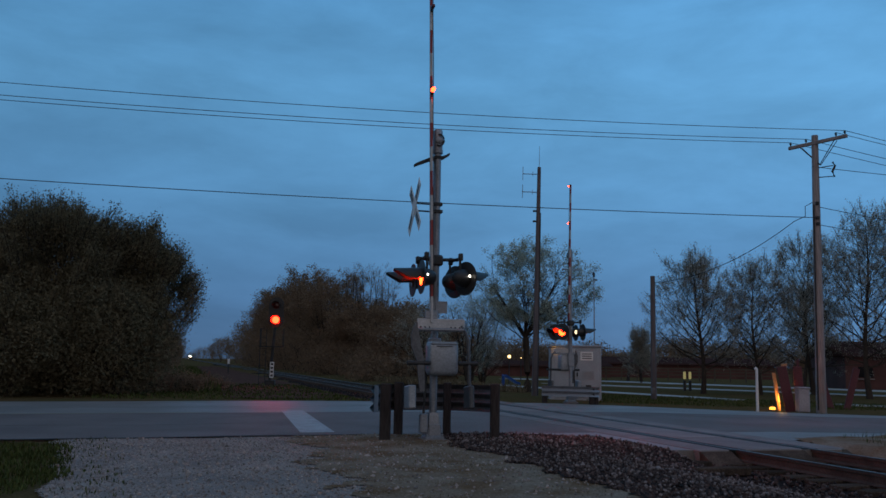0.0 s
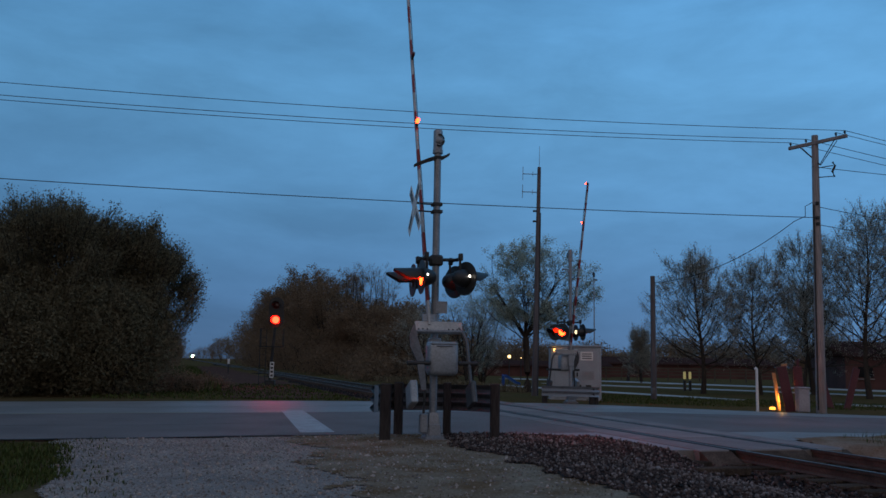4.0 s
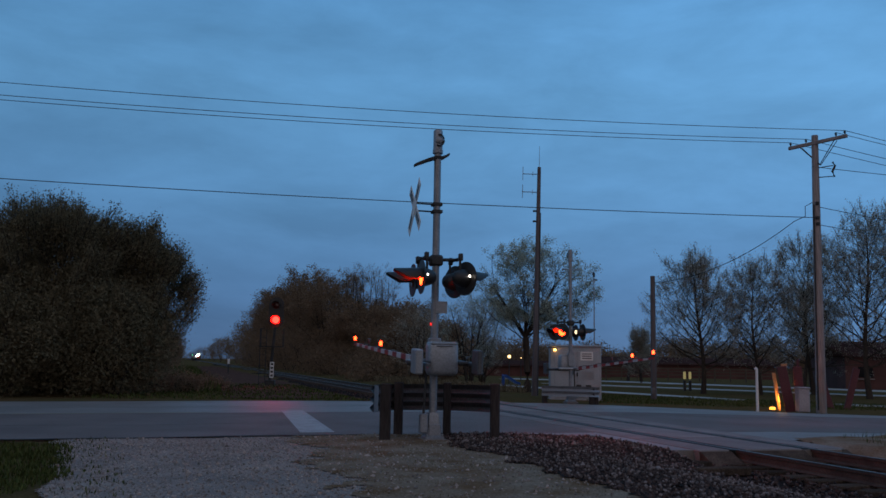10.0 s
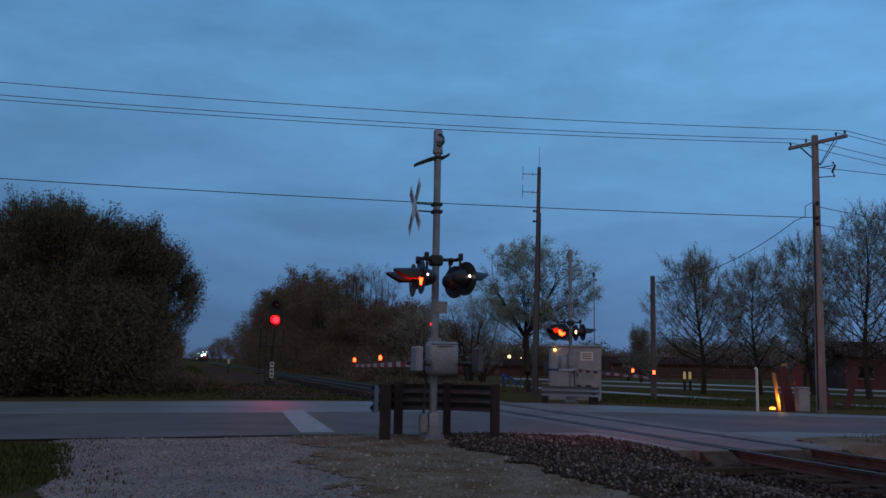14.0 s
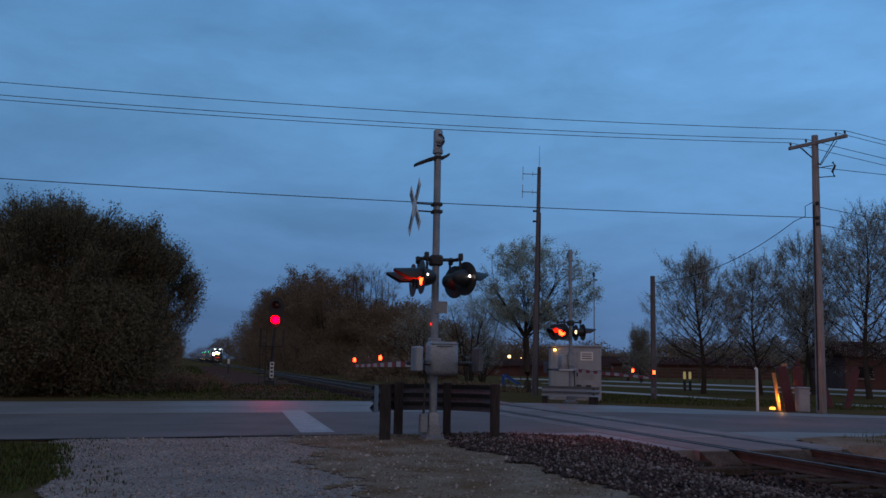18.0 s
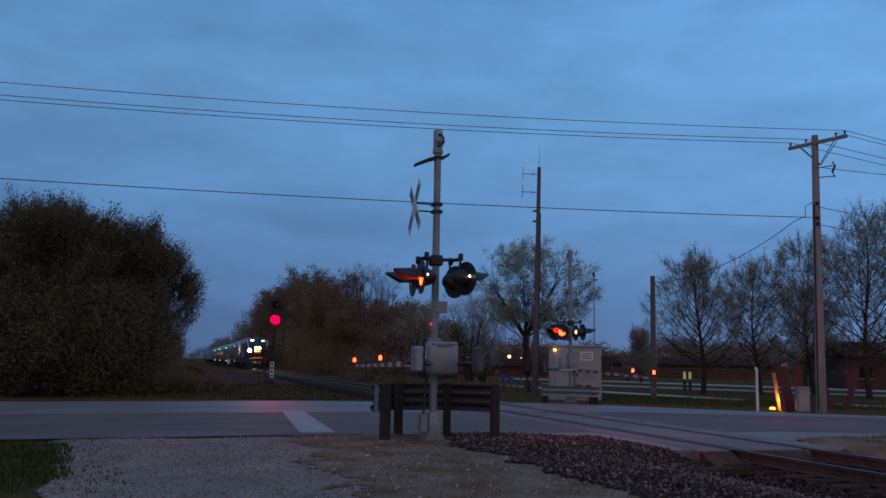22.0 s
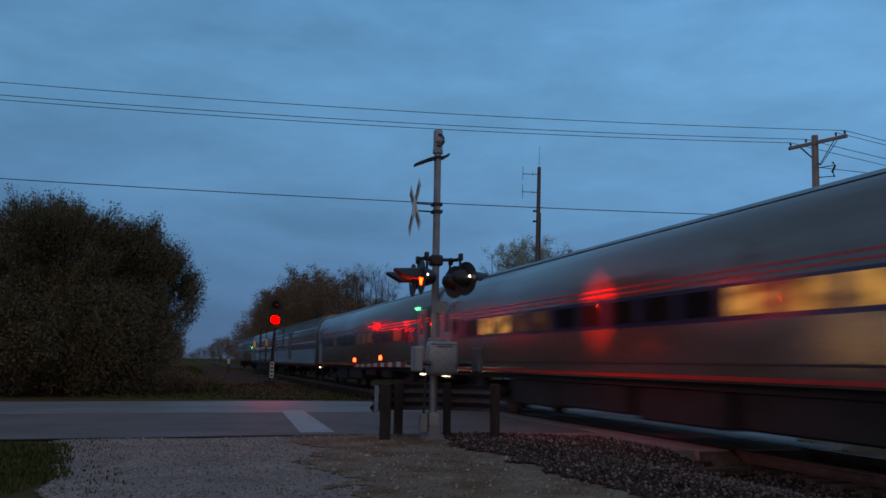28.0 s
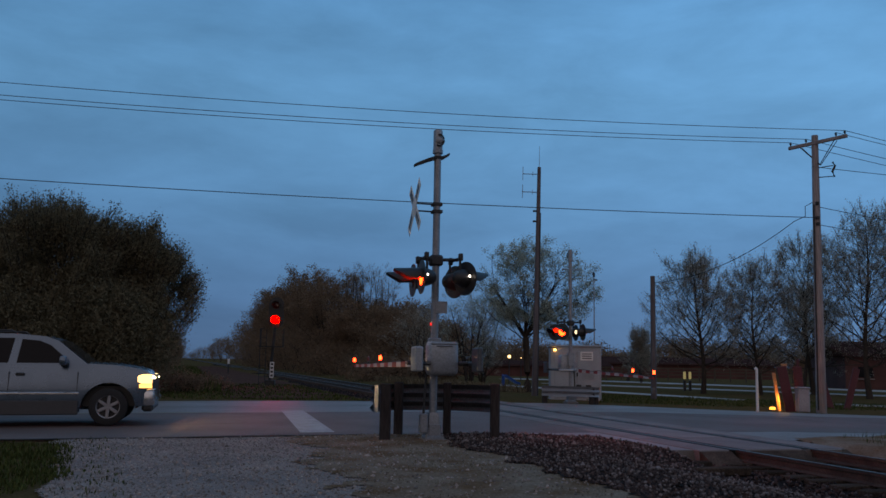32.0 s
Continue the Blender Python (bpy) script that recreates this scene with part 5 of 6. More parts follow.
# the broad tree behind the antenna pole
grown_tree("maple_tree", 4.72, 46.5, 8.6, 3.25, "broad round-crowned tree with a forked trunk and pale new leaves", LEAF_SPRING, 61, "fork", 0.35, leaves=7, leaf_size=0.055, trunk_r=0.18, limbs=18, lump=0.05, side=1, depth=4, shift=0.62, inner=0.60, fine_r=0.010, group="verge trees")
grown_tree("small_tree", 1.75, 52.0, 5.6, 2.8, "low spreading tree with fine pale leaves", LEAF_SPRING, 62, "clump", 0.14, leaves=7, leaf_size=0.05, trunk_r=0.08, limbs=7, stems=5, side=1, inner=0.5, group="verge trees")
grown_tree("small_tree", -1.2, 58.0, 5.2, 2.6, "low spreading tree with fine twigs", LEAF_BUD, 63, "clump", 0.10, leaves=9, leaf_size=0.055, trunk_r=0.08, limbs=8, stems=5, side=1, group="verge trees")
# young trees in the park
for k, (px_, py_, h, r, tr) in enumerate([(17.7, 58.0, 9.3, 3.6, 0.18), (21.9, 59.0, 9.0, 3.4, 0.16), (27.0, 62.0, 11.3, 4.1, 0.18), (27.8, 55.0, 12.0, 4.1, 0.19), (31.5, 58.0, 13.0, 4.4, 0.20), (36.0, 84.0, 9.5, 4.0, 0.2), (21.6, 92.0, 5.6, 1.7, 0.10)]):
    grown_tree("park_tree", px_, py_, h, r, "upright park tree with fine twigs and opening buds", LEAF_BUD, 70 + k, "leader", 0.15, leaves=6, leaf_size=0.06, trunk_r=tr, limbs=40, lump=0.12, side=1, depth=3, fine_r=0.011, group="park trees", shoots=220, shoot_len=0.7)

# ---- far things on the right: paths, fence, buildings ----
def path_strip(pts, width, label, name="path"):
    b = B()
    loops = []
    for i, p in enumerate(pts):
        d = (Vector(pts[min(i + 1, len(pts) - 1)]) - Vector(pts[max(i - 1, 0)])).normalized()
        nrm = Vector((-d.y, d.x))
        z = gz(*p)
        loops.append([(p[0] - nrm.x * width / 2, p[1] - nrm.y * width / 2, z - 0.1), (p[0] - nrm.x * width / 2, p[1] - nrm.y * width / 2, z + 0.03), (p[0] + nrm.x * width / 2, p[1] + nrm.y * width / 2, z + 0.03), (p[0] + nrm.x * width / 2, p[1] + nrm.y * width / 2, z - 0.1)])
    b.loft(loops)
    return setting(name, b, CONCRETE, label, "path")


PALE = mat("pale_concrete", (0.37, 0.34, 0.315), 0.85, var=0.15, scale=0.6, fine=20, bump=0.2)
for nm, pts, w in (("path_1", [(3.2, 63.0), (9.0, 53.0), (15.4, 44.3)], 1.5), ("path_2", [(8.0, 103.0), (19.15, 97.0), (30.0, 84.5), (38.6, 74.0), (52.0, 60.0)], 4.5), ("path_3", [(19.9, 42.5), (24.0, 42.6), (36.0, 43.5)], 1.6), ("path_4", [(10.0, 80.0), (20.0, 72.0), (30.0, 62.0), (44.0, 52.0)], 2.2)):
    o = path_strip(pts, w, "pale concrete footpath across the park lawn", nm)
    o.data.materials[0] = PALE
TAN_WOOD = mat("tan_wood", (0.085, 0.068, 0.045), 0.9, var=0.2, scale=0.5, fine=8)
fence = thing("wooden_fence", pose(0, 0, 0), "long low rail fence across the far side of the park", "fence")
fx0, fx1, fy = 14.5, 62.0, 104.0
n_post = 26
for k in range(n_post):
    xx = fx0 + (fx1 - fx0) * k / (n_post - 1)
    part("post", B().box((xx, fy, 0.1), (0.14, 0.14, 2.2), 0.01), TAN_WOOD, fence)
for zz in (0.35, 0.75, 1.1):
    part("rail", B().box(((fx0 + fx1) / 2, fy, zz), (fx1 - fx0, 0.05, 0.14)), TAN_WOOD, fence)
play = thing("play_frame", pose(23.0, 101.0, -0.45), "brown timber playground frame", "play frame")
for xx in (-0.8, 0.8):
    part("leg", B().tube((xx, -0.5, 0), (xx * 0.7, 0, 2.2), 0.09, n=8), POST_WOOD, play)
    part("leg", B().tube((xx, 0.5, 0), (xx * 0.7, 0, 2.2), 0.09, n=8), POST_WOOD, play)
part("beam", B().tube((-1.0, 0, 2.15), (1.0, 0, 2.15), 0.09, n=8), POST_WOOD, play)
part("deck", B().box((0, 0, 1.0), (1.5, 0.9, 0.08), 0.01), POST_WOOD, play)


def building(name, x, y, rz, w, d, h, label, wall_mat, roof_h):
    t = thing(name, pose(x, y, -0.6, 0, 0, rz), label, "building")
    part("wall", B().box((0, 0, h / 2), (w, d, h)), wall_mat, t)
    part("roof", B().prism([(-d / 2 - 0.5, h), (d / 2 + 0.5, h), (d / 2 + 0.3, h + 0.25), (0, h + roof_h), (-d / 2 - 0.3, h + 0.25)], "x", -w / 2 - 0.4, w / 2 + 0.4), DARK_ROOF, t, "dark low roof")
    n = int(w / 3.5) if h > 3 else 0
    for k in range(n):
        xx = -w / 2 + (k + 0.5) * w / n
        wd = part("window", B().box((xx, -d / 2 - 0.03, h * 0.55), (1.3, 0.08, 1.0), 0.02), CAR_GLASS, t)
        part("sill", B().box((xx, -d / 2 - 0.08, h * 0.55 - 0.66), (1.5, 0.16, 0.1)), CONCRETE, wd)
    return t


building("brick_building", 57.0, 84.0, -8, 36, 12, 3.2, "long low red-brick building behind the park trees", BRICK_FAR, 1.6)
building("far_house", 38.0, 140.0, -4, 30, 10, 2.2, "long low dark building far behind the fence", BRICK_FAR, 1.2)
building("far_shed", 12.0, 130.0, 0, 26, 9, 1.6, "low brown shed far across the park", BRICK_FAR, 0.9)
# distant belts of trees
for k in range(26):
    a = 3.5 + k * 1.25 if k < 20 else -30 + (k - 20) * 1.6
    dist = 230 + 60 * random.random()
    xx, yy = dist * math.tan(radians(a)), dist
    tree("distant_tree", xx, yy, random.uniform(5.5, 9.0) + (3.6 if a > 14.5 else 0.0), random.uniform(5, 8), "far dark tree on the horizon", LEAF_WOOD, 200 + k, base=0.03, limbs=5, boughs=40, twigs=300, leaves=14, leaf_size=0.46, stems=2, trunk_r=0.2, z=-0.8, group="distant trees")
slide = thing("blue_slide", pose(4.97, 60.0, gz(4.97, 60) - 0.05, 0, 0, 20), "blue plastic play slide on the grass", "slide")
BLUE_PLASTIC = mat("blue_plastic", (0.02, 0.08, 0.30), 0.4, var=0.15, bump=0.02)
part("chute", B().loft([[(x, -0.25, z + 0.15), (x, -0.20, z), (x, 0.20, z), (x, 0.25, z + 0.15)] for x, z in ((-0.6, 0.75), (-0.2, 0.55), (0.35, 0.22), (0.6, 0.15))], cap=False, closed=False), BLUE_PLASTIC, slide)
part("ladder", B().box((-0.62, 0, 0.4), (0.06, 0.4, 0.8), 0.02), BLUE_PLASTIC, slide)
# far lamps of the town
for x, y, h, on in ((3.96, 80.0, 2.55, 0.10), (5.61, 70.0, 2.35, 0.15), (8.47, 90.0, 2.4, 0.06)):
    t = thing("street_lamp", pose(x, y, -0.45), "far street lamp with a warm glowing head", "street lamp", "street lamps")
    part("post", B().tube((0, 0, 0), (0, 0, h), 0.05, n=8), DARK_METAL, t)
    part("head", B().box((0, -0.1, h + 0.05), (on * 1.5, on * 1.5, on * 1.5), 0.02), TOWN_GLOW, t)
for xx in (18.9, 19.32):
    t = thing("bollard_light", pose(xx, 66.0, -0.5), "short square post glowing pale yellow", "bollard light", "bollard lights")
    part("post", B().box((0, 0, 0.4), (0.19, 0.19, 0.8), 0.02), DARK_METAL, t)
    part("panel", B().box((0, -0.02, 1.20), (0.17, 0.17, 0.56), 0.02), glow("bollard_panel", (1.0, 0.85, 0.35), 0.22), t)
# things by the utility pole
mk = thing("marker_post", pose(11.3, 30.45, gz(11.3, 30.45)), "white plastic cable marker post", "marker post")
part("post", B().tube((0, 0, -0.1), (0.01, 0, 1.50), 0.048, 0.045, 10), WHITE_PAINT, mk, "", True)
part("cap", B().lathe([(0.0, 1.56), (0.04, 1.54), (0.055, 1.50), (0.055, 1.46)], 10, pose(-0.02, 0, 0)), WHITE_PAINT, mk, "", True)
bx = thing("service_pedestal", pose(13.36, 31.5, gz(13.36, 31.5)), "pale green-grey metal service pedestal", "service box")
part("body", B().box((0, 0, 0.42), (0.42, 0.35, 0.86), 0.03), ALU_PAINT, bx)
part("cap", B().box((0, 0, 0.87), (0.46, 0.39, 0.06), 0.02), ALU_PAINT, bx)
SX_, SY_ = 12.85, 32.4
SZ_ = gz(SX_, SY_)
PALE_BOARD = mat("pale_board", (0.40, 0.24, 0.13), 0.8, var=0.3, scale=2, fine=20)
# across, deep, width, lean, height, turn, what of
SCULPT = ((0.12, 0.30, 0.13, -7, 1.45, -12, PALE_BOARD), (0.34, -0.22, 0.36, -10, 1.72, -10, BROWN_BOARD), (0.48, 0.34, 0.22, -4, 1.80, -12, PALE_BOARD), (0.80, -0.05, 0.32, -3, 1.70, -15, BROWN_BOARD), (0.66, 0.05, 0.10, 3, 1.98, 0, BROWN_BOARD))
stl = thing("floodlit_sculpture", pose(SX_, SY_, SZ_), "upright slanted red-brown boards lit orange from within", "sculpture")
for x, y, w, tilt, h, rz, mt in SCULPT:
    part("board", B().box((0, 0, h / 2), (w, 0.07, h), 0.012, pose(x, y, -0.05, 2, tilt, rz)), mt, stl, "slanted board")
part("floor_light", B().lathe([(0.0, 0.10), (0.08, 0.09), (0.11, 0.04), (0.11, 0.0)], 12, pose(-0.30, -0.1, 0.02)), FLOOD_GLOW, stl, "glowing ground light")
stl2 = thing("slanted_boards", pose(17.3, 36.6, gz(17.3, 36.6)), "slanted red-brown boards leaning beside the utility pole", "sculpture")
for k, (x, w, tilt, h) in enumerate(((-0.55, 0.26, -16, 1.75), (0.15, 0.28, 16, 1.85))):
    part("board", B().box((0, 0, h / 2), (w, 0.08, h), 0.012, pose(x, 0.1 * k, -0.05, 0, tilt, 0)), BROWN_BOARD, stl2, "slanted board")
lam = bpy.data.lights.new("flood", "POINT")
lam.energy, lam.color, lam.shadow_soft_size = 40.0, (1.0, 0.40, 0.06), 0.08
lo = new("flood_light", lam)
lo.location = (SX_ + 0.22, SY_ + 0.12, SZ_ + 0.35)
# ground cover: pale dry grass under the woods
def field(x0, x1, y0, y1, n, h0, h1, material, name, label, seed, width=0.02):
    return blades(name, n, (x0, x1, y0, y1), lambda x, y: q_of(x, y) > Q_FAR + 0.5 and abs(e_of(x, y)) > 3.2, h0, h1, material, label, seed, width)


field(-13, 0, 30, 48, 5000, 0.03, 0.12, GRASS, "verge_grass", "rough dark grass on the far verge", 12)
blades("tall_dry_grass", 7000, (-8, 6, 44, 75), lambda x, y: 3.8 < e_of(x, y) < 7.5, 0.2, 0.5, STRAW, "pale tall dry grass along the track", 13, 0.02)
field(6, 26, 31, 46, 9000, 0.04, 0.10, GRASS, "park_lawn", "short mown dark green grass of the park", 14, 0.015)


# the trackside: a broad brown ballast shoulder, then scrub
def shoulder(lat0, lat1, s0, s1, name, label, material):
    b = B()
    b.loft([[Vector((p.x, p.y, max(ground_z(p.x, p.y), -0.42) + 0.035)) for p in (tk(s, lat0 + (lat1 - lat0) * f + 0.35 * noise.noise(Vector((s * 0.4, f * 3, 2.0))) * (f in (0.0, 1.0))) for f in np.linspace(0, 1, 7))] for s in np.arange(s0, s1, 1.0)], cap=False, closed=False)
    return setting(name, b, material, label, "ballast", True)


shoulder(-8.2, -2.3, 31.6, 150.0, "trackside_gravel", "broad brown gravel shoulder beside the track", mat("brown_gravel", (0.115, 0.062, 0.048), 1.0, var=0.4, scale=1.5, fine=20, bump=1.0, spec=0.0))
for nm, l0, l1, n_, sd in (("trackside_scrub", -16.0, -8.0, 9000, 15), ("trackside_straw", -17.0, -9.0, 5000, 16)):
    blades(nm, n_, (-36, -6, 36, 110), lambda x, y, l0=l0, l1=l1: l0 < e_of(x, y) < l1 and q_of(x, y) > Q_FAR + 3, 0.15, 0.7, STRAW if sd == 16 else GRASS, "rough brown scrub and tall grass beside the track", sd, 0.02)
for k in range(16):
    w = tk(66 + 9 * k + 1.5 * (k % 3), -12.5 - 1.6 * (k % 2))
    tree("bush", w.x, w.y, 1.5 + 0.5 * (k % 3), 2.0 + 0.3 * (k % 2), "low brown scrub bush beside the track", LEAF_WOOD, 330 + k, base=0.0, limbs=5, boughs=40, twigs=320, leaves=18, leaf_size=0.11, stems=4, trunk_r=0.04, spread=0.3, z=-0.5, group="trackside scrub")


# ---- the train ----
TRAIN_TURN = PHI - 90.0          # local x points the way the train goes


def section(half, bottom, side_top, roof, y_in=0.0):
    pts = [(-half + 0.04, bottom), (-half, bottom + 0.25), (-half, side_top)]
    n = 9
    for k in range(1, n):
        t = math.pi * 0.5 * k / n
        pts.append((-half * math.cos(t) ** 0.72 if k < n else 0, side_top + (roof - side_top) * math.sin(t) ** 0.85))
    pts.append((0, roof))
    return pts + [(-y, z) for y, z in pts[-2::-1]]


def bogie(parent, x, wheel_r=0.46):
    b = B()
    for sy in (-1, 1):
        b.prism([(x - 1.65, 0.62), (x - 1.2, 0.40), (x - 0.5, 0.40), (x, 0.50), (x + 0.5, 0.40), (x + 1.2, 0.40), (x + 1.65, 0.62), (x + 1.4, 0.78), (x + 0.3, 0.70), (x - 0.3, 0.70), (x - 1.4, 0.78)], "y", sy * 1.04 - 0.08, sy * 1.04 + 0.08)
        b.box((x, sy * 1.12, 0.86), (0.55, 0.30, 0.44), 0.05)
        for dx in (-1.3, 1.3):
            b.box((x + dx, sy * 1.14, 0.50), (0.32, 0.18, 0.30), 0.04)
    b.box((x, 0, 0.75), (0.8, 2.0, 0.3), 0.03)
    bg = part("bogie", b, TRAIN_UNDER, parent, "dark steel bogie frame")
    for dx in (-1.3, 1.3):
        wb = B()
        for sy in (-1, 1):
            wb.lathe([(0.0, 0.0), (wheel_r - 0.02, 0.0), (wheel_r, 0.015), (wheel_r, 0.10), (wheel_r + 0.03, 0.12), (wheel_r + 0.03, 0.14), (0.0, 0.14)], 24, pose(x + dx, sy * 0.78, wheel_r, 90 * sy, 0, 0))
        wb.tube((x + dx, -0.8, wheel_r), (x + dx, 0.8, wheel_r), 0.08, n=10)
        part("wheelset", wb, RAIL_STEEL, bg)
    return bg


def side_bar(x0, x1, z0, z1, half, proud=0.006, both=True):
    b = B()
    for sy in ((-1, 1) if both else (-1,)):
        b.box(((x0 + x1) / 2, sy * (half + proud / 2 - 0.002), (z0 + z1) / 2), (x1 - x0, proud + 0.004, z1 - z0))
    return b


CAR_L, HALF = 25.4, 1.55


def coach(label, style, seed, lit_set=(), dim_set=(), door_lit=False):
    rng = random.Random(seed)
    c = thing({"coach": "passenger_coach", "lounge": "sleeping_coach", "fluted": "fluted_coach", "baggage": "baggage_car"}[style], pose(0, 0, 0), label, "railway carriage", "train")
    roof = {"coach": 4.22, "lounge": 4.36, "fluted": 4.36, "baggage": 4.36}[style]
    low = {"coach": 1.14, "lounge": 0.98, "fluted": 1.02, "baggage": 1.14}[style]
    L2 = CAR_L / 2
    sec = section(HALF, low, 3.05, roof)
    b = B().loft([[(x, y * k, z) for y, z in sec] for x, k in ((-L2, 0.96), (-L2 + 0.10, 1.0), (L2 - 0.10, 1.0), (L2, 0.96))])
    part("body", b, TRAIN_STEEL, c, "stainless steel car body", True)
    roof_loop = [(y, z) for y, z in section(HALF + 0.012, low, 3.05, roof + 0.012) if z > (3.95 if style == "coach" else 3.42)]
    part("roof", B().loft([[(x, y, z) for y, z in roof_loop] for x in (-L2 + 0.12, L2 - 0.12)], cap=False, closed=False), TRAIN_ROOF, c, "ribbed grey roof" if style != "coach" else "grey roof", True)
    if style in ("fluted", "baggage"):
        rib = [(y, z) for y, z in section(HALF + 0.03, low, 3.05, roof + 0.03) if z > 3.45 and y <= 0.01]
        spots = []
        for i in range(len(rib) - 1):
            for f in (0.0, 0.5):
                spots.append(pose(0, rib[i][0] + (rib[i + 1][0] - rib[i][0]) * f, rib[i][1] + (rib[i + 1][1] - rib[i][1]) * f))
        repeats("roof_rib", B().box((0, 0, 0), (CAR_L - 0.5, 0.03, 0.03)), TRAIN_ROOF, c, spots)
    # ends and diaphragms
    for sx in (-1, 1):
        part("diaphragm", B().box((sx * (L2 + 0.12), 0, 2.3), (0.34, 1.3, 2.5), 0.05), BLACK_PAINT, c, "black gangway diaphragm")
        green = {"coach": sx > 0, "lounge": sx < 0}.get(style, False)
        part("marker_light", B().box((sx * (10.9 if style == "coach" else L2 - 0.35), -HALF - 0.012, 2.76 if style == "lounge" else 3.34), (0.20, 0.05, 0.08), 0.01), GREEN_GLOW if green else WHITE_PAINT, c, "small green marker light" if green else "unlit marker light")
        part("coupler", B().box((sx * (L2 + 0.2), 0, 0.85), (0.5, 0.3, 0.3), 0.04), TRAIN_UNDER, c)
    # underframe
    part("sole_bar", B().box((0, 0, low - 0.06), (CAR_L - 0.6, 2.7, 0.16)), TRAIN_UNDER, c)
    boxes = {"sparse": ((-5.2, 2.9, 0.60), (-1.9, 3.2, 0.52), (1.9, 2.2, 0.30), (4.9, 1.6, 0.34)), "fluted": ((-4.9, 1.6, 0.30), (2.0, 1.2, 0.22)), "baggage": ((4.6, 1.7, 0.36), (-3.0, 1.0, 0.24))}.get("sparse" if seed == 303 else style, ((-5.2, 2.9, 0.66), (-1.9, 3.2, 0.60), (1.5, 2.9, 0.66), (4.9, 3.2, 0.62)))
    for k, (x0, w, h) in enumerate(boxes):
        part("equipment_box", B().box((x0 + rng.uniform(-0.15, 0.15), 0, low - 0.12 - h / 2), (w, 2.6, h), 0.04), TRAIN_UNDER, c)
    for sx in (-1, 1):
        bogie(c, sx * 9.1)
    if style == "coach":
        for z0, z1 in ((2.80, 2.84), (2.91, 2.95)):
            part("stripe", side_bar(-L2 + 0.2, L2 - 0.2, z0, z1, HALF), STRIPE_RED, c, "thin red stripe")
        part("window_band", side_bar(-L2 + 2.3, L2 - 2.3, 2.13, 2.73, HALF), NAVY, c, "dark blue window band")
        part("lower_line", side_bar(-L2 + 0.2, L2 - 0.2, 1.42, 1.46, HALF), DARK_METAL, c)
        part("sill_stripe", side_bar(-L2 + 0.2, L2 - 0.2, 1.18, 1.25, HALF), STRIPE_RED, c, "thin red sill stripe")
        part("round_window", B().lathe([(0.0, 0.0), (0.20, 0.0), (0.24, 0.012)], 16, pose(-10.75, -HALF - 0.016, 2.52, 90, 0, 0)), CAR_GLASS, c, "small round window")
        n = 15
        for k in range(n):
            x = -L2 + 2.9 + (CAR_L - 5.8) * (k + 0.5) / n
            lit = k in lit_set
            part("window", B().box((x, -HALF - 0.008, 2.44), (1.05, 0.02, 0.46), 0.008), WINDOW_GLOW if lit else (DIM_WINDOW_GLOW if k in dim_set else TRAIN_GLASS), c, "window lit warm yellow" if lit else ("dimly lit window" if k in dim_set else "dark window"))
            part("window", B().box((x, HALF + 0.008, 2.44), (1.05, 0.02, 0.46), 0.008), TRAIN_GLASS, c, "dark window")
        for sx in (-1, 1):
            d = part("door", B().box((sx * (L2 - 1.15), -HALF - 0.004, 2.24), (0.86, 0.03, 2.1), 0.02), ALU_PAINT, c, "grey end door")
            part("door_window", B().box((sx * (L2 - 1.15), -HALF - 0.022, 2.75), (0.46, 0.02, 0.72), 0.02), WINDOW_GLOW if sx < 0 and door_lit else TRAIN_GLASS, d, "lit door window" if sx < 0 and door_lit else "dark door window")
            part("step_light", B().box((sx * (L2 - 1.0), -HALF + 0.02, 0.96), (0.42, 0.06, 0.06), 0.01), STEP_GLOW, c, "glowing step light")
            part("step", B().box((sx * (L2 - 1.0), -1.2, 0.62), (0.8, 0.5, 0.06), 0.01).box((sx * (L2 - 1.0), -1.3, 0.9), (0.8, 0.3, 0.05), 0.01), TRAIN_UNDER, c)
    elif style == "lounge":
        part("stripe", side_bar(-L2 + 0.15, L2 - 0.15, 2.66, 2.88, HALF), STRIPE_RED, c, "broad red stripe")
        part("stripe", side_bar(-L2 + 0.15, L2 - 0.15, 2.43, 2.655, HALF), STRIPE_WHITE, c, "broad white stripe")
        part("stripe", side_bar(-L2 + 0.15, L2 - 0.15, 2.20, 2.425, HALF), STRIPE_BLUE, c, "broad blue stripe")
        repeats("flute", B().tube((-L2 + 0.2, 0, 0), (L2 - 0.2, 0, 0), 0.024, n=6), TRAIN_STEEL, c, [pose(0, sy * HALF, 1.30 + 0.072 * k) for k in range(11) for sy in (-1, 1)])
        for x0 in (5.7, -8.3):
            d = part("door", B().box((x0, -HALF - 0.002, 2.42), (1.95, 0.03, 2.15), 0.01), TRAIN_ROOF, c, "dull grey double door")
            for dx in (-0.46, 0.46):
                part("door_leaf", B().box((x0 + dx, -HALF - 0.012, 2.0), (0.86, 0.03, 1.15), 0.02), TRAIN_STEEL, d)
                part("door_window", B().box((x0 + dx, -HALF - 0.020, 3.02), (0.74, 0.03, 0.80), 0.03), WINDOW_GLOW, d, "door window lit warm yellow")
    else:
        part("stripe", side_bar(-L2 + 0.15, L2 - 0.15, 2.33, 2.51, HALF), STRIPE_BLUE, c, "blue stripe")
        part("stripe", side_bar(-L2 + 0.15, L2 - 0.15, 2.56, 2.61, HALF), STRIPE_WHITE, c, "thin white stripe")
        part("stripe", side_bar(-L2 + 0.15, L2 - 0.15, 2.65, 2.69, HALF), STRIPE_RED, c, "thin red stripe")
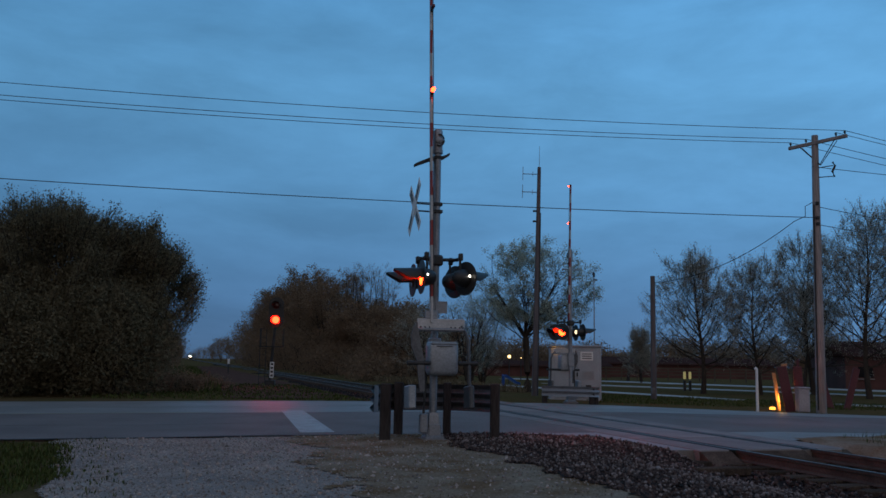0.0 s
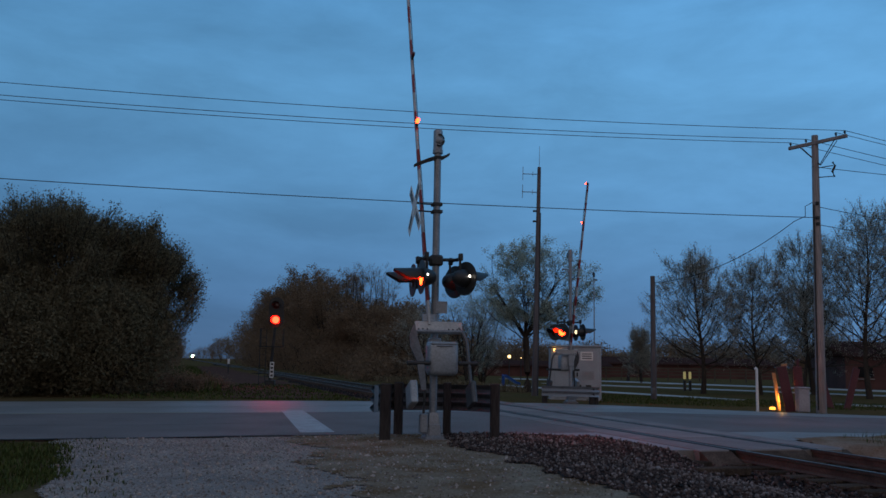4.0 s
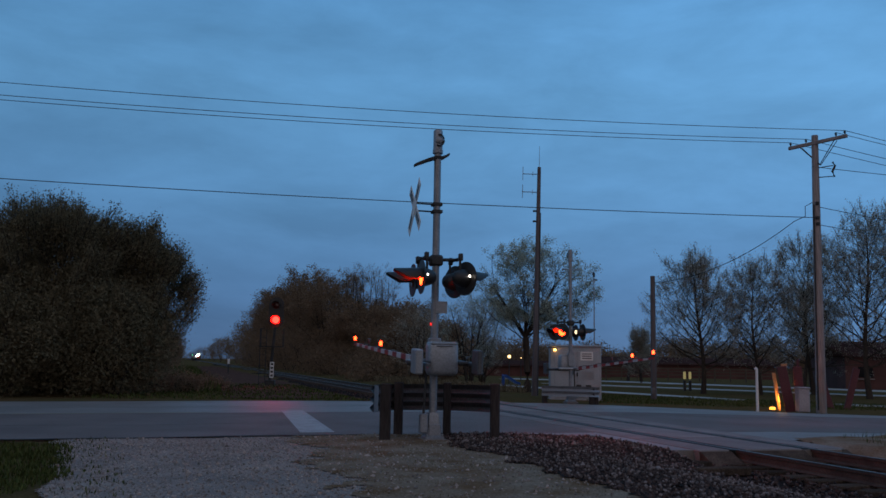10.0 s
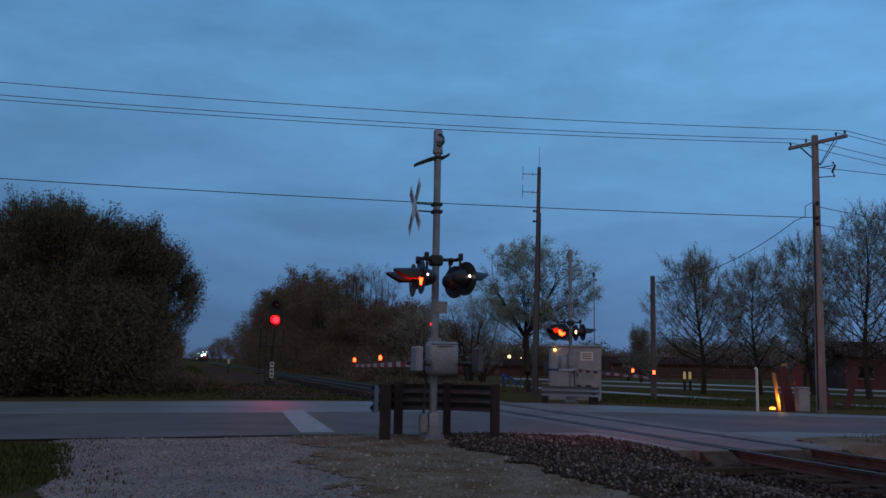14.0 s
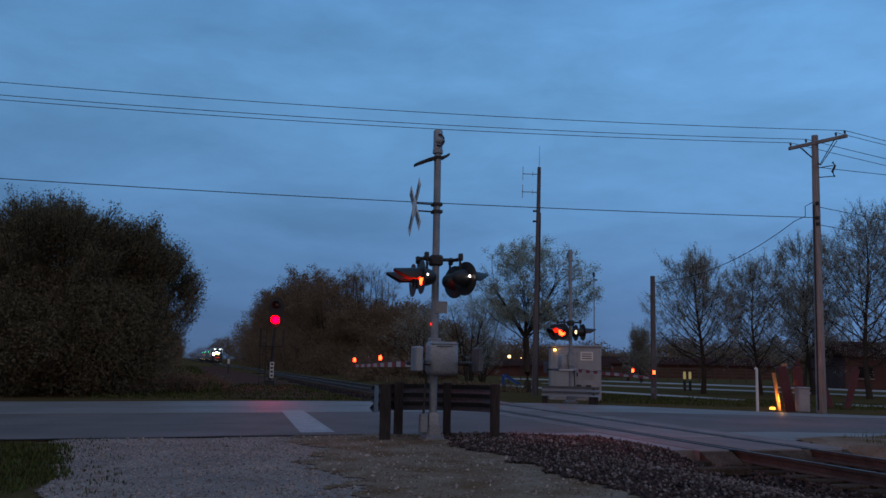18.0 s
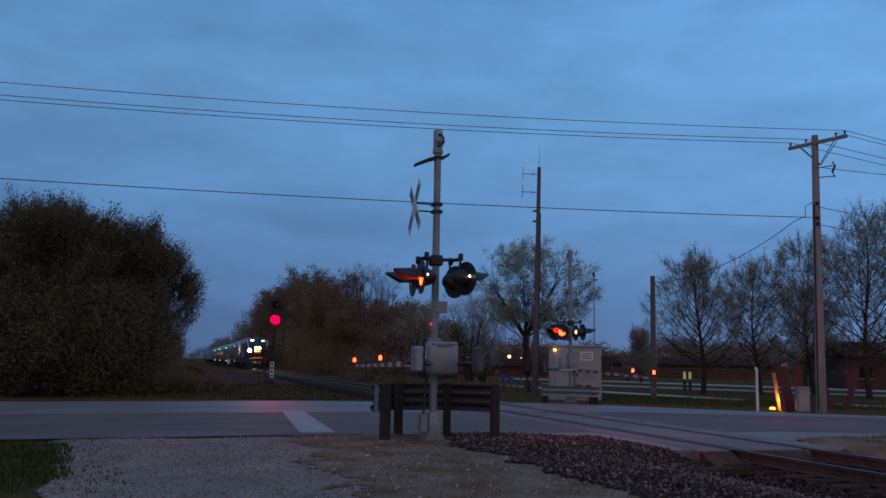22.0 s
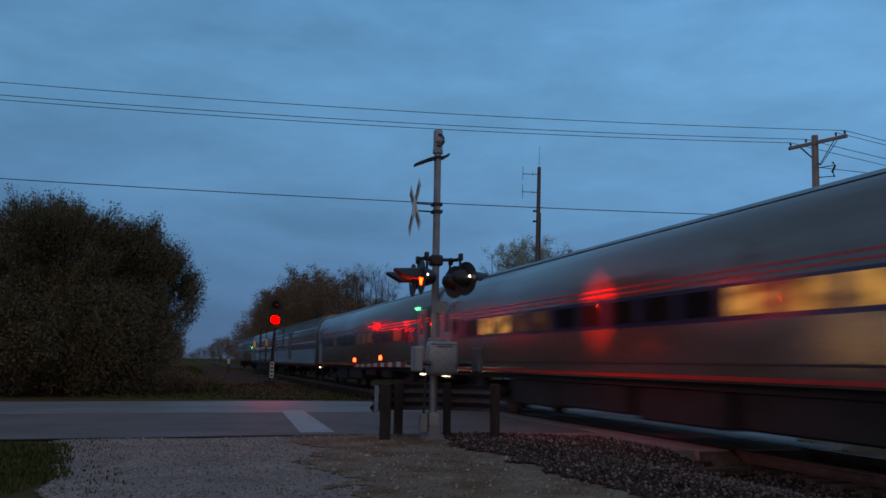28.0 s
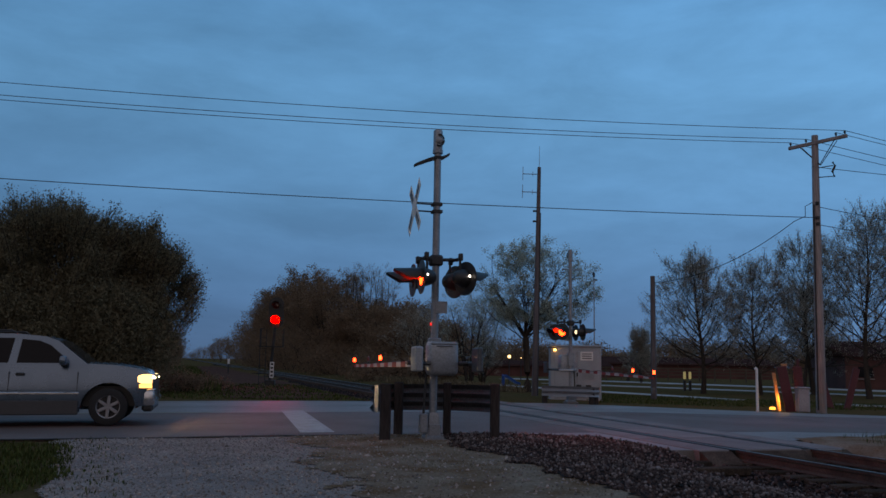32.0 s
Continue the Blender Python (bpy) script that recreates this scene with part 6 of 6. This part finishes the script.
        for z in (3.00, 3.36):
            part("belt", side_bar(-L2 + 0.15, L2 - 0.15, z - 0.02, z + 0.02, HALF - (0.015 if z > 3.1 else 0.0), 0.03), TRAIN_ROOF, c, "raised belt rail")
        part("end_door", B().box((-L2 + 0.45, -HALF - 0.004, 2.35), (0.70, 0.03, 2.0), 0.02), TRAIN_ROOF, c, "dark end door")
        if style == "fluted":
            repeats("flute", B().tube((-L2 + 0.2, 0, 0), (L2 - 0.2, 0, 0), 0.026, n=6), TRAIN_STEEL, c, [pose(0, sy * HALF, 1.20 + 0.078 * k) for k in range(12) for sy in (-1, 1)])
        for x0 in (-0.45,) if style == "baggage" else (-1.0,):
            d = part("door", B().box((x0, -HALF + 0.01, 2.42), (2.0, 0.06, 1.95), 0.01), TRAIN_ROOF, c, "wide ribbed sliding door")
            repeats("door_rib", B().box((0, 0, 0), (1.9, 0.03, 0.045)), TRAIN_STEEL, d, [pose(x0, -HALF - 0.028, 1.55 + 0.115 * k) for k in range(16)])
            part("door_rail", B().box((x0, -HALF - 0.03, 3.44), (4.2, 0.05, 0.06), 0.01), TRAIN_ROOF, c)
        part("sill_stripe", side_bar(-L2 + 0.2, L2 - 0.2, low + 0.06, low + 0.12, HALF), STRIPE_RED, c, "thin red sill stripe")
    return c


def locomotive():
    c = thing("locomotive", pose(0, 0, 0), "grey and navy streamlined diesel locomotive with dazzling headlights", "locomotive", "train")
    F, R = 10.75, -10.75

    def sec(half, low, side, roof):
        return section(half, low, side, roof)
    spec = [(R, 1.52, 1.0, 3.35, 4.22), (R + 0.15, 1.56, 1.0, 3.4, 4.28), (7.9, 1.56, 1.0, 3.4, 4.28), (9.0, 1.56, 1.0, 3.4, 4.28), (9.6, 1.54, 0.95, 3.4, 4.25), (10.0, 1.50, 0.90, 3.3, 4.12), (10.3, 1.45, 0.88, 3.1, 3.85), (10.6, 1.40, 0.85, 2.75, 3.45), (10.85, 1.36, 0.80, 2.45, 3.08), (11.0, 1.31, 0.78, 2.3, 2.98), (11.08, 1.24, 0.8, 2.2, 2.9)]
    part("body", B().loft([[(x, y, z) for y, z in sec(h, lo_, sd, rf)] for x, h, lo_, sd, rf in spec[:3]]), mat("loco_grey", (0.15, 0.135, 0.135), 0.27, 0.6, var=0.2, scale=1.0, fine=12, bump=0.02), c, "grey engine-room body", True)
    part("cab", B().loft([[(x, y, z) for y, z in sec(h, lo_, sd, rf)] for x, h, lo_, sd, rf in spec[2:]]), mat("loco_navy", (0.016, 0.018, 0.030), 0.42, 0.1, var=0.2, scale=1.0, fine=12, bump=0.02, coat=0.1), c, "dark navy cab with a sloping nose", True)
    part("lower_side", side_bar(R + 0.2, 9.4, 1.02, 1.60, 1.56), TRAIN_UNDER, c, "dark lower body side")
    rf = [(y, z) for y, z in section(1.575, 1.0, 3.4, 4.295) if z > 3.75]
    part("roof", B().loft([[(x, y, z) for y, z in rf] for x in (R + 0.2, 8.2)], cap=False, closed=False), TRAIN_ROOF, c, "pale grey roof", True)
    for x0, w, h in ((-8.5, 2.2, 0.16), (-4.5, 2.8, 0.2), (0.5, 2.6, 0.14), (4.0, 1.6, 0.12)):
        part("roof_hatch", B().box((x0, 0, 4.28 + h / 2), (w, 1.5, h), 0.04), TRAIN_ROOF, c)
    # windscreen lies on the slope of the nose
    for sy in (-1, 1):
        ws = [(10.84, 0.05 * sy, 3.14), (10.84, 0.72 * sy, 3.09), (10.72, 1.02 * sy, 3.08), (10.52, 1.04 * sy, 3.33), (10.40, 0.74 * sy, 3.66), (10.38, 0.05 * sy, 3.74)]
        nrm = Vector((0.80, 0, 0.60))
        part("windscreen", B().loft([[Vector(p) - nrm * 0.02 for p in ws], [Vector(p) + nrm * 0.035 for p in ws]]), TRAIN_GLASS, c, "dark windscreen pane")
        part("upper_light", B().box((10.26, sy * 0.70, 3.83), (0.20, 0.50, 0.15), 0.06), MARK_GLOW, c, "bright upper lamp")
        d = part("ditch_light", B().lathe([(0.0, 0.05), (0.13, 0.035), (0.185, 0.0)], 16, pose(11.10, sy * 1.08, 2.50, 0, 90, 0)), HEAD_GLOW if sy < 0 else TRAIN_GLASS, c, "bright round ditch light" if sy < 0 else "dark round ditch light", True)
        part("rim", B().lathe([(0.185, -0.16), (0.225, -0.14), (0.225, 0.01), (0.185, 0.01)], 16, pose(11.10, sy * 1.08, 2.50, 0, 90, 0)), BLACK_PAINT, d, "", True)
    hl = part("headlight_case", B().box((10.98, 0, 2.85), (0.26, 0.86, 0.36), 0.06), BLACK_PAINT, c)
    for sy in (-1, 1):
        part("headlight", B().lathe([(0.0, 0.045), (0.11, 0.03), (0.16, 0.0)], 16, pose(11.115, sy * 0.20, 2.85, 0, 90, 0)), HEAD_GLOW, hl, "dazzling headlight", True)
    part("number_board", B().box((11.10, 0, 2.40), (0.06, 0.80, 0.18), 0.02), YELLOW_GLOW, c, "glowing amber number board")
    # the stripe is no lamp: its brightness is put in as a faint glow
    part("nose_stripe", B().box((11.10, 0, 1.55), (0.06, 1.25, 0.11), 0.01), glow("glowing_red_stripe", (1.0, 0.08, 0.03), 0.7), c, "red stripe across the nose, given a faint glow")
    part("nose_door", B().box((11.08, 0, 1.95), (0.06, 0.9, 0.5), 0.03), BLACK_PAINT, c)
    part("nose_badge", B().box((11.09, 0, 2.16), (0.06, 0.95, 0.07), 0.02), ALU_PAINT, c, "pale strip on the nose")
    part("lower_front", B().box((11.06, 0, 1.14), (0.10, 2.3, 0.6), 0.05), BLACK_PAINT, c, "black lower front")
    part("coupler_cover", B().box((11.05, 0, 0.75), (0.4, 1.2, 0.5), 0.08), BLACK_PAINT, c)
    part("pilot", B().loft([[(x, y, z) for y, z in ((-1.35, 0.18), (1.35, 0.18), (1.40, 0.85), (-1.40, 0.85))] for x in (9.6, 10.6)]).loft([[(x, y * k, z) for y, z in ((-1.35, 0.18), (1.35, 0.18), (1.38, 0.85), (-1.38, 0.85))] for x, k in ((10.6, 1), (11.08, 0.8))]), TRAIN_UNDER, c, "dark pilot plough")
    for sy in (-1, 1):
        part("cab_window", B().box((9.05, sy * 1.555, 3.05), (0.85, 0.03, 0.62), 0.03), TRAIN_GLASS, c, "dark cab window")
        part("cab_door", B().box((7.55, sy * 1.56, 2.30), (0.78, 0.03, 2.2), 0.03), NAVY, c)
        part("handrail", B().tube((7.05, sy * 1.62, 1.3), (7.05, sy * 1.62, 2.9), 0.02, n=6), CHROME, c)

    wall = section(1.57, 1.0, 3.4, 4.29)[1:11]

    def on_wall(x, z, sy, proud):
        return (x, sy * (float(np.interp(z, [q[1] for q in wall], [-q[0] for q in wall])) + proud), z)

    def swoosh(fn, x0, x1, w):
        b = B()
        for sy in (-1, 1):
            b.loft([[on_wall(x, fn(x) - w, sy, 0.006), on_wall(x, fn(x) + w, sy, 0.006), on_wall(x, fn(x) + w, sy, -0.02), on_wall(x, fn(x) - w, sy, -0.02)] for x in np.linspace(x0, x1, 36)], cap=False, closed=True)
        return b
    part("swoosh", swoosh(lambda x: 3.42 + 0.01 * x + 0.012 * max(0.0, x - 2.5) ** 2, -10.3, 7.9, 0.045), STRIPE_WHITE, c, "thin curved pale stripe")
    part("swoosh", swoosh(lambda x: 2.55 + 0.006 * x - 0.025 * max(0.0, x - 2.5) ** 2, -10.3, 7.9, 0.045), STRIPE_WHITE, c, "thin curved pale stripe")
    part("sill_stripe", side_bar(R + 0.2, 9.4, 1.62, 1.71, 1.56), STRIPE_RED, c, "red sill stripe")
    repeats("louvre", B().box((0, 0, 0), (4.1, 0.05, 0.055)), DARK_METAL, c, [pose(5.6, sy * 1.565, 2.44 + 0.13 * k) for k in range(8) for sy in (-1, 1)], "long dark louvre")
    for x, w, z, h in ((-3.05, 1.75, 2.82, 1.70), (-1.25, 1.25, 2.78, 1.45)):
        wn_ = part("engine_window", B().box((x, -1.568, z), (w, 0.02, h), 0.02), CAB_GLOW, c, "bright lit engine-room window")
        fr = B()
        for sx in (-1, 1):
            fr.tube((x - sx * w / 2, -1.59, z - h / 2), (x + sx * w / 2, -1.59, z + h / 2), 0.04, n=5)
        fr.box((x, -1.59, z), (0.05, 0.02, h))
        part("brace", fr, DARK_METAL, wn_, "dark crossed braces")
    for sy in (-1, 1):
        part("nose_stripe", B().pipe([(9.0, sy * 1.38, 3.90), (9.6, sy * 1.36, 3.92), (10.0, sy * 1.31, 3.83), (10.3, sy * 1.28, 3.57), (10.6, sy * 1.23, 3.20), (10.85, sy * 1.17, 2.86), (11.0, sy * 1.12, 2.72)], 0.06, 8), STRIPE_WHITE, c, "pale stripe down the cab corner", True)
        part("horn_shroud", B().box((7.6, sy * 0.5, 4.34), (0.7, 0.25, 0.16), 0.05), DARK_METAL, c)
        part("wiper", B().tube((10.90, sy * 0.3, 3.12), (10.58, sy * 0.75, 3.50), 0.015, n=5), BLACK_PAINT, c)
    part("fuel_tank", B().box((0, 0, 0.72), (5.2, 2.7, 0.75), 0.15), TRAIN_UNDER, c)
    part("sole_bar", B().box((0, 0, 1.0), (19.5, 2.9, 0.25)), TRAIN_UNDER, c)
    for sx in (-1, 1):
        bogie(c, sx * 6.9, 0.5)
    return c


SPEED = 31.4
NOSE_25 = 21.8                    # the nose at 25 s, along the track
loco = locomotive()
TRAIN = [(loco, NOSE_25 + 10.75)]
rear = NOSE_25 + 22.1
PITCH = 26.1
STYLES = ["coach", "coach", "coach", "coach", "fluted", "lounge", "baggage"]
LABELS = {"coach": "stainless steel passenger coach with dark window band and lit windows", "fluted": "fluted stainless steel car with a blue stripe",
          "lounge": "stainless steel car with broad red, white and blue stripes", "baggage": "baggage car with a blue stripe and ribbed sliding door"}
LIT = {0: (), 1: (0, 1, 2, 3, 4, 6), 2: (1, 2, 10, 11, 12, 13, 14), 3: ()}      # windows with light on, counted from the rear
DIM = {0: (3, 7), 2: (3, 4), 3: (2, 7, 8, 9, 13)}
for k, st in enumerate(STYLES):
    TRAIN.append((coach(LABELS[st], st, 300 + k, LIT.get(k, ()), DIM.get(k, ()), k == 1), rear + PITCH * (k + 0.5)))


# ---- the car that pulls up at the gate ----
def pickup():
    c = thing("suv", pose(0, 0, 0), "pewter-coloured sport utility vehicle waiting with headlights on", "car")
    R_W, ARCH = 0.41, 0.55
    WB = 3.30

    top_x = (-4.50, -4.42, -0.40, 0.1, 0.56, 0.78, 0.86)
    top_z = (1.10, 1.27, 1.30, 1.275, 1.21, 1.13, 1.00)

    def sill(x):
        for cx_ in (0.0, -WB):
            if abs(x - cx_) < ARCH:
                return 0.36 + math.sqrt(ARCH ** 2 - (x - cx_) ** 2)
        return 0.30 if x < 0 else 0.42

    def wide(x, z):
        y = 0.995 - 0.075 * max(0.0, (z - 0.80) / 0.5) ** 1.6 - 0.05 * max(0.0, (0.62 - z) / 0.35) ** 2
        return y - 0.10 * max(0.0, (x - 0.25) / 0.61) ** 2 - 0.04 * max(0.0, (-3.9 - x) / 0.6) ** 2
    xs = sorted(set([round(v, 3) for v in np.linspace(-4.5, 0.86, 56)] + [s_ * v for v in (ARCH - 0.002, ARCH + 0.002) for s_ in (-1, 1)] + [-WB + s_ * v for v in (ARCH - 0.002, ARCH + 0.002) for s_ in (-1, 1)]))
    rows_n = 9
    grids = []
    for sy in (-1, 1):
        loops = []
        for x in xs:
            z0, z1 = sill(x), float(np.interp(x, top_x, top_z))
            loops.append([(x, sy * wide(x, z0 + (z1 - z0) * k / rows_n), z0 + (z1 - z0) * k / rows_n) for k in range(rows_n + 1)])
        grids.append(loops)
    b = B()
    for loops in grids:
        b.loft(loops, cap=False, closed=False)
    deck = []
    for la, lb in zip(*grids):
        (x, y0, z), (_, y1, _) = la[-1], lb[-1]
        deck.append([(x, y0 + (y1 - y0) * k / 8, z + 0.035 * (1 - (2 * k / 8 - 1) ** 2)) for k in range(9)])
    b.loft(deck, cap=False, closed=False)
    for end, bulge in ((-1, 0.08), (0, -0.05)):
        b.loft([[(x + bulge * (1 - (2 * k / 8 - 1) ** 2), y0 + (y1 - y0) * k / 8, z) for k in range(9)] for (x, y0, z), (_, y1, _) in zip(grids[0][end], grids[1][end])], cap=False, closed=False)
    part("body", b, PEWTER, c, "pewter metallic body", True)
    # cabin with sides leaning in
    cab = [(-0.42, 1.27), (-1.05, 1.77), (-1.30, 1.86), (-1.85, 1.91), (-3.9, 1.91), (-4.30, 1.79), (-4.48, 1.27)]
    loops = []
    for y, z_in in ((-0.93, 0), (0.93, 0)):
        loops.append([(x, y * (1 - 0.18 * (z - 1.27) / 0.64), z) for x, z in cab])
    part("cabin", B().loft(loops), PEWTER, c, "", True)

    def pane(pts, sy):
        return B().add([(x, sy * (0.93 * (1 - 0.18 * (z - 1.27) / 0.64) + 0.006), z) for x, z in pts], [tuple(range(len(pts)))])
    for sy in (-1, 1):
        part("front_window", pane([(-0.86, 1.31), (-0.92, 1.44), (-1.20, 1.68), (-1.42, 1.77), (-1.76, 1.80), (-1.82, 1.31)], sy), CAR_GLASS, c, "dark tinted side window")
        part("rear_window", pane([(-1.98, 1.31), (-1.90, 1.82), (-2.80, 1.82), (-2.90, 1.31)], sy), CAR_GLASS, c, "dark tinted side window")
        part("rear_window", pane([(-3.05, 1.31), (-2.97, 1.82), (-3.85, 1.80), (-4.15, 1.62), (-4.28, 1.31)], sy), CAR_GLASS, c, "dark tinted side window")
        part("moulding", B().box((-1.65, sy * 0.998, 0.69), (2.15, 0.03, 0.05), 0.01), CHROME, c, "bright side moulding")
        part("moulding", B().box((-1.65, sy * 0.985, 0.40), (2.15, 0.05, 0.30), 0.02), mat("lower_cladding", (0.052, 0.052, 0.054), 0.5, 0.2, var=0.1), c, "darker lower cladding")
        for xd in (-0.62, -1.93, -3.0):
            part("door_gap", B().box((xd, sy * 0.985, 0.88), (0.012, 0.03, 0.50)), BLACK_PAINT, c)
        for xs in (-1.72, -2.82):
            part("door_handle", B().box((xs, sy * 1.0, 1.08), (0.17, 0.04, 0.06), 0.015), BLACK_PAINT, c, "black door handle")
        mir = part("mirror", B().box((-0.90, sy * 1.10, 1.36), (0.14, 0.24, 0.20), 0.05, seg=2), PEWTER, c, "", True)
        part("mirror_foot", B().box((-0.88, sy * 0.99, 1.28), (0.14, 0.10, 0.10), 0.02), BLACK_PAINT, mir)
        hl = part("headlamp", B().box((0.775, sy * 0.70, 0.99), (0.17, 0.36, 0.19), 0.05), CAR_GLOW, c, "glowing headlamp")
        part("bulb", B().lathe([(0.0, 0.0), (0.075, 0.0)], 12, pose(0.868, sy * 0.64, 0.97, 0, 106, 0)), CAR_BULB, hl, "dazzling bulb")
        part("wrap_lens", B().loft([[(x, sy * (y - d), z) for z in (zl, zh)] + [(x, sy * (y - d - 0.05), z) for z in (zh, zl)] for x, y, d, zl, zh in ((0.56, 0.965, 0, 0.93, 1.05), (0.64, 0.958, 0, 0.89, 1.08), (0.75, 0.940, 0, 0.885, 1.09), (0.85, 0.915, 0, 0.885, 1.07))]), glow("hot_headlamp_lens", (1.0, 0.62, 0.22), 2.6), hl, "bright lens that wraps round the corner")
        part("corner_lamp", B().loft([[(x, sy * y, z) for z in (0.80, 0.875)] + [(x, sy * (y - 0.05), z) for z in (0.875, 0.80)] for x, y in ((0.60, 0.968), (0.72, 0.955), (0.85, 0.922))]), CAR_AMBER, hl, "amber corner lamp")
        part("fog_lamp", B().lathe([(0.0, 0.02), (0.06, 0.0)], 12, pose(0.94, sy * 0.62, 0.56, 0, 90, 0)), CHROME, c)
    part("windscreen", B().add([(-0.45, -0.86, 1.315), (-0.45, 0.86, 1.315), (-1.035, 0.78, 1.785), (-1.035, -0.78, 1.785)], [(0, 1, 2, 3)]), WINDSCREEN, c, "sloping windscreen")
    part("bumper", B().box((0.79, 0, 0.58), (0.24, 1.9, 0.34), 0.07, seg=2), CHROME, c, "", True)
    part("bumper_trim", B().box((0.80, 0, 0.755), (0.22, 1.86, 0.05), 0.015), CHROME, c, "bright bumper strip")
    part("air_dam", B().box((0.78, 0, 0.38), (0.24, 1.8, 0.16), 0.05), BLACK_PAINT, c)
    part("grille", B().box((0.87, 0, 0.95), (0.08, 0.95, 0.24), 0.02), BLACK_PAINT, c)
    for cx_ in (0.0, -WB):
        part("arch_liner", B().loft([[(cx_ + (ARCH - 0.006) * math.cos(t), y, 0.36 + (ARCH - 0.006) * math.sin(t)) for t in np.linspace(0, math.pi, 14)] for y in (-0.965, 0.965)], cap=False, closed=False), BLACK_PAINT, c, "dark arch liner")
    part("wheel_well", B().box((-1.6, 0, 0.62), (4.6, 1.5, 0.42)), BLACK_PAINT, c, "dark underside")
    for sy in (-1, 1):
        part("roof_rack", B().pipe([(-1.9, sy * 0.66, 1.92), (-2.0, sy * 0.66, 1.98), (-3.9, sy * 0.66, 1.98), (-4.0, sy * 0.66, 1.92)], 0.02, 6), BLACK_PAINT, c)
    wheels = []
    for x in (0.0, -WB):
        for sy in (-1, 1):
            w = new("wheel")
            w.parent, w.matrix_basis = c, pose(x, sy * 0.86, R_W)
            prof = [(0.24, -0.11), (0.35, -0.115), (0.385, -0.09), (0.39, -0.05), (0.39, 0.05), (0.385, 0.09), (0.35, 0.115), (0.24, 0.11)]
            part("tyre", B().lathe(prof, 28, pose(0, 0, 0, 90, 0, 0)), RUBBER, w, "black tyre", True)
            rim = B().lathe([(0.245, -0.10), (0.225, -0.09), (0.215, 0.0), (0.225, 0.09), (0.245, 0.10)], 24, pose(0, 0, 0, 90, 0, 0))
            for k in range(6):
                a = 2 * math.pi * k / 6
                rim.box((0.135, 0, sy * 0.0), (0.19, 0.03, 0.07), 0.01, pose(0, sy * 0.085, 0) @ Matrix.Rotation(a, 4, "Y"))
            rim.lathe([(0.0, 0.10), (0.05, 0.10), (0.06, 0.06)], 12, pose(0, 0, 0, 90 if sy < 0 else -90, 0, 0))
            part("rim", rim, ALLOY, w, "six-spoke alloy rim", True)
            part("hub_back", B().lathe([(0.0, 0.02), (0.22, 0.02), (0.22, -0.02), (0.0, -0.02)], 16, pose(0, 0, 0, 90, 0, 0)), BLACK_PAINT, w)
            wheels.append((w, x, sy, R_W))
    return c, wheels


suv, suv_wheels = pickup()
SUV_Q = 20.1
# seconds, and how far along the road the front axle is
SUV_WAY = [(0.0, -150.0), (24.0, -40.0), (27.0, -19.5), (28.5, -10.4), (29.0, -7.9), (29.5, -5.9), (30.0, -4.25), (30.5, -3.12), (31.0, -2.48), (31.5, -2.15), (32.0, -2.08)]


# ---- what moves ----
def arm_pose(pivot, deg):
    return pose(*pivot, deg)


def suv_pose(a):
    p0, p1 = rp(a, SUV_Q), rp(a - 3.3, SUV_Q)
    return pose(p0.x, p0.y, p0.z, 0, math.degrees(math.asin((p1.z - p0.z) / 3.3)), 90 - RD)


def motions():
    for ob, s in TRAIN:
        rows = []
        for k in range(0, 33, 4):
            w = tk(s + SPEED * (25.0 - k))
            rows.append((float(k), pose(w.x, w.y, 0, 0, 0, TRAIN_TURN)))
        walk(ob, rows)
    g1 = [(0, 85.2), (3.0, 85.2), (3.5, 79), (4.5, 61.5), (5.5, 43.3), (6, 36.4), (6.5, 30.3), (7, 24.4), (7.5, 19), (8, 14), (8.5, 9), (9, 6), (9.5, 4.5), (10, 3.0), (10.5, 1.0), (11, -0.5), (11.5, -0.8), (32, -0.8)]
    g2 = [(0, 87.5), (2.9, 87.5), (3.5, 81), (4.5, 65), (5.5, 47.5), (6, 40.5), (6.5, 35.5), (7, 30), (7.5, 25), (8, 20), (8.5, 15.5), (9, 11.5), (9.5, 7), (10, 3.5), (10.5, 0.5), (11, -1), (11.5, -1.3), (32, -1.3)]
    walk(arm_1, [(t, arm_pose(PIVOT_1, a)) for t, a in g1])
    walk(arm_2, [(t, arm_pose(PIVOT_2, a)) for t, a in g2])
    walk(suv, [(t, suv_pose(a)) for t, a in SUV_WAY])
    ts = [t for t, _ in SUV_WAY]
    for w, x, sy, r in suv_wheels:
        rows, t = [(0.0, pose(x, sy * 0.86, r))], 27.0
        way = lambda t: float(np.interp(t, ts, [a for _, a in SUV_WAY]))
        a0 = way(27.0)
        while t <= 32.001:
            rows.append((t, pose(x, sy * 0.86, r) @ Matrix.Rotation((way(t) - a0) / r, 4, "Y")))
            t += 0.1 if t > 26.9 else 1.0
        walk(w, rows)


motions()
